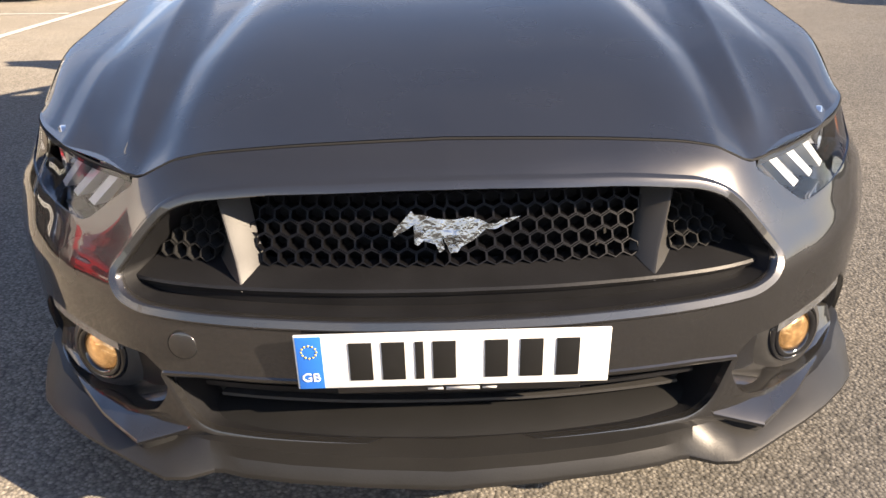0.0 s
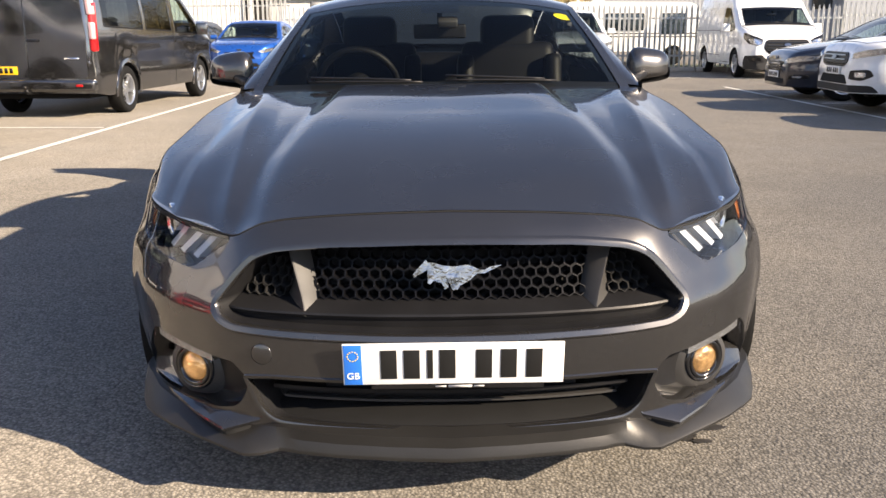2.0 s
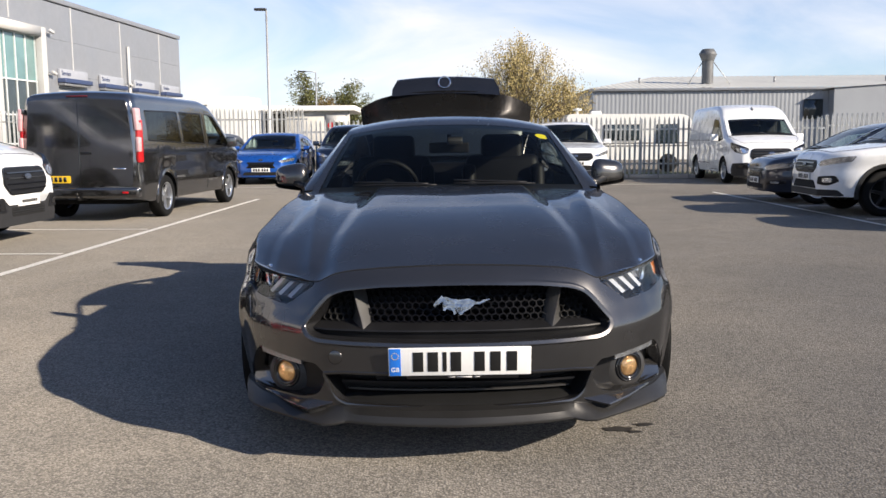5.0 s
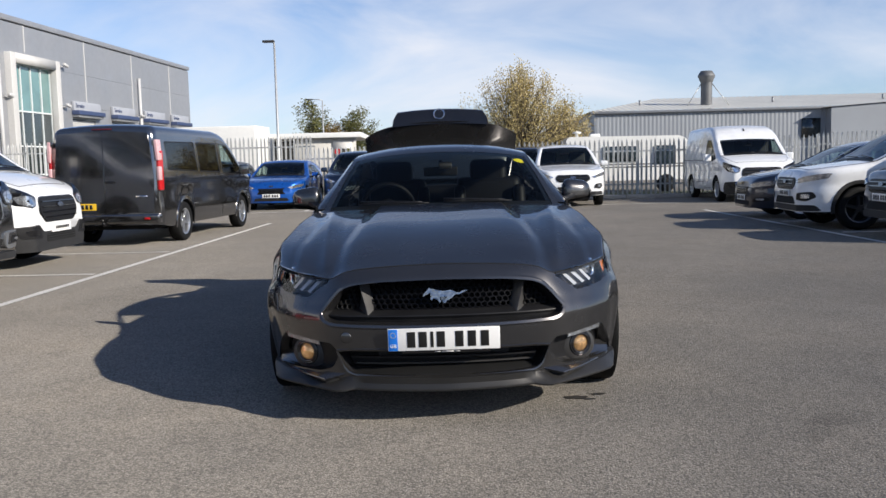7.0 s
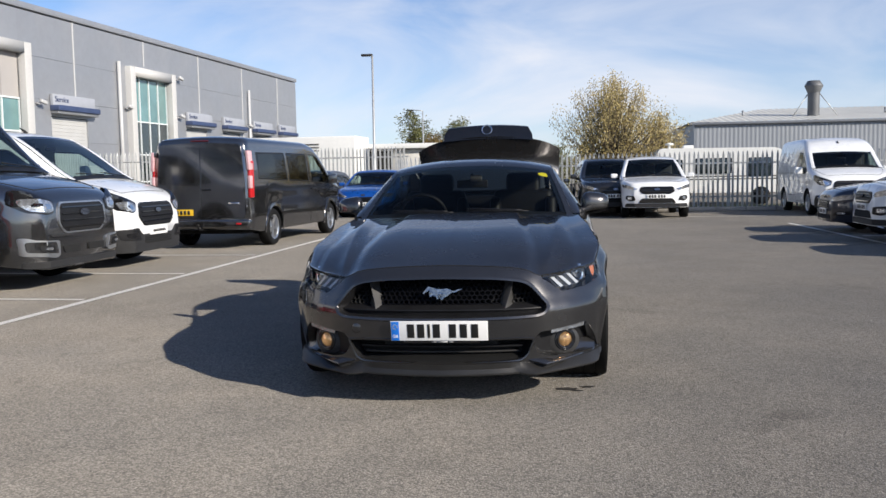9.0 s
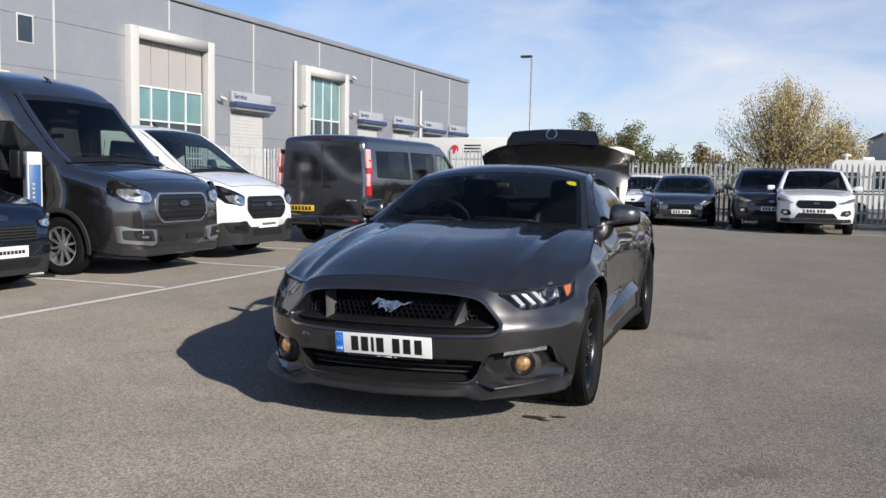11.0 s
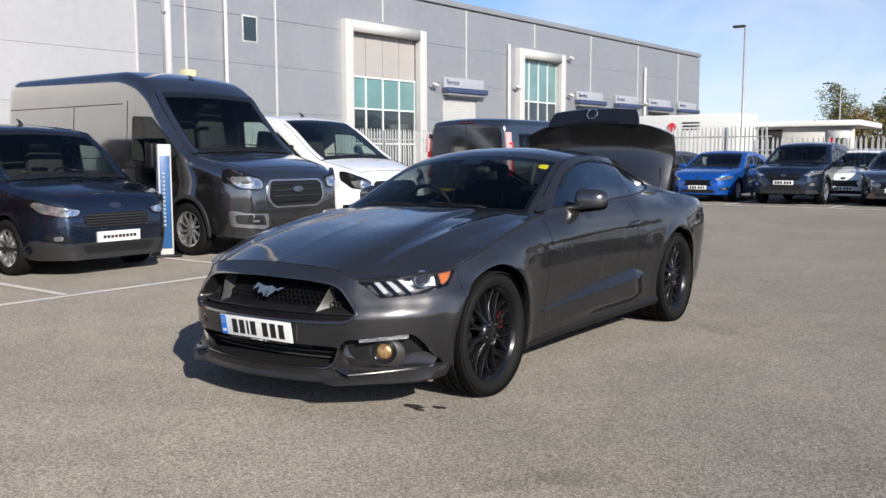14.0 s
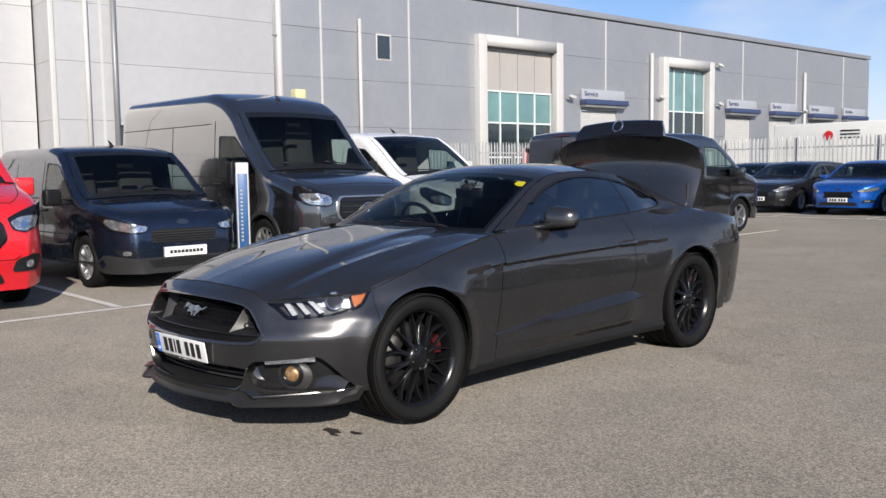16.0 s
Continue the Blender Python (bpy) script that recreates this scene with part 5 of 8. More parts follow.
class Shape:
    """Outer form of a vehicle: nose at y = 0 facing -y, tyres on z = 0."""

    def __init__(self, L, W, top, belt, fa, ra, r, sill=0.26, tumble=0.28, g0=0.70, cf=0.55, g1=0.86, cr=0.35, round_top=0.10, crown=0.03, bow=0.18, chin=0.0):
        self.L, self.half, self.top_pairs, self.belt = L, W / 2, top, belt
        self.fa, self.ra, self.r, self.sill = fa, ra, r, sill
        self.tumble, self.g0, self.cf, self.g1, self.cr, self.round_top, self.crown, self.bow = tumble, g0, cf, g1, cr, round_top, crown, bow
        self.chin, self.arch = chin, r + 0.055
        self._top = curve_fn(top)

    def top(self, y):
        return self._top(y)

    def width(self, y):
        f = 1 - (1 - self.g0) * max(0.0, 1 - y / self.cf) ** 2.4
        b = 1 - (1 - self.g1) * max(0.0, 1 - (self.L - y) / self.cr) ** 2.4
        return self.half * f * b

    def bottom(self, y):
        z = self.sill - self.chin * max(0.0, 1 - y / 0.5)  + 0.05 * max(0.0, 1 - (self.L - y) / 0.4)
        for c in (self.fa, self.ra):
            if abs(y - c) < self.arch:
                z = max(z, self.r + math.sqrt(self.arch**2 - (y - c) ** 2))
        return z

    def side(self, y, z):
        w = self.width(y)
        t = (z - self.belt)
        lean = self.tumble * max(0.0, t) + self.bow * max(0.0, t) ** 2
        low = 0.05 * max(0.0, (0.5 - z) / 0.3) ** 1.5
        waist = 0.018 * math.exp(-(((z - self.belt + 0.30) / 0.10) ** 2))
        return w - lean - low - waist

    def rad(self, y):
        return min(self.round_top, 0.45 * max(0.05, self.top(y) - self.bottom(y)))

    def section(self, y):
        zt, zb, rr = self.top(y), self.bottom(y), self.rad(y)
        pts = []
        for k in range(10):
            z = lerp(zb, zt - rr, k / 9)
            pts.append((self.side(y, z), z))
        x1, z1 = pts[-1]
        for k in range(1, 5):
            a = k / 4 * math.pi / 2
            pts.append((x1 - rr * (1 - math.cos(a)) * 1.0, z1 + rr * math.sin(a)))
        x2 = pts[-1][0]
        for k in range(1, 6):
            x = x2 * (1 - k / 5)
            pts.append((x, zt + self.crown * (1 - (x / max(x2, 1e-3)) ** 2)))
        return pts

    def over(self, y, a, lift=0.0):
        """On the bonnet, windscreen or roof: a across from -1 to 1."""
        sec = self.section(y)
        x2 = sec[12][0]
        x = a * x2
        pts = sec[10:]
        xs, zs = [p[0] for p in pts][::-1], [p[1] for p in pts][::-1]
        return Vector((x, y - lift * 0.6, interp(abs(x), xs, zs) + lift))

    def nose(self, x, z, lift=0.0):
        """On the front: the first y at which the body is there."""
        def there(y):
            return self.side(y, z) >= abs(x) - 1e-3 and self.top(y) + self.crown * 0.5 >= z

        lo, hi = 0.0, 0.0
        for k in range(160):
            hi = k * 0.012
            if there(hi):
                break
            lo = hi
        for _ in range(8):
            mid = (lo + hi) / 2
            lo, hi = (lo, mid) if there(mid) else (mid, hi)
        return Vector((x, hi - lift, z))

    def stations(self):
        ys = set(span(0, 0.3, 10) + span(0.3, self.L - 0.3, int(self.L * 9)) + span(self.L - 0.3, self.L, 6))
        ys |= {p[0] for p in self.top_pairs}
        for c in (self.fa, self.ra):
            for k in range(15):
                ys.add(c + self.arch * math.cos(math.pi * k / 14) * 0.9995)
        return sorted(y for y in ys if 0 <= y <= self.L)


def vehicle_body(s):
    bm = bmesh.new()
    rows = []
    for y in s.stations():
        half = s.section(y)
        row = [bm.verts.new((x, y, z)) for x, z in half]
        left = [bm.verts.new((-x, y, z)) for x, z in half[:-1]][::-1]
        rows.append(row + left)
    for a, b in zip(rows, rows[1:]):
        for k in range(len(a) - 1):
            bm.faces.new((a[k], a[k + 1], b[k + 1], b[k]))
    bm.faces.new(rows[0]), bm.faces.new(rows[-1][::-1])
    return bm


def cut_side(bm, poly):
    """Cuts a window, given in y and z, through both flanks."""
    n = len(poly)
    ymin, ymax = min(p[0] for p in poly), max(p[0] for p in poly)
    zmin, zmax = min(p[1] for p in poly), max(p[1] for p in poly)
    for i in range(n):
        (y1, z1), (y2, z2) = poly[i], poly[(i + 1) % n]
        L = math.hypot(y2 - y1, z2 - z1)
        if L < 1e-5:
            continue
        faces = []
        for f in bm.faces:
            zs = [v.co.z for v in f.verts]
            if max(zs) < zmin or min(zs) > zmax or len(zs) > 30:
                continue
            ys = [v.co.y for v in f.verts]
            if max(ys) < min(y1, y2) - 1e-3 or min(ys) > max(y1, y2) + 1e-3 or max(zs) < min(z1, z2) - 1e-3 or min(zs) > max(z1, z2) + 1e-3:
                continue
            if abs(f.normal.x) > 0.45:
                faces.append(f)
        geom = faces + list({e for f in faces for e in f.edges}) + list({v for f in faces for v in f.verts})
        if geom:
            bmesh.ops.bisect_plane(bm, geom=geom, dist=1e-5, plane_co=(0, y1, z1), plane_no=(0, (z2 - z1) / L, -(y2 - y1) / L))
            for f in bm.faces:
                f.normal_update()
    gone = []
    for f in bm.faces:
        c = f.calc_center_median()
        if ymin < c.y < ymax and zmin < c.z < zmax and abs(f.normal.x) > 0.45 and inside(poly, c.y, c.z):
            gone.append(f)
    bmesh.ops.delete(bm, geom=gone, context="FACES")


def true_normals(ob, s):
    """Shades the flanks by the form's own slope, so that the cuts leave no mark."""
    me, out = ob.data, []
    for p in me.vertices:
        x, y, z = p.co
        if s.bottom(y) + 0.02 < z < s.top(y) - s.rad(y) - 0.01 and abs(abs(x) - s.side(y, z)) < 0.004 and 0.25 < y < s.L - 0.12:
            e = 0.01
            n = Vector((1.0, -(s.side(y + e, z) - s.side(y - e, z)) / (2 * e), -(s.side(y, z + e) - s.side(y, z - e)) / (2 * e))).normalized()
            out.append((n.x if x > 0 else -n.x, n.y, n.z))
        else:
            out.append((0.0, 0.0, 0.0))
    me.normals_split_custom_set_from_vertices(out)


def cut_screen(bm, s, y0, y1):
    """Opens the windscreen between cowl and header."""
    gone = []
    for f in bm.faces:
        c = f.calc_center_median()
        if y0 < c.y < y1 and len(f.verts) < 8 and abs(c.x) < s.section(c.y)[12][0] * 0.985 and f.normal.z > 0.3:
            gone.append(f)
    bmesh.ops.delete(bm, geom=gone, context="FACES")


def cabin(v, s, y0, y1, bulkhead):
    """Dashboard, steering wheel, seats and lining behind the glass."""
    w = s.side(y1, s.belt)
    part("dashboard", sheet(lambda a, b: (a * (w - 0.06), lerp(y0 + 0.02, y0 + 0.62, b), s.belt - 0.02 + 0.03 * math.sin(math.pi * b) - 0.45 * max(0.0, b - 0.8)), span(-1, 1, 8), span(0, 1, 8)), TRIM, v)
    x0, seat_y = w * 0.46, y1 + 0.42
    top = s.top(seat_y + 0.2)
    c = Matrix.Translation((x0, y0 + 0.72, s.belt + 0.02)) @ pose(0, 0, 0, -32)
    wheel = part("steering_wheel", tube([c @ Vector((0.19 * math.cos(k * math.pi / 10), 0, 0.19 * math.sin(k * math.pi / 10))) for k in range(20)], 0.016, 6, closed=True), TRIM, v)
    part("wheel_boss", tube([c @ Vector((-0.17, 0, 0)), c @ Vector((0.17, 0, 0))], 0.03, 6), TRIM, wheel)
    for sd in (1, -1):
        seat = part("seat", box((0.48, 0.14, top - s.belt - 0.06 + 0.25), pose(sd * x0, seat_y + 0.10, (top + s.belt - 0.56) / 2, -10), 0.05, 2), SEATCLOTH, v)
        part("head_rest", box((0.26, 0.10, 0.17), pose(sd * x0, seat_y + 0.17, top - 0.26, -8), 0.035, 2), SEATCLOTH, seat)
    part("rear_view_mirror", box((0.22, 0.03, 0.06), pose(0, y1 - 0.06, s.top(y1) - 0.14), 0.012), TRIM, v)
    zf = s.sill + 0.2
    part("cabin_floor", box((w * 2 - 0.16, s.L - y0 - 0.5, 0.04), pose(0, (s.L + y0) / 2 - 0.1, zf), 0.01), TRIM, v)
    part("firewall", box((w * 2 - 0.2, 0.04, s.belt - zf - 0.08), pose(0, y0 + 0.06, (s.belt + zf) / 2 - 0.05), 0.01), TRIM, v)
    if bulkhead:
        yb = seat_y + 0.30
        part("bulkhead", box((w * 2 - 0.34, 0.04, s.top(yb) - zf - 0.12), pose(0, yb, (s.top(yb) + zf) / 2 - 0.04), 0.02), SEATCLOTH, v)
    else:
        part("rear_bench", box((w * 2 - 0.25, 0.16, 0.62), pose(0, seat_y + 1.05, s.belt - 0.14, -12), 0.05, 2), SEATCLOTH, v)
    for sd in (1, -1):
        part("door_lining", box((0.04, (seat_y - y0) + 0.5, s.belt - zf - 0.06), pose(sd * (w - 0.09), (seat_y + y0) / 2 + 0.2, (s.belt + zf) / 2 - 0.06), 0.01), TRIM, v)


def road_wheel(r, w, rim_mat, spokes=5, rim=None):
    """Plain alloy wheel, outer face along +x; returns tyre and rim meshes."""
    rim = rim or r * 0.66
    h = w / 2
    tyre = lathe([(rim, -h * 0.85), (lerp(rim, r, 0.5), -h), (r - 0.02, -h * 0.95), (r, -h * 0.7), (r, h * 0.7), (r - 0.02, h * 0.95), (lerp(rim, r, 0.5), h), (rim, h * 0.85)], 40)
    bm = lathe([(rim + 0.004, h * 0.9), (rim - 0.015, h * 0.8), (rim - 0.03, h * 0.2), (rim - 0.03, -h * 0.6)], 36)
    lathe([(0.06, h * 0.45), (0.055, h * 0.62), (0.0, h * 0.66)], 14, None, bm)
    for k in range(spokes):
        a0 = 2 * math.pi * k / spokes
        rows = []
        for t in (0.0, 0.5, 1.0):
            rr = lerp(0.04, rim - 0.008, t)
            hw = lerp(0.030, 0.024, t) * (1.0 if spokes < 8 else 0.62)
            o = h * lerp(0.60, 0.74, t)
            rows.append([bm.verts.new((o - dx, rr * math.cos(a0) - dv * math.sin(a0), rr * math.sin(a0) + dv * math.cos(a0))) for dx, dv in ((0.03, -hw), (0, -hw * 0.7), (0, hw * 0.7), (0.03, hw))])
        for a, b in zip(rows, rows[1:]):
            for q in range(3):
                bm.faces.new((a[q], a[q + 1], b[q + 1], b[q]))
    back = lathe([(rim - 0.03, -h * 0.1), (0.0, -h * 0.1)], 24)
    return tyre, bm, back


def vehicle(name, label, m, s, paint, screen, windows, front, group="parked vehicles", category="car", rim_mat=None, spokes=5, lines=(), mirror_at=None,
            mirror_mat=None, rear=None, cladding=None, glass=None, mirror_size=(0.20, 0.12, 0.20), bulkhead=True, rear_glass=None):
    """One parked vehicle. screen: cowl and header of the windscreen; front: list of (name, polygon in x and z, material, lift, mirrored)."""
    v = thing(name, m, label, category, group)
    y0, y1 = screen
    bm = vehicle_body(s)
    for f in bm.faces:
        f.normal_update()
    bmesh.ops.recalc_face_normals(bm, faces=bm.faces[:])
    for poly in windows:
        cut_side(bm, rounded(poly, 0.05, 3))
    cut_screen(bm, s, y0, y1)
    true_normals(part("body", bm, paint, v, angle=42), s)
    cabin(v, s, y0, y1, bulkhead)
    gl = glass or VGLASS
    part("windscreen", sheet(lambda y, a: s.over(y, a, 0.006), span(y0 - 0.02, y1 + 0.02, 12), span(-1.0, 1.0, 14)), gl, v).visible_shadow = False
    # dark edge band, cowl tray and wipers
    for sd in (1, -1):
        part("pillar", sheet(lambda y, a: s.over(y, sd * a, 0.012 if a > 0.9 else 0.004), span(y0 - 0.03, y1 + 0.05, 10), [0.895, 0.905, 0.95, 1.0]), paint, v)
        part("screen_band", sheet(lambda y, a: s.over(y, sd * a, 0.008), span(y0, y1, 8), [0.87, 0.90]), GLOSSBLACK, v)
    part("screen_band", sheet(lambda y, a: s.over(y, a, 0.008), [y1 - 0.05, y1 + 0.01], span(-0.95, 0.95, 12)), GLOSSBLACK, v)
    part("cowl_tray", sheet(lambda y, a: s.over(y, a, 0.010), [y0 - 0.05, y0, y0 + 0.05], span(-1.0, 1.0, 12)), BLACK, v)
    for a0, a1 in ((0.75, 0.08), (0.05, -0.70)):
        part("wiper", tube([s.over(y0 + 0.03 + 0.06 * t, lerp(a0, a1, t), 0.022) for t in span(0, 1, 5)], 0.009, 5), BLACK, v)
    for poly in windows:
        for sd in (1, -1):
            pp = rounded(poly, 0.05, 3)
            part("side_window", remap(patch(pp, 0.12, 0.0), lambda y, z, d: Vector((sd * (s.side(y, z) - 0.004), y, z))), gl if poly[0][0] < 2.3 else (rear_glass or gl), v).visible_shadow = False
            bm = bmesh.new()
            ring = inner_offset(pp, 0.0), inner_offset(pp, 0.022)
            loops = [[bm.verts.new((sd * (s.side(y, z) + o), y, z)) for y, z in r] for r, o in zip((ring[0], ring[0], ring[1]), (-0.003, 0.004, 0.001))]
            for p, q in zip(loops, loops[1:]):
                for k in range(len(pp)):
                    bm.faces.new((p[k], p[(k + 1) % len(pp)], q[(k + 1) % len(pp)], q[k]))
            part("window_seal", bm, BLACK, v)
    for nm, poly, mt, lift, twin in front:
        for sd in ((1, -1) if twin else (1,)):
            pp = poly if sd > 0 else flip(poly)
            bm = patch(pp, 0.05, 0.0)
            wall_in(bm, pp, [0.03 + lift], 0.0)
            part(nm, remap(bm, lambda x, z, d: s.nose(x, z, lift) + Vector((0, d, 0))), mt, v, angle=35)
    for poly in lines:
        for sd in (1, -1):
            bm = bmesh.new()
            rws = []
            for (ya, za), (yb, zb) in zip(poly, poly[1:]):
                n = max(2, int(math.hypot(yb - ya, zb - za) / 0.12))
                for k in range(n + 1):
                    y, z = lerp(ya, yb, k / n), lerp(za, zb, k / n)
                    dx, dz = (0.006, 0.0) if abs(yb - ya) < abs(zb - za) else (0.0, 0.006)
                    rws.append([bm.verts.new((sd * (s.side(y - dx, z - dz) + 0.003), y - dx, z - dz)), bm.verts.new((sd * (s.side(y + dx, z + dz) + 0.003), y + dx, z + dz))])
            for a, b in zip(rws, rws[1:]):
                bm.faces.new((a[0], a[1], b[1], b[0]))
            part("panel_gap", bm, VOID, v)
    # bonnet shut lines and door handles
    for sd in (1, -1):
        part("bonnet_gap", tube([s.over(y, sd * a, 0.001) for y, a in [(lerp(0.20, y0 - 0.06, t), lerp(0.80, 0.98, t**0.7)) for t in span(0, 1, 10)]], 0.0045, 5), VOID, v)
        yh = y1 + 0.42
        part("door_handle", box((0.03, 0.20, 0.035), pose(sd * (s.side(yh, s.belt - 0.10) + 0.012), yh, s.belt - 0.10), 0.011, 2), mirror_mat if mirror_mat in (WHITE, RED) else BLACK if category == "van" else paint, v)
    part("bonnet_gap", tube([s.over(0.20, a, 0.001) for a in span(-0.80, 0.80, 14)], 0.0045, 5), VOID, v)
    # wheels in dark arches
    tyre, rim, back = road_wheel(s.r, 0.215, None, spokes)
    first = None
    for sd in (1, -1):
        for c in (s.fa, s.ra):
            w = new("wheel")
            w.parent = v
            w.matrix_basis = pose(sd * (s.half - 0.125), c, s.r, 0, 0, 0 if sd > 0 else 180) @ pose(0, 0, 0, 11 * (c > 2) + 23 * sd)
            if first is None:
                first = [part("tyre", tyre, RUBBER, w, angle=50), part("rim", rim, rim_mat or ALLOY, w, angle=40), part("brake_plate", back, VOID, w)]
            else:
                for o in first:
                    q = new(o.name.split(".")[0], o.data)
                    q.parent = w
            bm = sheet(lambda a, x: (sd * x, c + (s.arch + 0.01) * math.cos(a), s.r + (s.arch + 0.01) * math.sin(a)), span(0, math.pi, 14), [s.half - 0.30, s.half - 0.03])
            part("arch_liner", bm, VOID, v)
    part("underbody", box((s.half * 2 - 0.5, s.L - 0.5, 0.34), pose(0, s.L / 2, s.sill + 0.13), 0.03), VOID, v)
    if mirror_at:
        my, mz = mirror_at
        for sd in (1, -1):
            sx = s.side(my, mz)
            mo = part("door_mirror", box(mirror_size, pose(sd * (sx + 0.06 + mirror_size[0] / 2), my, mz + 0.05, 0, 0, sd * -8), 0.035, 3), mirror_mat or paint, v)
            part("mirror_arm", box((0.12, 0.06, 0.05), pose(sd * (sx + 0.04), my + 0.01, mz - 0.02), 0.015), BLACK, mo)
    if cladding:
        for sd in (1, -1):
            for c in (s.fa, s.ra):
                bm = bmesh.new()
                rws = []
                for k in range(17):
                    a = math.pi * (-0.06 + 1.12 * k / 16)
                    rws.append([])
                    for rr, o in ((s.arch - 0.004, 0.004), (s.arch + 0.012, 0.016), (s.arch + 0.055, 0.013), (s.arch + 0.060, 0.0)):
                        y, z = c + rr * math.cos(a), s.r + rr * math.sin(a)
                        rws[-1].append(bm.verts.new((sd * (s.side(y, max(z, 0.3)) + o), y, z)))
                for a, b in zip(rws, rws[1:]):
                    for q in range(3):
                        bm.faces.new((a[q], a[q + 1], b[q + 1], b[q]))
                part("arch_trim", bm, cladding, v, angle=40)
    if category == "van":
        top = s.over(y1 + 0.32, 0.0)
        part("roof_aerial", tube([top + Vector((0, 0, -0.01)), top + Vector((0, 0.03, 0.03)), top + Vector((0, 0.10, 0.075))], [0.03, 0.02, 0.006], 6), BLACK, v)
    if rear:
        rear(v, s)
    return v


def rect(x0, z0, x1, z1):
    return [(x0, z0), (x1, z0), (x1, z1), (x0, z1)]


def plate_front(v, s, z, yellow=False):
    """Front plate with plain bars instead of characters."""
    y = s.nose(0, z).y - 0.022
    p = part("number_plate", box((0.52, 0.012, 0.111), pose(0, y, z), 0.002), PLATEWHITE, v)
    for cx in (-0.19, -0.12, -0.05, 0.05, 0.12, 0.19):
        part("plate_bar", box((0.045, 0.003, 0.07), pose(cx, y - 0.008, z)), INK, p)
    return p


OVAL = [(0.085 * math.cos(k * math.pi / 8), 0.035 * math.sin(k * math.pi / 8)) for k in range(16)]
BADGE = mat("dark_chrome_oval", (0.16, 0.17, 0.20), 0.2, 0.9, coat=0.8, var=0.2, scale=30)


def oval(z, k=1.0):
    return [(x * k, z + y * k) for x, y in OVAL]


def slats(x, z0, z1, n):
    """Louvre bars of a grille."""
    out = []
    for k in range(n):
        z = lerp(z0, z1, (k + 0.5) / n)
        out.append(("grille_bar", rect(-x, z - 0.008, x, z + 0.008), GLOSSBLACK, 0.026, False))
    return out


# colours
WHITE = car_paint("white_paint", (0.78, 0.79, 0.79), rough=0.3, flake=0.01)
DARKGREY = car_paint("dark_grey_paint", (0.20, 0.196, 0.194), metal=0.95, rough=0.15)
DARKGREY.node_tree.nodes["Principled BSDF"].inputs["Specular Tint"].default_value = (0.9, 0.9, 0.9, 1)
BLUEGREY = car_paint("blue_grey_paint", (0.032, 0.050, 0.090), metal=0.85, rough=0.32)
BRIGHTBLUE = car_paint("bright_blue_paint", (0.006, 0.095, 0.42), metal=0.5, rough=0.3)
RED = car_paint("red_paint", (0.62, 0.015, 0.022), rough=0.3, flake=0.02)
INKBLUE = car_paint("ink_blue_paint", (0.032, 0.048, 0.082), metal=0.85, rough=0.26)
NAVY = car_paint("navy_paint", (0.012, 0.016, 0.030), metal=0.3, rough=0.34)
BLACKPAINT = car_paint("black_paint", (0.008, 0.008, 0.009), rough=0.3, flake=0.02)

# forms
VAN = dict(W=1.98, chin=0.06, belt=1.12, fa=0.96, r=0.342, sill=0.30, tumble=0.085, bow=0.09, g0=0.74, cf=0.50, g1=0.93, cr=0.30, round_top=0.15, crown=0.03)
VAN_TOP = [(0, 0.62), (0.015, 0.80), (0.06, 0.94), (0.15, 1.03), (0.32, 1.12), (0.60, 1.205), (0.76, 1.25), (1.58, 1.80), (1.83, 1.925), (2.3, 1.985)]
van_short = Shape(4.97, top=VAN_TOP + [(4.6, 1.98), (4.9, 1.92), (4.97, 1.80)], ra=3.89, **VAN)
van_long = Shape(5.34, top=VAN_TOP + [(5.1, 1.985), (5.30, 1.95), (5.34, 1.89)], ra=4.26, **{**VAN, "W": 1.90, "g1": 0.965, "cr": 0.12, "tumble": 0.08})
van_high = Shape(4.97, top=VAN_TOP[:-3] + [(1.40, 1.68), (1.60, 1.86), (1.90, 2.02), (2.3, 2.10), (2.9, 2.12), (4.6, 2.10), (4.9, 2.04), (4.97, 1.90)], ra=3.89, **VAN)
van_big = Shape(5.53, 2.06, [(0, 0.76), (0.015, 0.94), (0.06, 1.05), (0.16, 1.13), (0.45, 1.23), (0.80, 1.31), (0.93, 1.345), (1.62, 1.98), (1.80, 2.20), (2.15, 2.43), (2.6, 2.53), (5.25, 2.54), (5.48, 2.48), (5.53, 2.35)],
                1.28, 1.02, 4.32, 0.355, chin=0.07, sill=0.32, tumble=0.035, bow=0.03, g0=0.74, cf=0.55, g1=0.95, cr=0.2, round_top=0.17)
van_small = Shape(4.16, 1.764, [(0, 0.62), (0.03, 0.74), (0.12, 0.85), (0.5, 0.965), (0.88, 1.045), (1.50, 1.50), (1.72, 1.64), (2.1, 1.70), (3.85, 1.70), (4.1, 1.62), (4.16, 1.45)],
                  1.00, 0.82, 3.31, 0.312, chin=0.06, sill=0.25, tumble=0.10, bow=0.10, g0=0.66, cf=0.6, round_top=0.13)
suv = Shape(4.53, 1.84, [(0, 0.70), (0.03, 0.84), (0.13, 0.955), (0.6, 1.03), (1.10, 1.095), (1.88, 1.53), (2.15, 1.63), (2.7, 1.675), (3.7, 1.63), (4.1, 1.52), (4.42, 1.12), (4.53, 0.85)],
            1.05, 0.90, 3.59, 0.348, sill=0.30, tumble=0.30, g0=0.66, cf=0.65, g1=0.78, cr=0.5, round_top=0.11)
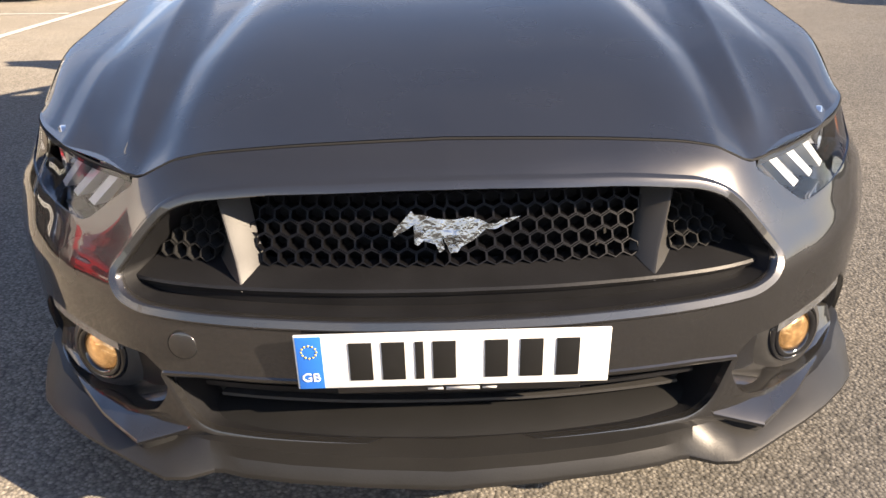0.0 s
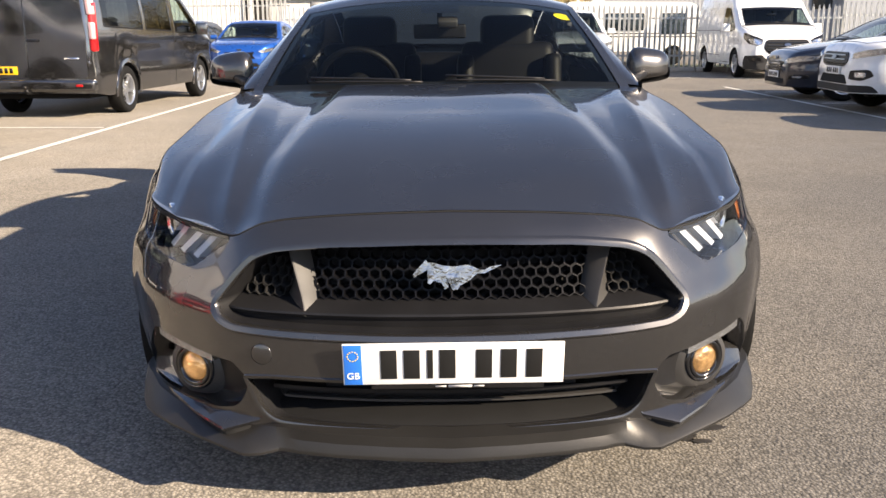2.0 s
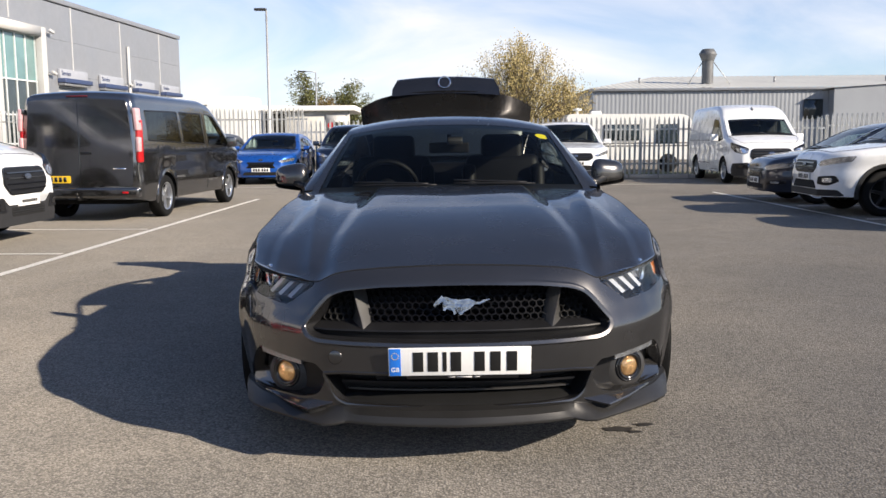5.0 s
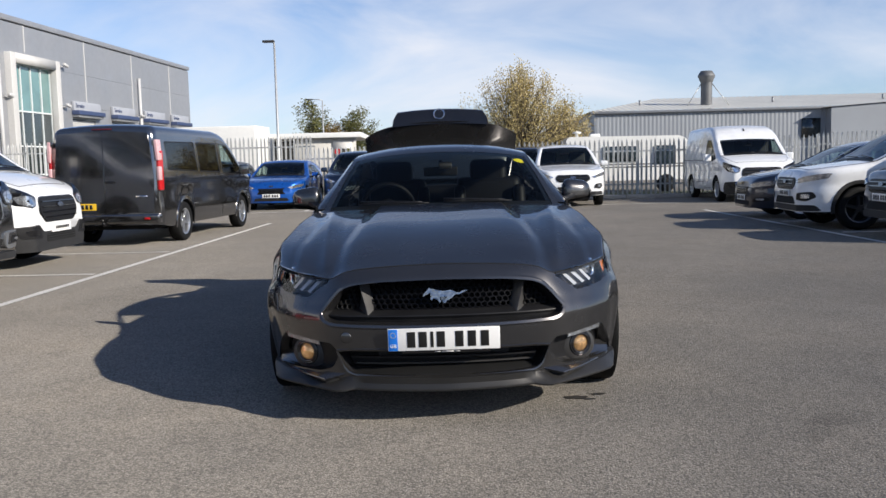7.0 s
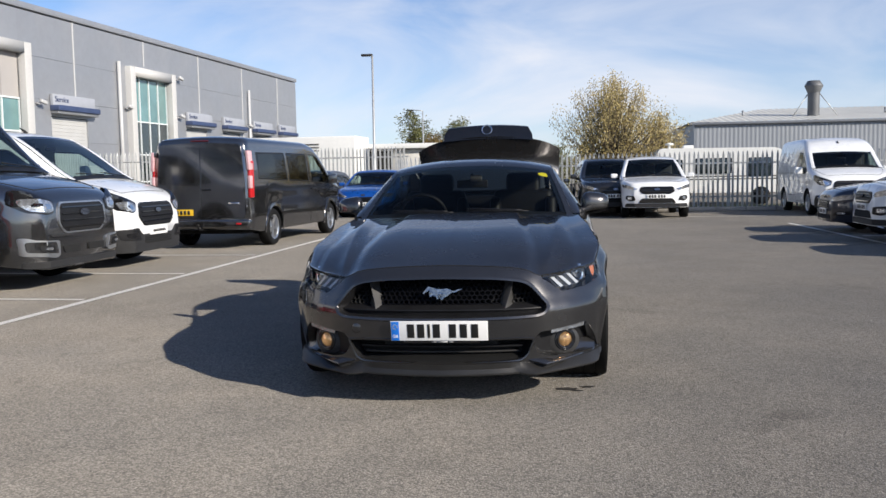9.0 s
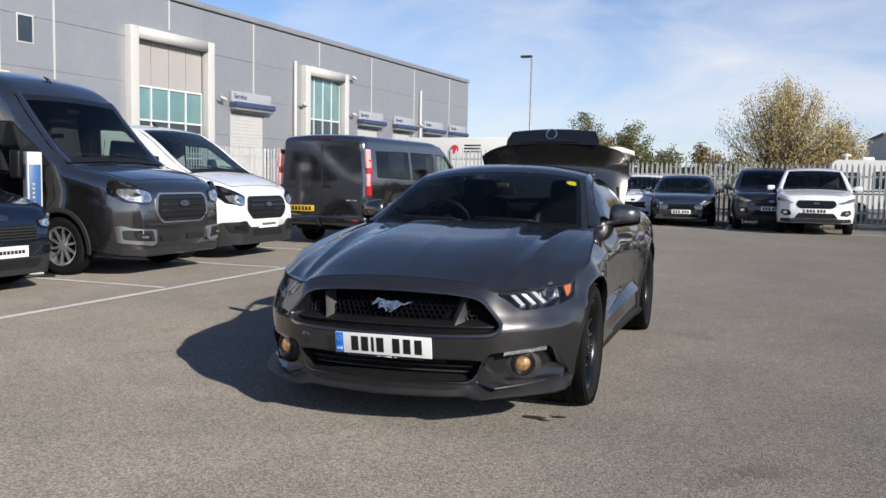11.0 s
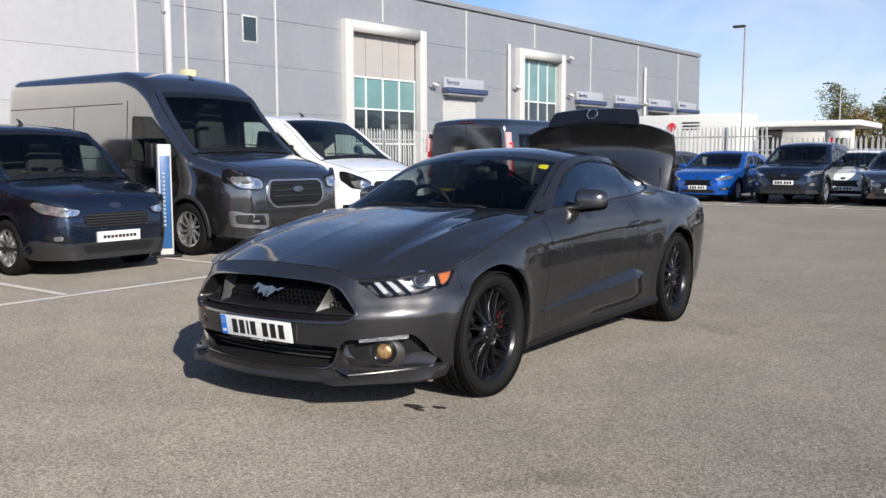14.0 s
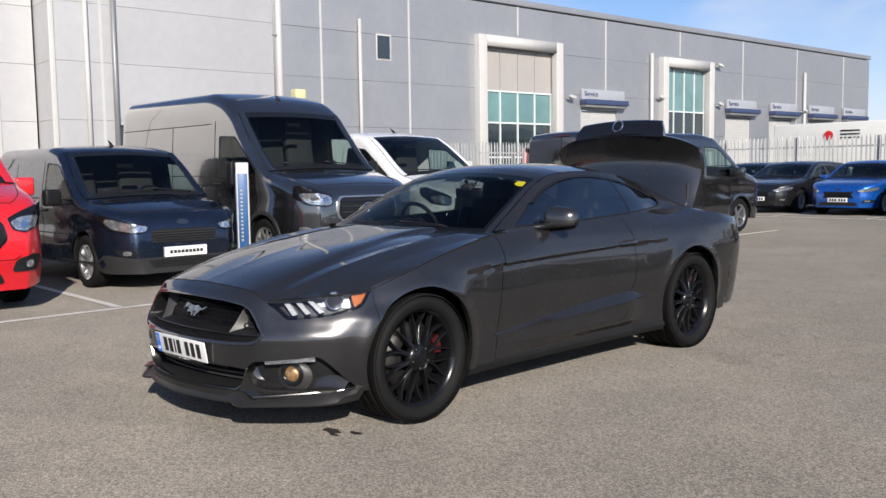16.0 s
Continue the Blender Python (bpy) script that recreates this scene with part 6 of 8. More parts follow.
hatch = Shape(4.38, 1.825, [(0, 0.58), (0.03, 0.70), (0.14, 0.80), (0.6, 0.895), (1.12, 0.965), (1.95, 1.34), (2.3, 1.435), (2.7, 1.455), (3.4, 1.39), (3.9, 1.25), (4.26, 0.98), (4.38, 0.75)],
              0.93, 0.88, 3.58, 0.328, sill=0.22, tumble=0.36, g0=0.62, cf=0.7, g1=0.78, cr=0.5, round_top=0.10)
estate = Shape(4.87, 1.85, [(0, 0.58), (0.03, 0.70), (0.14, 0.80), (0.65, 0.90), (1.25, 0.985), (2.1, 1.35), (2.5, 1.45), (3.0, 1.475), (4.1, 1.43), (4.5, 1.32), (4.8, 0.98), (4.87, 0.75)],
               0.95, 0.95, 3.80, 0.335, sill=0.22, tumble=0.36, g0=0.62, cf=0.75, g1=0.80, cr=0.5, round_top=0.10)

VAN_WIN = [[(0.98, 1.175), (1.08, 1.28), (1.72, 1.71), (2.18, 1.74), (2.20, 1.16), (1.75, 1.13), (1.35, 1.13)]]
VAN_ROW = [[(2.36, 1.17), (2.36, 1.74), (3.46, 1.74), (3.46, 1.20)], [(3.56, 1.20), (3.56, 1.74), (4.95, 1.72), (4.98, 1.24)]]
VAN_LINES = [[(1.05, 0.95), (1.06, 0.72), (1.40, 0.40)], [(2.29, 1.75), (2.29, 0.36)], [(3.52, 1.80), (3.52, 1.22), (3.50, 0.74)], [(1.42, 0.36), (2.28, 0.36)], [(2.31, 1.15), (4.85, 1.15)], [(2.31, 0.52), (3.45, 0.52)]]
SUV_WIN = [[(1.38, 1.09), (1.98, 1.475), (2.46, 1.535), (2.50, 1.07)], [(2.57, 1.07), (2.53, 1.535), (3.25, 1.49), (3.32, 1.10)], [(3.40, 1.12), (3.33, 1.475), (3.72, 1.40), (3.92, 1.22)]]
HATCH_WIN = [[(1.42, 0.96), (2.02, 1.27), (2.46, 1.325), (2.50, 0.945)], [(2.57, 0.945), (2.53, 1.325), (3.18, 1.27), (3.52, 1.06), (3.46, 0.985)]]
ESTATE_WIN = [[(1.58, 0.98), (2.2, 1.29), (2.68, 1.345), (2.72, 0.965)], [(2.79, 0.965), (2.75, 1.345), (3.45, 1.32), (3.55, 1.0)], [(3.62, 1.0), (3.53, 1.32), (4.2, 1.25), (4.4, 1.08)]]
CAR_LINES = [[(1.32, 0.92), (1.30, 0.50), (1.45, 0.30)], [(2.53, 0.95), (2.53, 0.32)], [(3.40, 0.98), (3.30, 0.72), (3.10, 0.50)]]


def van_front(trim, plate_mat=PLATEWHITE, grille_mat=BLACK, sporty=False):
    gr = [(-0.40, 0.605), (0.40, 0.605), (0.535, 0.73), (0.50, 0.885), (0.43, 0.925), (-0.43, 0.925), (-0.50, 0.885), (-0.535, 0.73)]
    out = [("grille_rim", rounded([(x * 1.04, 0.765 + (z - 0.765) * 1.07) for x, z in gr], 0.05, 3), GLOSSBLACK, 0.010, False), ("grille", rounded(gr, 0.05, 3), grille_mat, 0.016, False)]
    out += [(n, p, q, 0.034, t) for n, p, q, _, t in slats(0.47, 0.63, 0.90, 4)] + [
        ("lamp_mask", rounded([(0.565, 0.93), (0.60, 0.82), (0.70, 0.79), (0.88, 0.83), (0.965, 0.95), (0.965, 1.10), (0.86, 1.05), (0.68, 0.985)], 0.025, 3), GLOSSBLACK, 0.006, True),
        ("headlamp", rounded([(0.585, 0.895), (0.63, 0.82), (0.72, 0.805), (0.85, 0.845), (0.90, 0.94), (0.80, 0.955), (0.68, 0.94)], 0.025, 3), VLAMP, 0.014, True),
        ("lamp_lens", rounded([(0.66, 0.86), (0.70, 0.835), (0.76, 0.85), (0.77, 0.90), (0.71, 0.92)], 0.02, 3), CHROME, 0.020, True)]
    if sporty:
        return out + [
            ("bumper_crease", rounded([(-0.60, 0.535), (0.60, 0.535), (0.66, 0.575), (-0.66, 0.575)], 0.01, 2), trim, 0.020, False),
            ("fog_insert", rounded([(0.57, 0.41), (0.84, 0.42), (0.90, 0.56), (0.80, 0.58), (0.62, 0.53)], 0.04, 3), BLACK, 0.016, True),
            ("fog_lamp", rounded([(0.70, 0.45), (0.78, 0.45), (0.79, 0.52), (0.71, 0.52)], 0.03, 3), VLAMP, 0.026, True),
            ("intake", rounded([(-0.50, 0.31), (0.50, 0.31), (0.46, 0.42), (-0.46, 0.42)], 0.04, 3), BLACK, 0.016, False),
            ("show_plate", rect(-0.26, 0.445, 0.26, 0.555), plate_mat, 0.030, False), ("badge", oval(0.815), BADGE, 0.046, False)]
    return out + [
        ("bumper_lower", rounded([(-0.93, 0.225), (0.93, 0.225), (0.955, 0.40), (0.94, 0.55), (0.60, 0.575), (0.48, 0.475), (-0.48, 0.475), (-0.60, 0.575), (-0.94, 0.55), (-0.955, 0.40)], 0.03, 2), trim, 0.012, False),
        ("fog_surround", rounded([(0.53, 0.40), (0.86, 0.40), (0.915, 0.54), (0.61, 0.555)], 0.03, 3), BLACK, 0.020, True),
        ("fog_lamp", rounded([(0.60, 0.43), (0.80, 0.435), (0.83, 0.50), (0.64, 0.515)], 0.03, 3), GLOSSBLACK, 0.026, True),
        ("intake", rounded(rect(-0.42, 0.335, 0.42, 0.445), 0.03, 2), VOID, 0.016, False)] + [
        ("intake_bar", rect(-0.40, z, 0.40, z + 0.010), BLACK, 0.020, False) for z in (0.36, 0.39, 0.42)] + [
        ("show_plate", rect(-0.27, 0.455, 0.27, 0.570), plate_mat, 0.030, False), ("badge", oval(0.815), BADGE, 0.046, False)]


def board_bars(v, s, z, n=8):
    """Unreadable writing on a front board."""
    for k in range(n):
        part("board_bar", box((0.034, 0.004, 0.036), pose((k - (n - 1) / 2) * 0.05, s.nose(0, z).y - 0.035, z)), SATIN, v)


def facing(x, y, heading):
    """Pose with the nose's middle at (x, y); heading 0 looks along -y, 90 along +x."""
    return pose(x, y, 0, 0, 0, heading)


# row beside the white line, noses to the aisle
white_van = vehicle("panel_van", "white panel van with a dark lower bumper", facing(-5.42, 7.88, 90), van_short, WHITE, (0.82, 1.72), VAN_WIN, van_front(GREYPLASTIC), category="van", lines=VAN_LINES,
        mirror_at=(1.28, 1.17), mirror_mat=BLACK, cladding=GREYPLASTIC)
board_bars(white_van, van_short, 0.512)
_bg = [(-0.40, 0.645), (0.40, 0.645), (0.525, 0.76), (0.50, 0.955), (0.45, 1.015), (-0.45, 1.015), (-0.50, 0.955), (-0.525, 0.76)]
big_front = [("grille_frame", rounded(_bg, 0.06, 4), ALLOY, 0.014, False),
             ("grille", rounded([(x * 0.945, 0.83 + (z - 0.83) * 0.90) for x, z in _bg], 0.05, 4), BLACK, 0.020, False)] + [
    (n, p, q, 0.036, t) for n, p, q, _, t in slats(0.45, 0.68, 0.99, 4)] + [
    ("intake_mesh", rect(-0.34, 0.672, 0.34, 0.70), VOID, 0.038, False),
    ("lamp_mask", rounded([(0.57, 1.03), (0.58, 0.90), (0.68, 0.875), (0.90, 0.90), (0.985, 0.99), (0.985, 1.165), (0.86, 1.135), (0.70, 1.075)], 0.03, 3), GLOSSBLACK, 0.007, True),
    ("headlamp", rounded([(0.59, 1.01), (0.60, 0.915), (0.69, 0.895), (0.88, 0.92), (0.945, 1.0), (0.95, 1.06), (0.80, 1.06), (0.66, 1.035)], 0.03, 3), VLAMP, 0.014, True),
    ("lamp_lens", rounded([(0.64, 0.945), (0.74, 0.935), (0.75, 1.0), (0.65, 1.005)], 0.03, 3), CHROME, 0.020, True),
    ("lamp_lens", rounded([(0.77, 0.945), (0.86, 0.95), (0.87, 1.01), (0.78, 1.01)], 0.03, 3), CHROME, 0.020, True),
    ("bumper_crease", rounded([(-0.66, 0.615), (0.66, 0.615), (0.70, 0.645), (-0.70, 0.645)], 0.01, 2), DARKGREY, 0.016, False),
    ("fog_surround", rounded([(0.52, 0.40), (0.60, 0.375), (0.95, 0.42), (0.965, 0.62), (0.91, 0.62), (0.86, 0.59), (0.52, 0.57)], 0.03, 3), ALLOY, 0.016, True),
    ("fog_insert", rounded([(0.555, 0.425), (0.92, 0.455), (0.93, 0.575), (0.60, 0.56)], 0.03, 3), DARKGREY, 0.022, True),
    ("fog_lamp", rounded([(0.62, 0.445), (0.82, 0.455), (0.84, 0.53), (0.66, 0.53)], 0.03, 3), BLACK, 0.028, True),
    ("fog_lens", rounded(rect(0.69, 0.475, 0.79, 0.505), 0.012, 2), VLAMP, 0.036, True),
    ("intake", rounded([(-0.42, 0.42), (-0.10, 0.42), (-0.10, 0.50), (-0.46, 0.50)], 0.02, 2), VOID, 0.018, True),
    ("lower_lip", rounded([(-0.92, 0.27), (0.92, 0.27), (0.93, 0.345), (-0.93, 0.345)], 0.02, 2), GREYPLASTIC, 0.016, False), ("badge", oval(0.885, 1.15), BADGE, 0.048, False)]
vehicle("high_roof_van", "dark grey high-roofed panel van", facing(-5.18, 5.43, 90), van_big, DARKGREY, (1.0, 1.78),
        [[(1.12, 1.33), (1.30, 1.52), (1.72, 1.86), (2.16, 1.88), (2.16, 1.26), (1.6, 1.22)]], big_front, category="van", spokes=10,
        lines=[[(2.28, 2.10), (2.28, 0.42)], [(1.08, 1.2), (1.1, 0.9), (1.48, 0.48)], [(3.6, 2.05), (3.6, 0.5)], [(2.4, 1.30), (5.3, 1.30)], [(2.4, 2.06), (5.4, 2.06)], [(2.4, 0.62), (4.3, 0.62)]],
        mirror_at=(1.42, 1.28), mirror_mat=BLACK, cladding=GREYPLASTIC, mirror_size=(0.22, 0.14, 0.34))
small_front = [("grille", rounded([(-0.42, 0.635), (-0.34, 0.53), (0.34, 0.53), (0.42, 0.635), (0.36, 0.70), (-0.36, 0.70)], 0.04, 3), BLACK, 0.010, False)] + [
    ("grille_bar", rect(-0.40, z - 0.006, 0.40, z + 0.006), GREYPLASTIC, 0.026, False) for z in (0.555, 0.585, 0.615, 0.645, 0.675)] + [
    ("lamp_mask", rounded([(0.43, 0.745), (0.46, 0.675), (0.62, 0.655), (0.80, 0.70), (0.865, 0.80), (0.86, 0.875), (0.70, 0.80)], 0.025, 3), GLOSSBLACK, 0.007, True),
    ("headlamp", rounded([(0.445, 0.735), (0.475, 0.685), (0.62, 0.668), (0.78, 0.71), (0.835, 0.79), (0.82, 0.835), (0.66, 0.775)], 0.025, 3), VLAMP, 0.013, True),
    ("lamp_lens", rounded([(0.52, 0.735), (0.53, 0.69), (0.60, 0.685), (0.61, 0.74)], 0.02, 3), CHROME, 0.019, True),
    ("lower_band", rounded([(-0.82, 0.195), (0.82, 0.195), (0.86, 0.30), (0.84, 0.42), (0.60, 0.37), (0.48, 0.375), (-0.48, 0.375), (-0.60, 0.37), (-0.84, 0.42), (-0.86, 0.30)], 0.03, 2), GREYPLASTIC, 0.014, False),
    ("intake", rounded([(-0.40, 0.255), (0.40, 0.255), (0.47, 0.355), (-0.47, 0.355)], 0.03, 2), VOID, 0.020, False)] + [
    ("intake_bar", rect(-0.41, z, 0.41, z + 0.010), BLACK, 0.024, False) for z in (0.28, 0.305, 0.33)] + [
    ("fog_insert", rounded([(0.57, 0.395), (0.73, 0.40), (0.78, 0.475), (0.62, 0.475)], 0.03, 3), BLACK, 0.012, True),
    ("fog_lamp", rounded(rect(0.64, 0.41, 0.71, 0.46), 0.022, 3), VLAMP, 0.022, True),
    ("show_plate", rect(-0.265, 0.375, 0.265, 0.490), PLATEWHITE, 0.034, False), ("badge", oval(0.775, 0.9), BADGE, 0.010, False)]
courier = vehicle("compact_van", "dark blue compact van with a white front board", facing(-5.38, 2.82, 90), van_small, INKBLUE, (0.93, 1.62),
                  [[(1.06, 1.04), (1.25, 1.20), (1.62, 1.47), (2.02, 1.50), (2.02, 1.02)]], small_front, category="van",
                  lines=[[(2.10, 1.52), (2.10, 0.32)], [(1.02, 0.95), (1.0, 0.6), (1.2, 0.32)], [(2.2, 1.05), (3.95, 1.05)], [(3.1, 1.5), (3.1, 0.6)], [(1.2, 0.62), (2.9, 0.62)]],
                  mirror_at=(1.30, 1.02), mirror_mat=BLACK, spokes=10)
for k in range(9):
    part("board_bar", box((0.036, 0.004, 0.035), pose(-0.19 + 0.048 * k, van_small.nose(0, 0.432).y - 0.038, 0.432)), INK, courier)
vehicle("panel_van", "bright red panel van", facing(-4.72, 0.10, 90), van_short, RED, (0.82, 1.72), VAN_WIN, van_front(RED, PLATEWHITE, BLACK, True), category="van", lines=VAN_LINES, mirror_at=(1.28, 1.17), mirror_mat=RED)


def van_tail(v, s):
    """Twin rear doors, tall lamps at the corners, plate, bumper and tow bar."""
    L = s.L

    def back(x, z, lift=0.0):
        return Vector((x, L + lift, z))

    def panel(nm, poly, mt, lift, r=0.02):
        bm = patch(rounded(poly, r, 3), 0.2, 0.0)
        rp = rounded(poly, r, 3)
        wall_in(bm, rp, [0.03], 0.0)
        return part(nm, remap(bm, lambda x, z, d: back(x, z, lift - d)), mt, v, angle=35)

    for sd in (1, -1):
        f = (lambda p: p) if sd > 0 else flip
        d = panel("rear_door", f([(0.008, 0.56), (0.82, 0.56), (0.84, 1.1), (0.77, 1.86), (0.008, 1.90)]), DARKGREY, 0.014, 0.05)
        part("tail_lamp", box((0.07, 0.15, 0.66), pose(sd * 0.915, L - 0.07, 1.24, 0, 0, sd * 6), 0.03, 3), REDLENS, v, "tall red tail lamp")
        part("lamp_window", box((0.066, 0.10, 0.23), pose(sd * 0.921, L - 0.03, 1.19, 0, 0, sd * 6), 0.02, 2), PALELENS, v)
        part("lamp_window", box((0.06, 0.14, 0.34), pose(sd * 0.912, L - 0.03, 1.57, 0, sd * -4, sd * 6), 0.015, 2), PALELENS, v)
        part("bumper_reflector", box((0.10, 0.02, 0.035), pose(sd * 0.72, L + 0.075, 0.46), 0.008), REDLENS, v)
        part("door_hinge", box((0.03, 0.03, 0.08), pose(sd * 0.86, L + 0.02, 1.70), 0.008), DARKGREY, v)
        part("door_hinge", box((0.03, 0.03, 0.08), pose(sd * 0.86, L + 0.02, 0.75), 0.008), DARKGREY, v)
    p = part("number_plate", box((0.52, 0.014, 0.111), pose(0.42, L + 0.026, 0.66), 0.002), PLATEYELLOW, v, "yellow rear plate")
    for k in range(6):
        part("plate_bar", box((0.045, 0.003, 0.07), pose(0.24 + 0.072 * k, L + 0.035, 0.66)), INK, p)
    part("rear_bumper", box((1.86, 0.16, 0.16), pose(0, L + 0.0, 0.455), 0.04, 3), DARKGREY, v)
    part("door_handle", box((0.16, 0.03, 0.035), pose(-0.10, L + 0.03, 1.06), 0.01), GLOSSBLACK, v)
    part("brake_light", box((0.34, 0.03, 0.022), pose(0, L + 0.004, 1.925), 0.008), mat("dark_red_lens", (0.10, 0.008, 0.010), 0.15, coat=0.6, var=0.2, scale=40), v)
    t = part("tow_bar", tube([(0, L - 0.2, 0.36), (0, L + 0.10, 0.36), (0, L + 0.16, 0.40)], 0.025), BLACK, v)
    part("tow_ball", lathe([(0.0, -0.025), (0.018, -0.018), (0.025, 0.0), (0.018, 0.018), (0.0, 0.025)], 12, pose(0, L + 0.17, 0.44, 0, 90)), IRON, t)
    part("script_bars", box((0.20, 0.006, 0.03), pose(-0.62, L + 0.022, 0.82)), CHROME, v)


vehicle("crew_van", "dark grey crew van with side windows, rear doors shut", facing(-5.63, 15.05, 0.6) , van_long, DARKGREY, (0.82, 1.72), VAN_WIN + VAN_ROW, [], category="van", lines=VAN_LINES[:2],
        mirror_at=(1.28, 1.17), rear=van_tail, bulkhead=False, rear_glass=PRIVACY, cladding=DARKGREY).matrix_world = facing(-5.52, 15.73, 177.0)
vehicle("high_roof_van", "white raised-roof van beside the fence", facing(8.10, 20.0, -1), van_high, WHITE, (0.82, 1.40), VAN_WIN, van_front(GREYPLASTIC, WHITE), category="van", lines=VAN_LINES, mirror_at=(1.28, 1.17), mirror_mat=WHITE)


def suv_front(s, grille_mat=BLACK, trim=GREYPLASTIC):
    return [("grille", rounded([(-0.36, 0.66), (0.36, 0.66), (0.47, 0.74), (0.42, 0.86), (-0.42, 0.86), (-0.47, 0.74)], 0.05, 3), grille_mat, 0.010, False)] + slats(0.38, 0.67, 0.85, 3) + [
        ("headlamp", rounded([(0.50, 0.80), (0.62, 0.77), (0.88, 0.84), (0.90, 0.93), (0.72, 0.885)], 0.02, 3), VLAMP, 0.010, True),
        ("intake", rounded([(-0.50, 0.42), (0.50, 0.42), (0.40, 0.545), (-0.40, 0.545)], 0.03, 2), VOID, 0.010, False),
        ("lower_band", rounded([(-0.84, 0.31), (0.84, 0.31), (0.80, 0.41), (-0.80, 0.41)], 0.03, 2), trim, 0.012, False),
        ("fog_insert", rounded([(0.56, 0.50), (0.72, 0.47), (0.82, 0.54), (0.78, 0.63), (0.60, 0.61)], 0.03, 3), BLACK, 0.012, True),
        ("fog_lamp", rounded(rect(0.66, 0.52, 0.76, 0.59), 0.02, 3), VLAMP, 0.022, True), ("badge", oval(0.79, 0.9), BADGE, 0.036, False)]


def hatch_front(s):
    return [("grille", rounded([(-0.34, 0.56), (-0.42, 0.47), (0.42, 0.47), (0.34, 0.56), (0.40, 0.64), (-0.40, 0.64)], 0.03, 3), BLACK, 0.010, False)] + slats(0.34, 0.48, 0.63, 3) + [
        ("headlamp", rounded([(0.48, 0.66), (0.60, 0.615), (0.86, 0.67), (0.88, 0.745), (0.70, 0.73)], 0.02, 3), VLAMP, 0.010, True),
        ("intake", rounded([(-0.52, 0.27), (0.52, 0.27), (0.46, 0.36), (-0.46, 0.36)], 0.03, 2), VOID, 0.010, False),
        ("fog_insert", rounded([(0.58, 0.34), (0.82, 0.36), (0.82, 0.43), (0.64, 0.42)], 0.03, 2), BLACK, 0.012, True),
        ("fog_lamp", rounded(rect(0.66, 0.37, 0.76, 0.41), 0.015, 2), VLAMP, 0.022, True), ("badge", oval(0.70, 0.8), BADGE, 0.010, False)]


DARKALLOY = mat("dark_alloy", (0.10, 0.10, 0.105), 0.32, 0.8, var=0.1, scale=12)


def suv_car(name, label, x, y, h, paint, pz=0.60, rims=None):
    v = vehicle(name, label, facing(x, y, h), suv, paint, (1.16, 1.98), SUV_WIN, suv_front(suv), category="car", lines=CAR_LINES, mirror_at=(1.48, 1.10), mirror_size=(0.19, 0.10, 0.13), bulkhead=False, rear_glass=PRIVACY, cladding=GREYPLASTIC, rim_mat=rims)
    plate_front(v, suv, pz)
    return v


def low_car(name, label, x, y, h, paint, form=None, win=None, screen=(1.18, 2.0)):
    form = form or hatch
    v = vehicle(name, label, facing(x, y, h), form, paint, screen, win or HATCH_WIN, hatch_front(form), category="car", lines=CAR_LINES, mirror_at=(1.55, 0.97), mirror_size=(0.18, 0.10, 0.12), spokes=10, bulkhead=False)
    plate_front(v, form, 0.42)
    return v


# row at the back
low_car("hatchback", "bright blue metallic hatchback facing the aisle", -5.55, 21.7, 0, BRIGHTBLUE)
suv_car("family_suv", "blue-grey family car with a high body", -3.10, 21.4, 0, BLUEGREY)
low_car("hatchback", "dark grey hatchback near the fence", -0.42, 21.7, 2, DARKGREY)
suv_car("family_suv", "white high-bodied car apart from the row", 2.98, 19.6, 0, WHITE)
low_car("estate_car", "black estate car with polished lamps", -7.95, 21.9, 0, BLACKPAINT, estate, ESTATE_WIN, (1.32, 2.18))
low_car("hatchback", "white hatchback parked behind the others", -1.95, 23.0, 0, WHITE)
suv_car("family_suv", "black high-bodied car behind a white one", 1.95, 20.6, 4, BLACKPAINT)
low_car("estate_car", "dark estate car parked against the far fence", -10.2, 23.6, 0, NAVY, estate, ESTATE_WIN, (1.32, 2.18))
# row on the sunny side, noses to the aisle
suv_car("family_suv", "white high-bodied car nose to the aisle", 5.62, 11.35, -92, WHITE, 0.60, DARKALLOY)
low_car("hatchback", "dark navy small hatchback nose to the aisle", 5.72, 14.05, -92, NAVY)
suv_car("family_suv", "dark navy high-bodied car nose to the aisle", 6.05, 8.75, -92, NAVY)


# ---- workshop building ----
CLAD = mat("grey_cladding", (0.380, 0.390, 0.410), 0.50, 0.60, var=0.035, scale=0.4, fine=0.03, fine_scale=3, rough_var=0.08, random=0.025)
# own tone of the set-back bay; on main-wall panels it imitates sun sheen
CLADPALE_SHEEN = mat("pale_cladding", (0.485, 0.485, 0.49), 0.52, 0.45, var=0.035, scale=0.4, fine=0.03, fine_scale=3, random=0.02)
WHITEFRAME = mat("white_frame", (0.50, 0.495, 0.48), 0.5, var=0.04, scale=0.8, fine=0.04, fine_scale=14)
PIPE = mat("white_downpipe", (0.48, 0.48, 0.475), 0.45, var=0.05, scale=1.2)
INFILL = mat("pale_infill", (0.36, 0.34, 0.325), 0.55, var=0.04, scale=0.6)
TEAL = mat("teal_glazing", (0.12, 0.23, 0.23), 0.06, coat=1.0, var=0.25, scale=0.5)
SMOKE = mat("dark_glazing", (0.02, 0.03, 0.035), 0.06, coat=1.0, var=0.4, scale=1.2)
MULLION = mat("pale_mullion", (0.62, 0.66, 0.66), 0.4, var=0.04, scale=2)
SIGNGREY = mat("pale_grey_sign", (0.34, 0.355, 0.39), 0.4, var=0.06, scale=2)
NAVYBAND = mat("navy_canopy", (0.040, 0.060, 0.130), 0.45, var=0.1, scale=2)
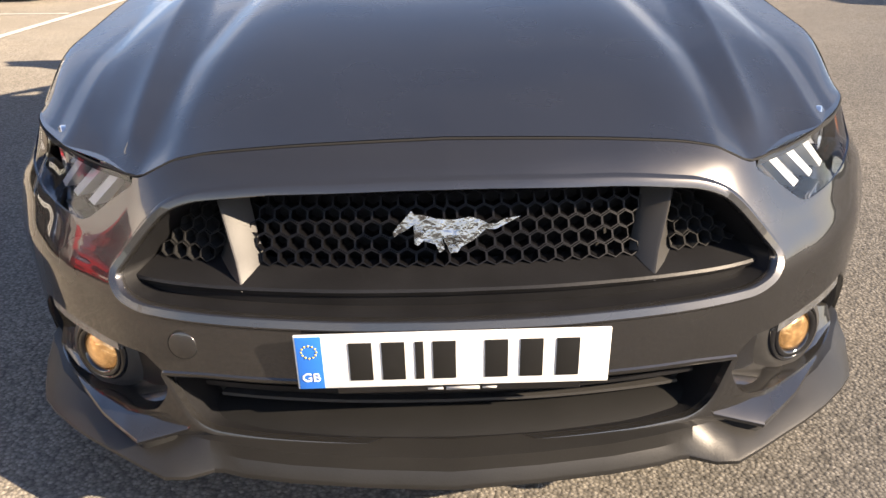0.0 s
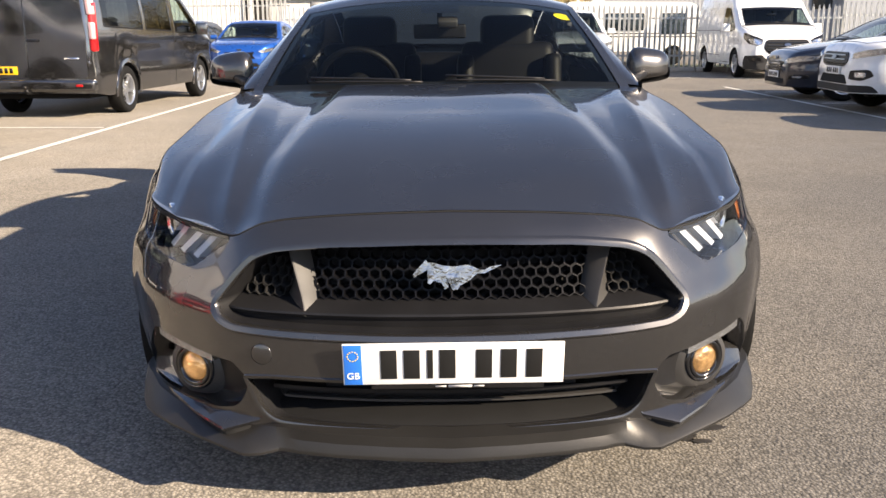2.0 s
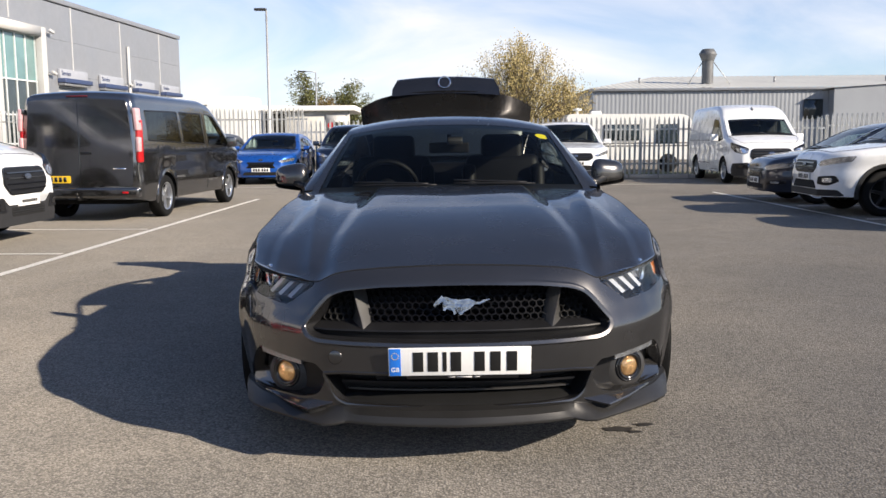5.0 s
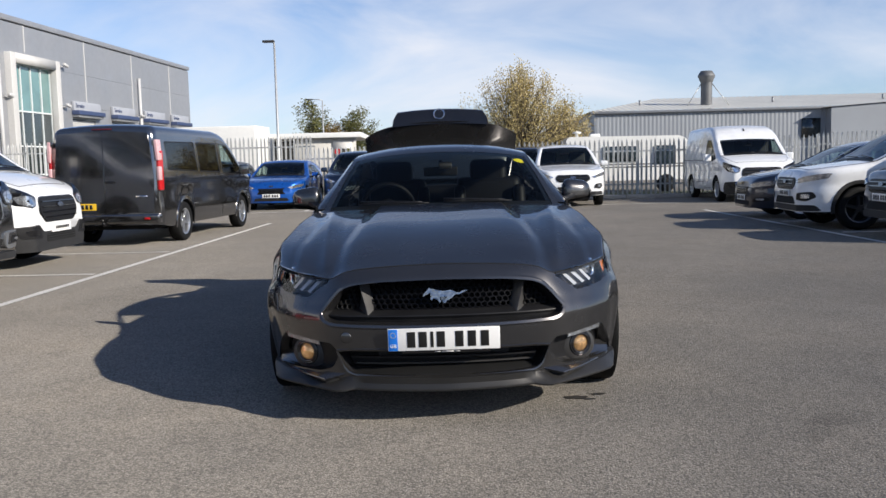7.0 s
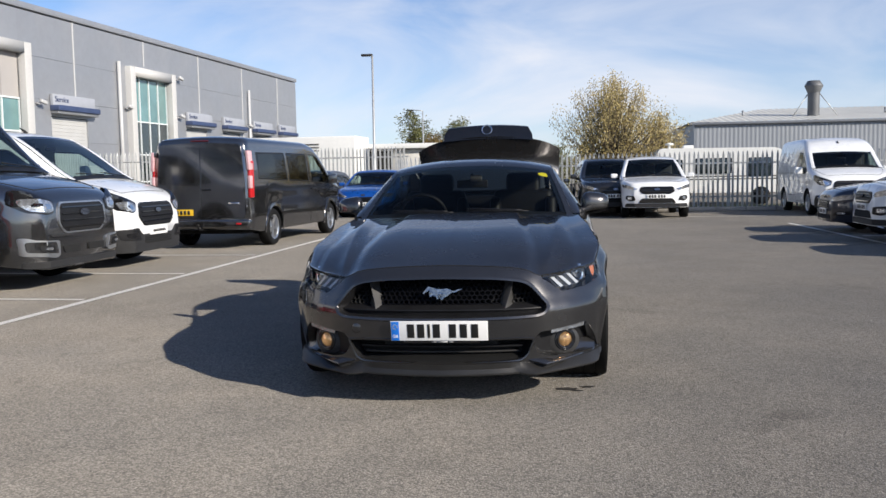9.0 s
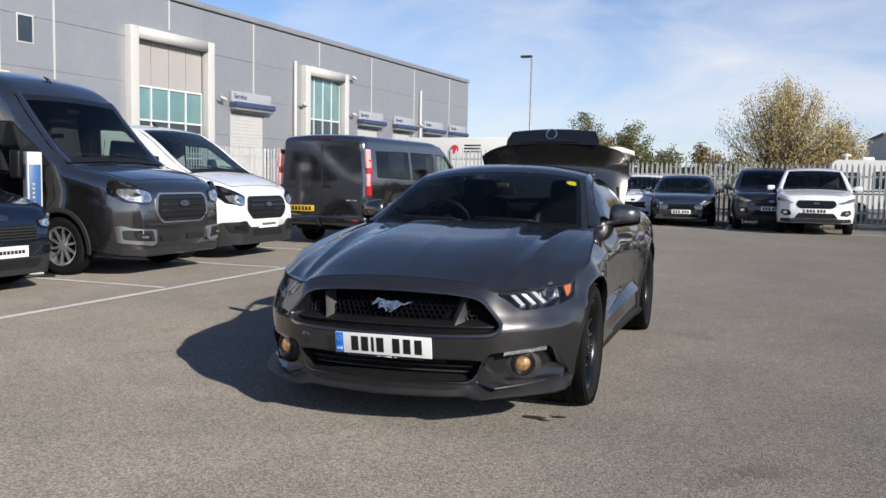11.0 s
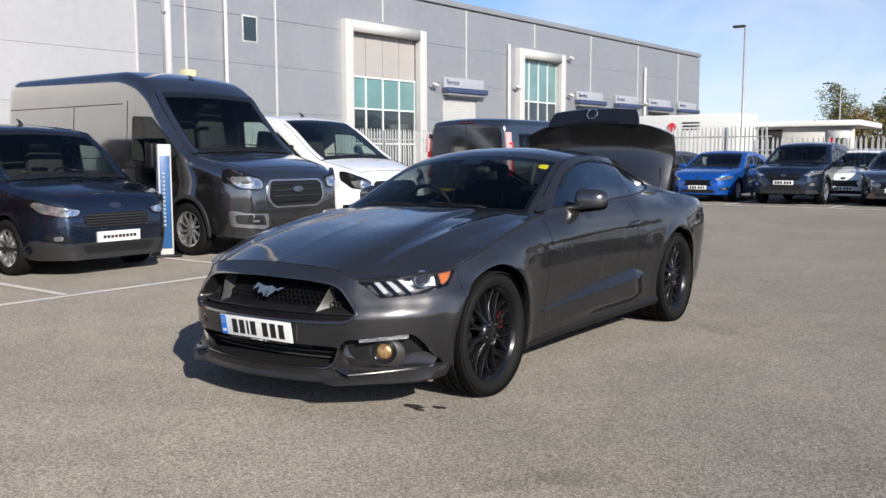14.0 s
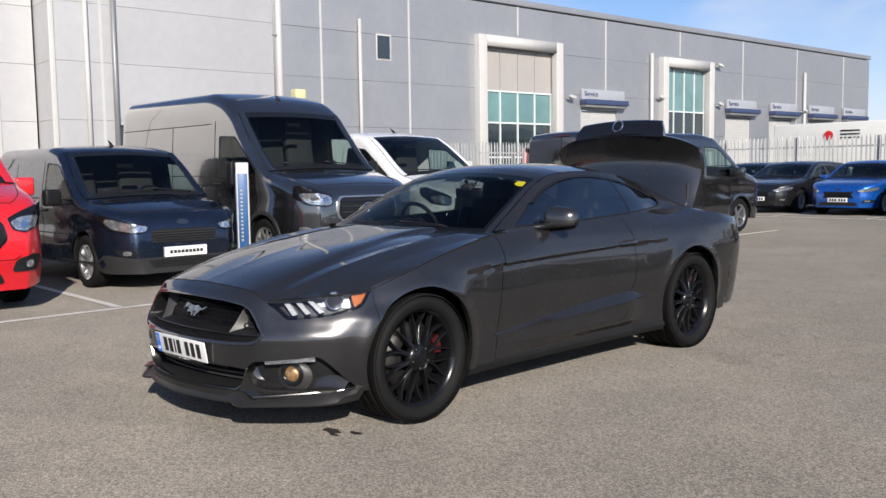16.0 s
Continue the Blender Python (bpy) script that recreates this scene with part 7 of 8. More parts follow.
SIGNWHITE = mat("sign_white", (0.36, 0.38, 0.41), 0.45, var=0.05, scale=2)
ROLLER = mat("roller_door", (0.45, 0.45, 0.44), 0.5, var=0.05, scale=1.5)
GALV = mat("galvanised_steel", (0.44, 0.45, 0.45), 0.5, 0.55, var=0.14, scale=3, fine=0.1, fine_scale=40, random=0.10)
CAPMETAL = mat("roof_trim", (0.24, 0.25, 0.265), 0.45, 0.3, var=0.06, scale=1)

_dx, _dy = 0.0609, 0.9981
WALL = Matrix(((_dx, -_dy, 0, -22.22), (_dy, _dx, 0, 25.2), (0, 0, 1, 0), (0, 0, 0, 1)))
# local x runs along the wall, -y points into the yard, z up
building = thing("workshop_building", WALL, "long grey-clad workshop with white-framed doors", "building", kind="structure")
S0, S1, TOPZ = -17.3, 36.2, 8.76
OPEN = [(0.27, 0.0, 4.57, 6.62), (13.07, 0.0, 16.75, 6.56), (-5.26, 5.68, -4.63, 6.60), (-15.42, 2.15, -14.95, 2.88)]
DOORS = [(6.54, 9.22), (18.75, 21.35), (23.4, 25.95), (28.0, 30.7), (32.5, 35.0)]
OPEN += [(a, 0.0, b, 4.15) for a, b in DOORS]
ZROWS = [0.0, 1.26, 3.05, 4.83, 6.61, 8.45]
JOINTS = [-15.8, -9.75, -3.7, 2.38, 8.36, 14.4, 20.45, 26.5, 32.5]
SCOLS = [S0] + JOINTS + [S1]
core = bmesh.new()
cells = []
for sa, sb in zip(SCOLS, SCOLS[1:]):
    for za, zb in zip(ZROWS, ZROWS[1:]):
        xs, zs = {sa, sb}, {za, zb}
        for a, z0, b, z1 in OPEN:
            if a < sb and b > sa and z0 < zb and z1 > za:
                xs |= {min(max(a, sa), sb), min(max(b, sa), sb)}
                zs |= {min(max(z0, za), zb), min(max(z1, za), zb)}
        xs, zs = sorted(xs), sorted(zs)
        for xa, xb in zip(xs, xs[1:]):
            for ya, yb in zip(zs, zs[1:]):
                cx, cz = (xa + xb) / 2, (ya + yb) / 2
                if xb - xa < 0.02 or yb - ya < 0.02 or any(a < cx < b and z0 < cz < z1 for a, z0, b, z1 in OPEN):
                    continue
                ga, gb = (0.005 if xa == sa else 0), (0.005 if xb == sb else 0)
                ha, hb = (0.005 if ya == za else 0), (0.005 if yb == zb else 0)
                # two left columns are coloured paler to paint in the wall's sheen
                part("cladding_panel", box((xb - xa - ga - gb, 0.12, yb - ya - ha - hb), pose((xa + ga + xb - gb) / 2, 0.06, (ya + ha + yb - hb) / 2)), CLADPALE_SHEEN if sb < -9.0 else CLAD, building, smooth=False)
                add_box(core, (xb - xa, 0.14, yb - ya), pose(cx, 0.19, cz))
part("wall_core", core, CLAD, building, smooth=False)
part("parapet", box((S1 - S0 + 0.1, 0.45, 0.26), pose((S0 + S1) / 2, 0.14, TOPZ - 0.12), 0.02), CLAD, building)
# pale flashings over the upright joints and on the corner
for x in JOINTS + [-7.8]:
    cover = [z1 for a, z0, b, z1 in OPEN if a - 0.5 < x < b + 0.5 and z0 < 0.1]
    foot = max(cover) + 0.62 if cover else 0.0
    part("joint_flashing", box((0.085, 0.022, TOPZ - 0.3 - foot), pose(x, -0.011, (TOPZ - 0.3 + foot) / 2), 0.004), PIPE, building, smooth=False)
part("corner_flashing", box((0.16, 0.16, TOPZ - 0.3), pose(S0 + 0.02, 0.03, (TOPZ - 0.3) / 2), 0.02), WHITEFRAME, building)
part("joint_flashing", box((0.30, 0.05, TOPZ - 0.3), pose(S0 - 1.25, 1.61, (TOPZ - 0.3) / 2), 0.01), WHITEFRAME, building)
# set-back bay beyond the corner, end wall and roof
for za, zb in zip(ZROWS, ZROWS[1:]):
    part("cladding_panel", box((0.12, 1.5, zb - za - 0.012), pose(S0 + 0.06, 0.9, (za + zb) / 2)), CLADPALE_SHEEN, building, smooth=False)
    for k in range(4):
        part("cladding_panel", box((5.4, 0.12, zb - za - 0.012), pose(S0 - 2.75 - 5.44 * k, 1.7, (za + zb) / 2)), CLADPALE_SHEEN, building, smooth=False)
    part("cladding_panel", box((0.12, 25, zb - za - 0.03), pose(S1 - 0.06, 12.6, (za + zb) / 2)), CLAD, building, smooth=False)
part("wall_core", box((0.2, 1.6, 8.6), pose(S0 + 0.2, 0.95, 4.3)), CAPMETAL, building)
part("wall_core", box((24, 0.1, 8.6), pose(S0 - 11.0, 1.85, 4.3)), CAPMETAL, building)
part("roof", box((S1 - S0 + 24, 26, 0.2), pose((S0 + S1) / 2 - 11, 14.8, 8.5)), CAPMETAL, building)


def glazed(a, b, z0, z1, cols, rows, frame_top, infill_from=None):
    """A white portal frame with recessed glazing in a grid of mullions."""
    fw = 0.45
    for s in (a - fw / 2, b + fw / 2):
        part("portal_frame", box((fw, 0.5, frame_top), pose(s, -0.06, frame_top / 2), 0.02), WHITEFRAME, building)
    part("portal_frame", box((b - a, 0.5, frame_top - z1), pose((a + b) / 2, -0.06, (frame_top + z1) / 2), 0.0), WHITEFRAME, building)
    gz1 = infill_from or z1
    if infill_from:
        n = 4
        for k in range(n):
            w = (b - a) / n
            part("infill_panel", box((w - 0.03, 0.06, z1 - gz1 - 0.02), pose(a + w * (k + 0.5), 0.10, (z1 + gz1) / 2)), INFILL, building, smooth=False)
        part("infill_back", box((b - a, 0.05, z1 - gz1), pose((a + b) / 2, 0.16, (z1 + gz1) / 2)), CAPMETAL, building)
    zr = [z0] + rows + [gz1]
    for i in range(cols):
        for j in range(len(zr) - 1):
            xa, xb = lerp(a, b, i / cols), lerp(a, b, (i + 1) / cols)
            part("pane", box((xb - xa - 0.04, 0.03, zr[j + 1] - zr[j] - 0.04), pose((xa + xb) / 2, 0.12, (zr[j] + zr[j + 1]) / 2)), TEAL if zr[j] >= rows[-1] - 0.01 else SMOKE, building, smooth=False)
    for i in range(cols + 1):
        part("mullion", box((0.07, 0.08, gz1 - z0), pose(lerp(a, b, i / cols), 0.09, (z0 + gz1) / 2)), MULLION, building, smooth=False)
    for zz in zr[1:]:
        part("transom", box((b - a, 0.075, 0.07), pose((a + b) / 2, 0.085, zz)), MULLION, building, smooth=False)


glazed(0.27, 4.57, 0.0, 6.62, 4, [1.9, 3.40], 7.06, 4.76)
glazed(13.07, 16.75, 0.0, 6.56, 4, [1.2, 2.6, 4.30], 7.02)
for a, z0, b, z1 in OPEN[2:4]:
    part("window_frame", box((b - a + 0.08, 0.10, z1 - z0 + 0.08), pose((a + b) / 2, 0.03, (z0 + z1) / 2), 0.01), WHITEFRAME if z0 > 3 else BLACK, building)
    part("pane", box((b - a - 0.04, 0.02, z1 - z0 - 0.04), pose((a + b) / 2 - 0.02, -0.026, (z0 + z1) / 2)), SMOKE, building, smooth=False)
for k, (a, b) in enumerate(DOORS):
    bm = bmesh.new()
    for j in range(26):
        add_box(bm, (b - a, 0.05, 0.154), pose((a + b) / 2, 0.10, 0.08 + 0.158 * j), 0.004)
    part("roller_door", bm, ROLLER, building, "pale ribbed roller door", smooth=False)
    c, w = (a + b) / 2 + 0.15, b - a + 0.45
    part("canopy_sign", box((w, 0.16, 0.50), pose(c, -0.10, 4.86), 0.02), SIGNGREY, building, "pale grey sign above a navy canopy")
    part("canopy", box((w, 0.46, 0.24), pose(c, -0.23, 4.50), 0.03), NAVYBAND, building)
    part("canopy_soffit", box((w - 0.1, 0.36, 0.16), pose(c, -0.19, 4.33), 0.02), CAPMETAL, building)
    lettering("Service", 0.34, pose(a + 0.55, -0.19, 4.88, 90), NAVYBAND, "service_sign", building, 0.01)
for s, top, r in ((-15.45, 8.5, 0.085), (-16.3, 8.5, 0.07), (-6.15, 7.1, 0.07), (11.85, 7.15, 0.09), (27.3, 7.1, 0.09)):
    part("downpipe", tube([(s, -0.13, 0.0), (s, -0.13, top)], r, 10), CAPMETAL if s == -15.45 else PIPE, building)
for s, z in ((5.55, 4.62), (17.7, 6.85), (12.4, 4.9), (17.75, 4.75), (27.0, 4.7)):
    part("camera_bracket", tube([(s, 0.0, z), (s, -0.22, z - 0.02)], 0.045, 8), PIPE, building)
    part("security_camera", box((0.40, 0.16, 0.16), pose(s + 0.12, -0.28, z + 0.06, 0, 12, 0), 0.05, 3), PIPE, building)
# pole behind the tall van
yard_pole = thing("yard_pole", pose(-11.70, 8.36, 0), "tall white pole carrying a cream lamp box", "pole")
part("pole", tube([(0, 0, 0), (0, 0, 4.0), (0, 0, 8.2)], [0.085, 0.078, 0.068], 14), PIPE, yard_pole)
part("cable", tube([(0.02, -0.13, 0.0), (0.02, -0.13, 8.0)], 0.018, 6), CAPMETAL, yard_pole)
for z in (1.5, 4.2, 7.0):
    part("pole_clip", box((0.06, 0.18, 0.04), pose(0.02, -0.06, z), 0.006), CAPMETAL, yard_pole)
part("base_plate", box((0.36, 0.36, 0.03), pose(0, 0, 0.016), 0.006), GALV, yard_pole)
part("lamp_bracket", tube([(0, 0, 2.86), (0.05, 0.22, 2.86), (0.08, 0.40, 2.90)], 0.022, 8), PIPE, yard_pole)
part("lamp_box", box((0.22, 0.26, 0.22), pose(0.09, 0.40, 2.99), 0.03, 2), mat("cream_lamp_box", (0.60, 0.56, 0.32), 0.5, var=0.05, scale=3), yard_pole, "cream lamp box")

# ---- fences ----


def pale_mesh(h):
    me = bpy.data.meshes.new("pale")
    prof = [(-0.034, 0.012), (-0.020, -0.010), (-0.008, 0.004), (0.008, 0.004), (0.020, -0.010), (0.034, 0.012)]
    vs, fs = [], []
    for x, y in prof:
        vs += [(x, y, 0.05), (x, y, h - 0.11), (x * 0.25, y * 0.4 + (0.02 if abs(x) > 0.015 else -0.01), h)]
    for k in range(5):
        a = 3 * k
        fs += [(a, a + 3, a + 4, a + 1), (a + 1, a + 4, a + 5, a + 2)]
    me.from_pydata(vs, [], fs)
    me.materials.append(GALV)
    return me


def palisade(name, p0, p1, h, label, loose=True):
    d = Vector((p1[0] - p0[0], p1[1] - p0[1], 0))
    n = int(d.length / 0.152)
    ang = math.degrees(math.atan2(d.y, d.x))
    f = thing(name, pose(p0[0], p0[1], 0, 0, 0, ang), label, "fence", kind="structure")
    me = pale_mesh(h)
    rng = random.Random(int(h * 100) + n)
    if loose:
        for k in range(n + 1):
            o = new("pale", me)
            o.parent = f
            o.matrix_basis = pose(k * 0.152, 0, rng.uniform(-0.012, 0.012), rng.uniform(-0.8, 0.8), rng.uniform(-0.6, 0.6), rng.uniform(-5, 5))
    else:
        vs, fs = [], []
        for k in range(n + 1):
            base = len(vs)
            m = pose(k * 0.152, 0, rng.uniform(-0.012, 0.012), 0, rng.uniform(-0.6, 0.6), rng.uniform(-5, 5))
            vs += [tuple(m @ v.co) for v in me.vertices]
            fs += [tuple(base + i for i in p.vertices) for p in me.polygons]
        run = bpy.data.meshes.new("pales")
        run.from_pydata(vs, [], fs)
        run.materials.append(GALV)
        o = new("pales", run)
        o.parent = f
        tagged(o, kind="stuff")
    for z in (0.42, h - 0.38):
        part("rail", box((d.length, 0.045, 0.05), pose(d.length / 2, 0.04, z)), GALV, f, smooth=False)
    for k in range(int(d.length / 2.75) + 1):
        part("post", box((0.06, 0.10, h - 0.05), pose(min(d.length, k * 2.75), 0.10, (h - 0.05) / 2)), GALV, f, smooth=False)
    return f


palisade("palisade_fence", (-5.2, 25.6), (11.5, 24.9), 1.88, "galvanised palisade fence with pointed pales behind the cars")
palisade("palisade_fence", (-17.8, 28.2), (-5.2, 27.6), 2.35, "tall galvanised palisade fence at the yard's far corner")
palisade("palisade_fence", (-18.2, 9.0), (-17.8, 28.2), 2.35, "galvanised palisade fence along the workshop wall", False)
palisade("palisade_fence", (11.5, 24.9), (30.0, 24.2), 1.95, "galvanised palisade fence beyond the parked vans", False)

# kerb and grass strip in front of the fence
CONCRETE = mat("kerb_concrete", (0.36, 0.34, 0.31), 0.85, var=0.12, scale=2, fine=0.12, fine_scale=60, bump=0.3, bump_scale=90)
GRASS = mat("dry_grass", (0.115, 0.12, 0.045), 0.9, var=0.3, scale=2.5, fine=0.35, fine_scale=40, bump=0.8, bump_scale=60)
tagged(part("verge", box((27, 2.6, 0.10), pose(15.2, 25.1, 0.05, 0, 0, -2), 0.0), GRASS, smooth=False), "dry grass verge along the fence", "verge", kind="structure")
for k in range(30):
    tagged(part("kerb_stone", box((0.88, 0.13, 0.13), pose(2.05 + 0.9 * k, 24.20 - 0.0314 * k, 0.065, 0, 0, -2), 0.02), CONCRETE), "pale concrete kerb stone", "kerb", "kerb stones", "structure")

# ---- beyond the fence ----
FLUE = mat("weathered_flue", (0.13, 0.135, 0.14), 0.6, 0.3, var=0.15, scale=1.5)
CREAM = mat("caravan_white", (0.74, 0.74, 0.71), 0.4, var=0.04, scale=0.8, fine=0.02, fine_scale=6)
SHEDGREY = mat("shed_cladding", (0.275, 0.295, 0.32), 0.5, 0.0, var=0.06, scale=0.5)
SHEDROOF = mat("shed_roof", (0.62, 0.61, 0.55), 0.6, var=0.08, scale=0.4, fine=0.05, fine_scale=6)

van = thing("motor_caravan", pose(3.9, 29.2, 0), "white motor caravan behind the palisade fence", "caravan")
sec = rounded([(0.0, 0.45), (4.75, 0.45), (4.95, 0.7), (4.8, 1.25), (4.45, 1.98), (4.2, 2.08), (0.12, 2.11), (0.0, 1.98)], 0.12, 4)
bm = bmesh.new()
fr = [bm.verts.new((x, 0, z)) for x, z in sec]
bk = [bm.verts.new((x, 2.1, z)) for x, z in sec]
bm.faces.new(fr), bm.faces.new(bk[::-1])
for k in range(len(sec)):
    bm.faces.new((fr[k], bk[k], bk[(k + 1) % len(sec)], fr[(k + 1) % len(sec)]))
part("body", bm, CREAM, van, angle=40)
for x0, x1, z0, z1 in ((1.35, 2.65, 1.15, 1.72), (3.25, 4.05, 1.05, 1.72), (0.3, 0.9, 1.2, 1.68)):
    part("window", box((x1 - x0, 0.03, z1 - z0), pose((x0 + x1) / 2, -0.012, (z0 + z1) / 2), 0.05, 3), SMOKE, van)
for z in (0.95, 1.05):
    part("stripe", box((4.3, 0.01, 0.04), pose(2.3, -0.006, z)), SATIN, van)
for x in (0.9, 3.7):
    part("wheel", lathe([(0.0, 0.0), (0.20, 0.02), (0.21, 0.0), (0.33, 0.0), (0.33, -0.2)], 28, pose(x, 0.0, 0.33, 0, 0, -90)), RUBBER, van)
part("roof_vent", box((0.4, 0.4, 0.14), pose(1.2, 1.0, 2.16), 0.04), CREAM, van)
part("aerial_dome", lathe([(0.05, 0.0), (0.05, 0.15), (0.16, 0.16), (0.16, 0.22), (0.0, 0.25)], 16, pose(0.5, 0.8, 2.09, 0, -90)), CREAM, van)

shed = thing("industrial_shed", pose(8.0, 50, 0), "low grey industrial shed with a pale metal roof", "building", kind="structure")
bm = bmesh.new()
n = 560
rows = []
for k in range(n + 1):
    x = 34 * k / n
    y = 0.006 * (1 if k % 4 < 2 else -1)
    rows.append([bm.verts.new((x, y, 0)), bm.verts.new((x, y, 4.05))])
for a, b in zip(rows, rows[1:]):
    bm.faces.new((a[0], b[0], b[1], a[1]))
part("ribbed_wall", bm, SHEDGREY, shed, smooth=False)
part("end_wall", sheet(lambda y, z: (0, y, z), [0, 11], [0, 4.1]), SHEDGREY, shed)
bm = bmesh.new()
rows = []
for k in range(161):
    x = -0.3 + 34.6 * k / 160
    d = 0.04 * (k % 2)
    f = min(1, (x + 0.3) / 6)          # hipped end
    rows.append([bm.verts.new((x, -0.14, 4.12 + d)), bm.verts.new((x, -0.1 + 10.1 * f, 4.13 + 1.32 * f + d)), bm.verts.new((x, 11, 4.12 + f + d))])
for a, b in zip(rows, rows[1:]):
    for q in (0, 1):
        bm.faces.new((a[q], b[q], b[q + 1], a[q + 1]))
part("metal_roof", bm, SHEDROOF, shed, smooth=False)
part("gutter", box((34.6, 0.14, 0.16), pose(17, -0.12, 4.05), 0.03), CAPMETAL, shed)
fl = part("flue_stack", lathe([(0.36, 0.0), (0.36, 1.95)], 12, pose(7.5, 3.0, 4.0, 0, -90)), GALV, shed, "galvanised flue with a flared cowl")
fl.data.materials[0] = FLUE
part("flue_cowl", lathe([(0.36, 1.90), (0.55, 2.33), (0.55, 2.38), (0.37, 2.66), (0.0, 2.68)], 8, pose(7.5, 3.0, 4.0, 0, -90)), FLUE, fl)
for dx in (-1.3, 1.3):
    part("guy_rod", tube([(7.5 + dx, 2.6, 4.5), (7.5 + dx * 0.2, 3.0, 6.0)], 0.03, 5), GALV, shed)
for x in (3.5, 12.0, 19.0):
    part("roof_vent", tube([(x, 4.0, 4.6), (x, 4.0, 5.02)], 0.07, 8), CAPMETAL, shed)
part("window", box((1.1, 0.12, 1.15), pose(12.9, -0.05, 2.85)), SMOKE, shed)
annex = thing("annex_shed", pose(21.8, 49.2, 0) @ Matrix.Scale(1.13, 4), "pale blue-grey lean-to shed beside the larger one", "building", kind="structure")
part("front_wall", sheet(lambda x, z: (x, 0, 3.55 * z + 0.06 * x * z), span(0, 16, 4), [0, 1]), SHEDGREY, annex)
part("side_wall", sheet(lambda y, z: (0, y, z), [0, 8], [0, 3.5]), SHEDGREY, annex)
part("lean_roof", sheet(lambda x, y: (x, y, 3.58 + 0.06 * x), span(-0.3, 16, 6), [-0.1, 8]), SHEDROOF, annex)
part("wall_sign", box((1.5, 0.05, 0.9), pose(4.2, -0.04, 3.2), 0.01), mat("blue_sign", (0.05, 0.15, 0.4), 0.5, var=0.1, scale=3), annex)

trailer = thing("box_trailer", pose(-16.3, 40, 0, 0, 0, -4), "white box trailer with a small red and grey mark", "trailer")
part("box_body", box((6.2, 2.4, 2.5), pose(3.1, 1.2, 2.1), 0.05), CREAM, trailer)
part("mark", lathe([(0.0, 0.02), (0.22, 0.02)], 20, pose(2.8, -0.02, 2.75, 0, 0, -90)), RED, trailer)
for k in range(3):
    part("mark_bar", box((0.9, 0.02, 0.07), pose(3.8, -0.012, 2.95 - 0.16 * k)), SATIN, trailer)
part("chassis", box((6.0, 2.0, 0.3), pose(3.1, 1.2, 0.72)), BLACK, trailer)
for x in (4.4, 5.5):
    part("wheel", lathe([(0.0, 0.0), (0.25, 0.02), (0.48, 0.0), (0.48, -0.3)], 24, pose(x, 0.1, 0.48, 0, 0, -90)), RUBBER, trailer)
hut = thing("flat_roof_hut", pose(-10.3, 42, 0, 0, 0, 2), "low pale hut with a flat white roof", "building", kind="structure")
part("wall_front", box((4.8, 0.2, 2.7), pose(2.4, 0, 1.35)), mat("hut_plaster", (0.45, 0.44, 0.41), 0.7, var=0.08, scale=0.8), hut)
part("wall_side", box((0.2, 6, 2.7), pose(0.1, 3, 1.35)), CREAM, hut)
part("flat_roof", box((5.4, 6.6, 0.26), pose(2.4, 2.9, 2.85), 0.03), CREAM, hut)
part("doorway", box((1.3, 0.1, 1.2), pose(0.9, -0.1, 2.0)), VOID, hut)
part("poster", box((1.0, 0.04, 0.9), pose(4.1, -0.13, 2.1)), WHITEFRAME, hut)
for k, mt in enumerate((REDLENS, SATIN, GRASS)):
    part("poster_blot", lathe([(0.0, 0.01), (0.17, 0.01)], 14, pose(3.85 + 0.26 * k, -0.155, 2.0, 0, 0, -90)), mt, hut)


def street_lamp(x, y, h, arm, label, turn=0):
    t = thing("street_lamp", pose(x, y, 0, 0, 0, turn), label, "lamp post")
    part("column", tube([(0, 0, 0), (0, 0, 1.4), (0, 0, 1.45), (0, 0, h)], [0.085, 0.085, 0.055, 0.04], 12), GALV, t)
    part("arm", tube([(0, 0, h), (-arm * 0.4, 0, h + 0.06), (-arm, 0, h + 0.08)], 0.03, 8), GALV, t)
    part("lantern", box((0.46, 0.20, 0.09), pose(-arm - 0.1, 0, h + 0.07), 0.03, 2), SATIN, t)
    return t


street_lamp(-7.16, 30.7, 6.05, 0.12, "tall galvanised lamp post with a small dark lantern")
street_lamp(-10.0, 60, 6.0, 0.8, "street lamp with a short arm beside the trees")

# ---- display totem ----
totem = thing("display_totem", pose(-6.41, 4.23, 0, 0, 0, 62), "slim white totem with a blue lettered panel", "totem")
part("column", box((0.17, 0.17, 1.46), pose(0, 0, 0.75), 0.012, 2), WHITEFRAME, totem)
part("blue_panel", box((0.13, 0.012, 1.22), pose(0, -0.088, 0.72), 0.004), mat("totem_blue", (0.02, 0.09, 0.24), 0.35, var=0.12, scale=3), totem)
part("blue_panel", box((0.012, 0.12, 1.22), pose(-0.088, 0, 0.72), 0.004), mat("totem_navy", (0.015, 0.05, 0.15), 0.35, var=0.12, scale=3), totem)
for k in range(14):
    part("letter_bar", box((0.03, 0.004, 0.030), pose(-0.02, -0.096, 0.42 + 0.052 * k)), SIGNWHITE, totem)
part("foot", box((0.34, 0.42, 0.03), pose(0, 0, 0.017), 0.008), BLACK, totem)
totem2 = thing("display_totem", pose(-7.1, 9.1, 0, 0, 0, 80), "white display totem with a navy band behind the vans", "totem")
part("column", box((0.5, 0.12, 1.5), pose(0, 0, 0.75), 0.012, 2), WHITEFRAME, totem2)
part("navy_band", box((0.48, 0.012, 0.2), pose(0, -0.066, 1.25), 0.003), NAVYBAND, totem2)

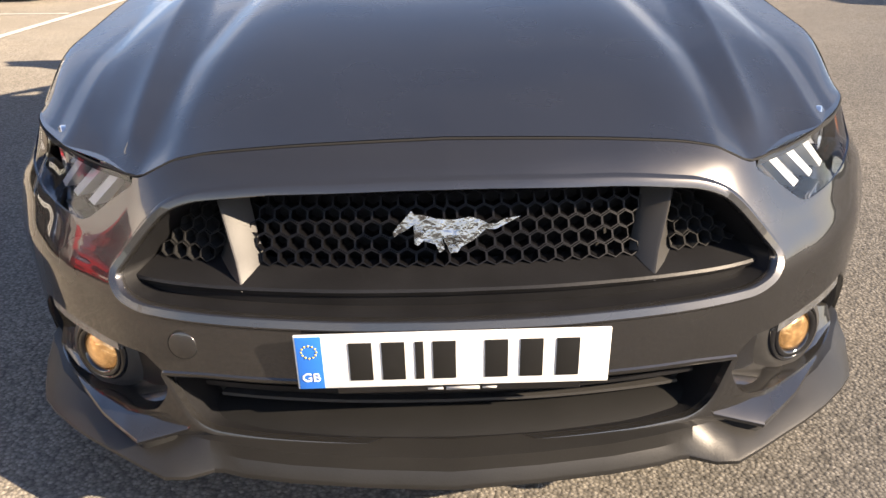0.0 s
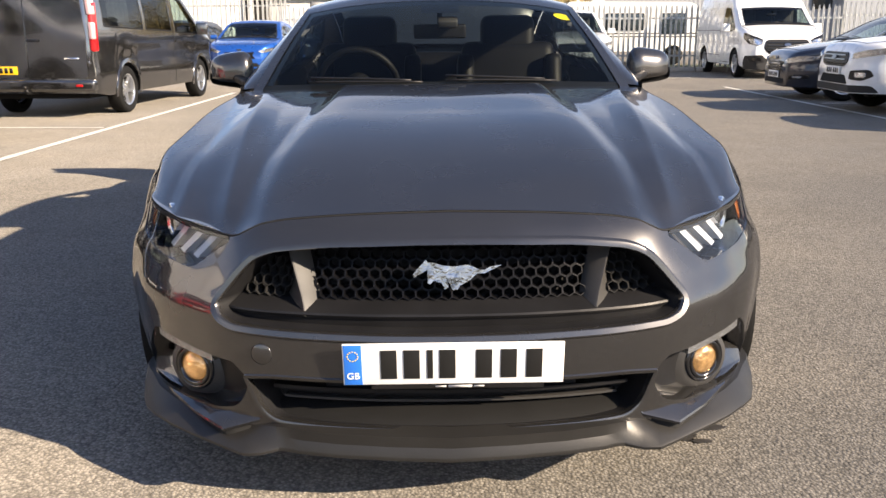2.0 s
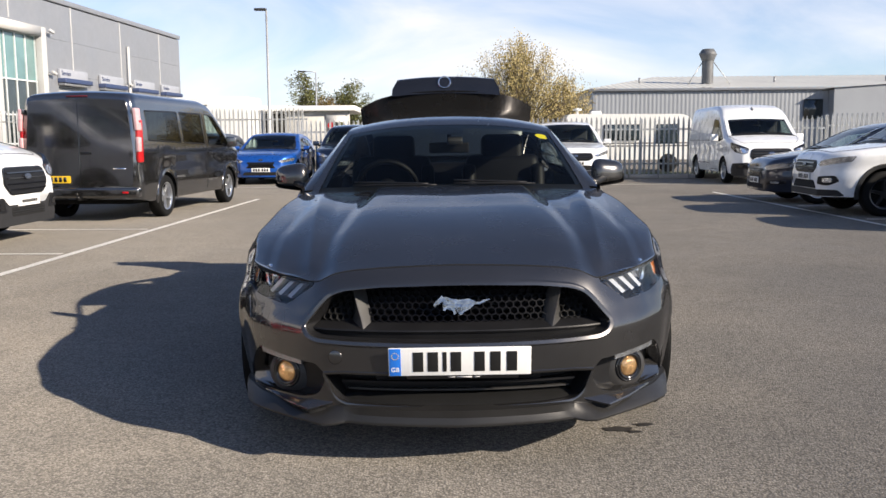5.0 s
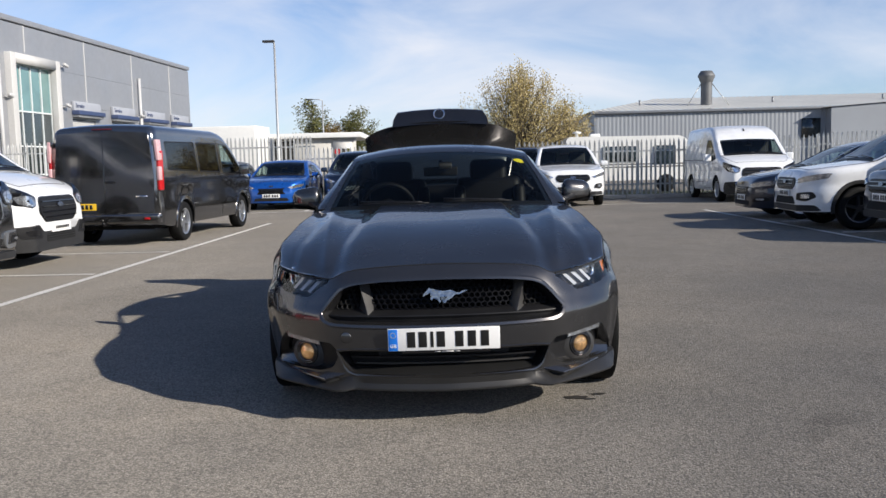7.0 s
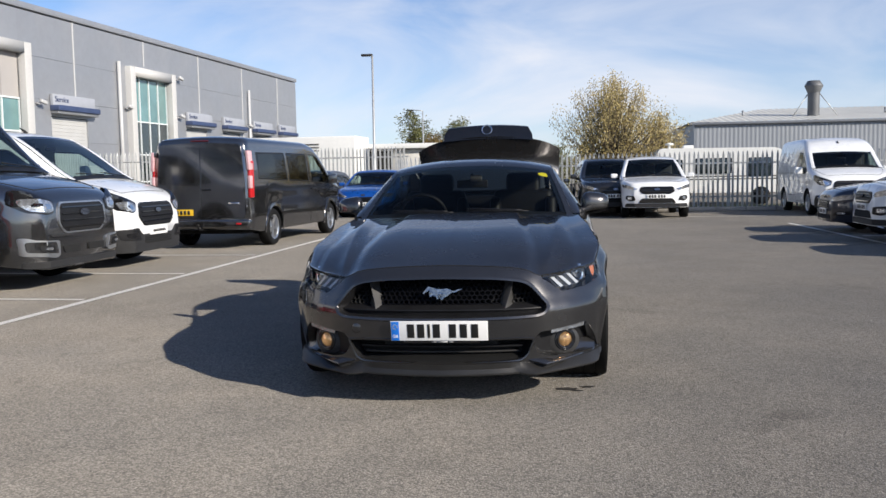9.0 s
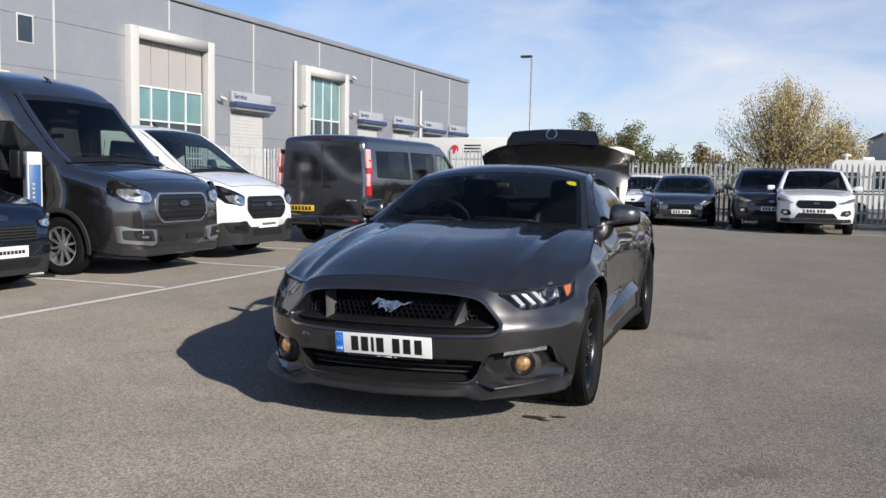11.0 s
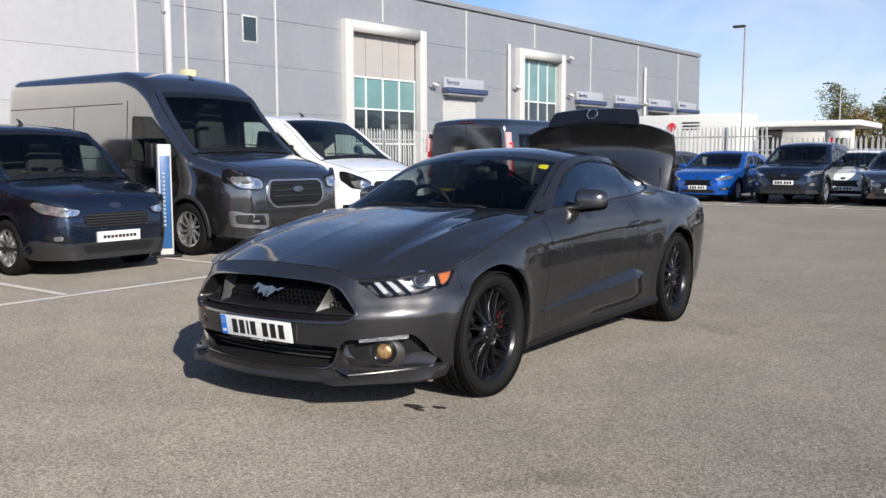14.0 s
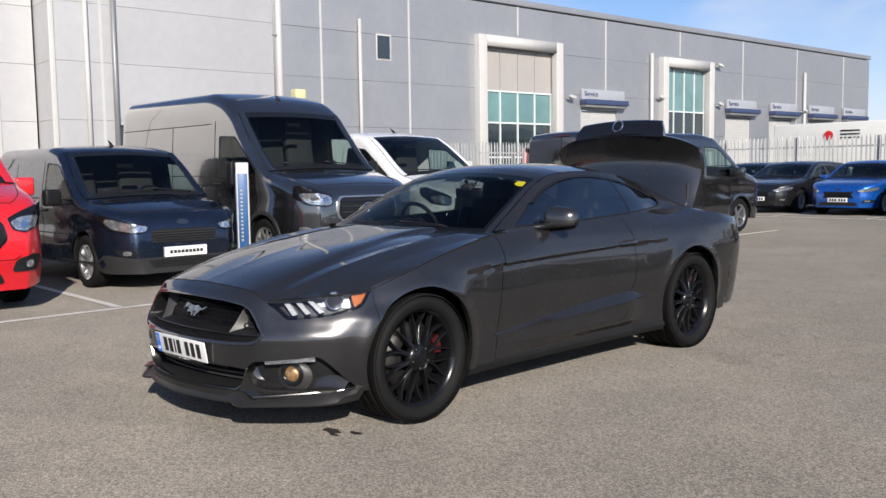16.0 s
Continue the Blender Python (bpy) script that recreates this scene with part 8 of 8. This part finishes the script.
# ---- trees ----
BARK = mat("bark", (0.10, 0.08, 0.06), 0.9, var=0.25, scale=6, bump=0.8, bump_scale=30)


def leaf_mat(name, c0, c1):
    m = bpy.data.materials.new(name)
    m.use_nodes = True
    nt = m.node_tree
    b = nt.nodes["Principled BSDF"]
    b.inputs["Roughness"].default_value = 0.65
    b.inputs["Subsurface Weight"].default_value = 0.0
    g = nt.nodes.new("ShaderNodeNewGeometry")
    r = nt.nodes.new("ShaderNodeValToRGB")
    r.color_ramp.elements[0].color, r.color_ramp.elements[1].color = (*c0, 1), (*c1, 1)
    nt.links.new(g.outputs["Random Per Island"], r.inputs[0])
    nt.links.new(r.outputs[0], b.inputs["Base Color"])
    return m


def tree(x, y, h, rx, rz, base, n, lm, label, seed, upright=0.0, leaf=0.16, name="tree", trunk=0.16, limbs=46, loose=0.13):
    """Tapered trunk, forked limbs and a crown of small leaves grown on twigs."""
    rng = random.Random(seed)
    t = thing(name, pose(x, y, 0), label, "tree")
    wood = bmesh.new()
    tube([(0, 0, 0), (0.05, 0.02, h * 0.25), (-0.03, 0.05, h * 0.5), (0.02, 0.0, h * 0.8)], [trunk, trunk * 0.8, trunk * 0.5, trunk * 0.15], 8, wood)
    vs, fs = [], []
    tips = []
    for k in range(limbs):
        a = rng.uniform(0, 2 * math.pi)
        q = rng.random() ** 0.5
        z1 = base + (h - base) * (rng.random() ** 0.85)
        shape = math.sin(math.pi * min(0.97, max(0.06, (z1 - base * 0.5) / (h - base * 0.5)))) ** 0.6
        irr = 1 + 0.55 * noise.noise((math.cos(a) * 1.7, math.sin(a) * 1.7, seed + z1 * 0.35))
        z1 = base + (z1 - base) * (1 + 0.35 * noise.noise((math.cos(a) * 1.3 + 5, math.sin(a) * 1.3, seed * 1.7)))
        ox, oy = math.cos(a) * q * rx * shape * irr, math.sin(a) * q * rx * shape * irr
        z0 = lerp(h * 0.12, z1, 0.45 if upright < 0.5 else 0.2)
        p0, p1 = Vector((ox * 0.12, oy * 0.12, z0)), Vector((ox, oy, z1))
        mid = p0.lerp(p1, 0.5) + Vector((rng.uniform(-0.2, 0.2), rng.uniform(-0.2, 0.2), 0.2)) - Vector((ox, oy, 0)) * 0.18 * upright
        tube([p0, mid, p1], [min(0.035, trunk * 0.22), min(0.02, trunk * 0.13), 0.005], 5, wood)
        tips.append((mid, p1))
    if upright > 0.8:
        for k in range(limbs // 3):
            a, q = rng.uniform(0, 2 * math.pi), rng.uniform(0.1, 1.0)
            z1 = lerp(h * 1.08, h * 0.72, q * q)
            p0 = Vector((math.cos(a) * q * rx * 0.55, math.sin(a) * q * rx * 0.55, z1 * 0.6))
            p1 = Vector((math.cos(a) * q * rx * 0.98, math.sin(a) * q * rx * 0.98, z1))
            tube([p0, p0.lerp(p1, 0.5), p1], [0.014, 0.010, 0.005], 4, wood)
            tips.append((p0, p1))
    per = n // len(tips)
    for mid, p1 in tips:
        for k in range(per):
            s = rng.random()
            c = mid.lerp(p1, s ** 0.6 * 1.12)
            spread = rx * loose * (1.15 - 0.55 * s)
            c = c + Vector((rng.gauss(0, spread), rng.gauss(0, spread), rng.gauss(0, spread * (0.8 + upright))))
            if c.z < base * 0.6:
                continue
            u = Vector((rng.gauss(0, 1), rng.gauss(0, 1), rng.gauss(0, 0.7 + upright))).normalized()
            w = u.cross(Vector((rng.gauss(0, 1), rng.gauss(0, 1), rng.gauss(0, 1)))).normalized()
            L, W = leaf * rng.uniform(0.6, 1.3), leaf * rng.uniform(0.28, 0.55)
            i = len(vs)
            vs += [tuple(c - u * L * 0.5), tuple(c + w * W * 0.5), tuple(c + u * L * 0.5), tuple(c - w * W * 0.5)]
            fs.append((i, i + 1, i + 2, i + 3))
    part("trunk", wood, BARK, t)
    me = bpy.data.meshes.new("crown")
    me.from_pydata(vs, [], fs)
    me.materials.append(lm)
    o = new("crown", me)
    o.parent = t
    return t


GOLD = leaf_mat("golden_leaves", (0.26, 0.205, 0.065), (0.50, 0.40, 0.18))
OLIVE = leaf_mat("olive_leaves", (0.055, 0.075, 0.02), (0.17, 0.155, 0.045))
RUST = leaf_mat("rust_leaves", (0.12, 0.075, 0.02), (0.22, 0.15, 0.04))
tree(2.35, 32.0, 4.45, 2.5, 2.2, 0.5, 27000, GOLD, "golden autumn shrub tree with upright twigs", 3, 0.9, 0.085, limbs=230, loose=0.055)
tree(4.2, 33.5, 3.3, 1.4, 1.6, 0.4, 9500, GOLD, "smaller golden shrub beside the larger one", 4, 0.9, 0.085, limbs=120, loose=0.06)
tree(-13.2, 75, 6.3, 2.6, 2.4, 0.6, 7000, OLIVE, "olive green tree turning in autumn", 5, 0.1, 0.22)
tree(-9.4, 75, 5.9, 2.5, 2.3, 0.6, 7000, OLIVE, "broad olive green tree in early autumn", 6, 0.1, 0.22)
tree(-11.2, 73, 4.6, 2.2, 2.0, 0.4, 5000, RUST, "rust tinted bushy tree", 7, 0.2, 0.2)
for k, (x, y, h) in enumerate(((-5.6, 70, 3.8), (-3.0, 71, 4.2), (-0.4, 70, 3.4), (2.2, 72, 4.0), (5.2, 70, 4.4), (8.0, 72, 4.2), (-7.6, 71, 3.6))):
    tree(x, y, h, 1.9, 1.6, 0.2, 3200, (OLIVE, RUST, OLIVE)[k % 3], "hedgerow tree in mixed autumn colour", 20 + k, 0.3, 0.22)
# far wooded rise that closes the view
bm = bmesh.new()
rows = []
for k in range(121):
    a = math.pi * (0.02 + 1.96 * k / 120)
    r = 330 + 30 * noise.noise((k * 0.3, 1.0, 0))
    rows.append([bm.verts.new((r * math.sin(a - math.pi), r * -math.cos(a - math.pi) + 20, z)) for z in (-1, 6 + 5 * abs(noise.noise((k * 0.45, 0.2, 4.0))))])
for a, b in zip(rows, rows[1:]):
    bm.faces.new((a[0], b[0], b[1], a[1]))
tagged(part("backdrop", bm, mat("far_woods", (0.10, 0.12, 0.10), 1.0, var=0.3, scale=0.15, fine=0.3, fine_scale=1.5)), "far hazy wooded rise", "backdrop", kind="structure")
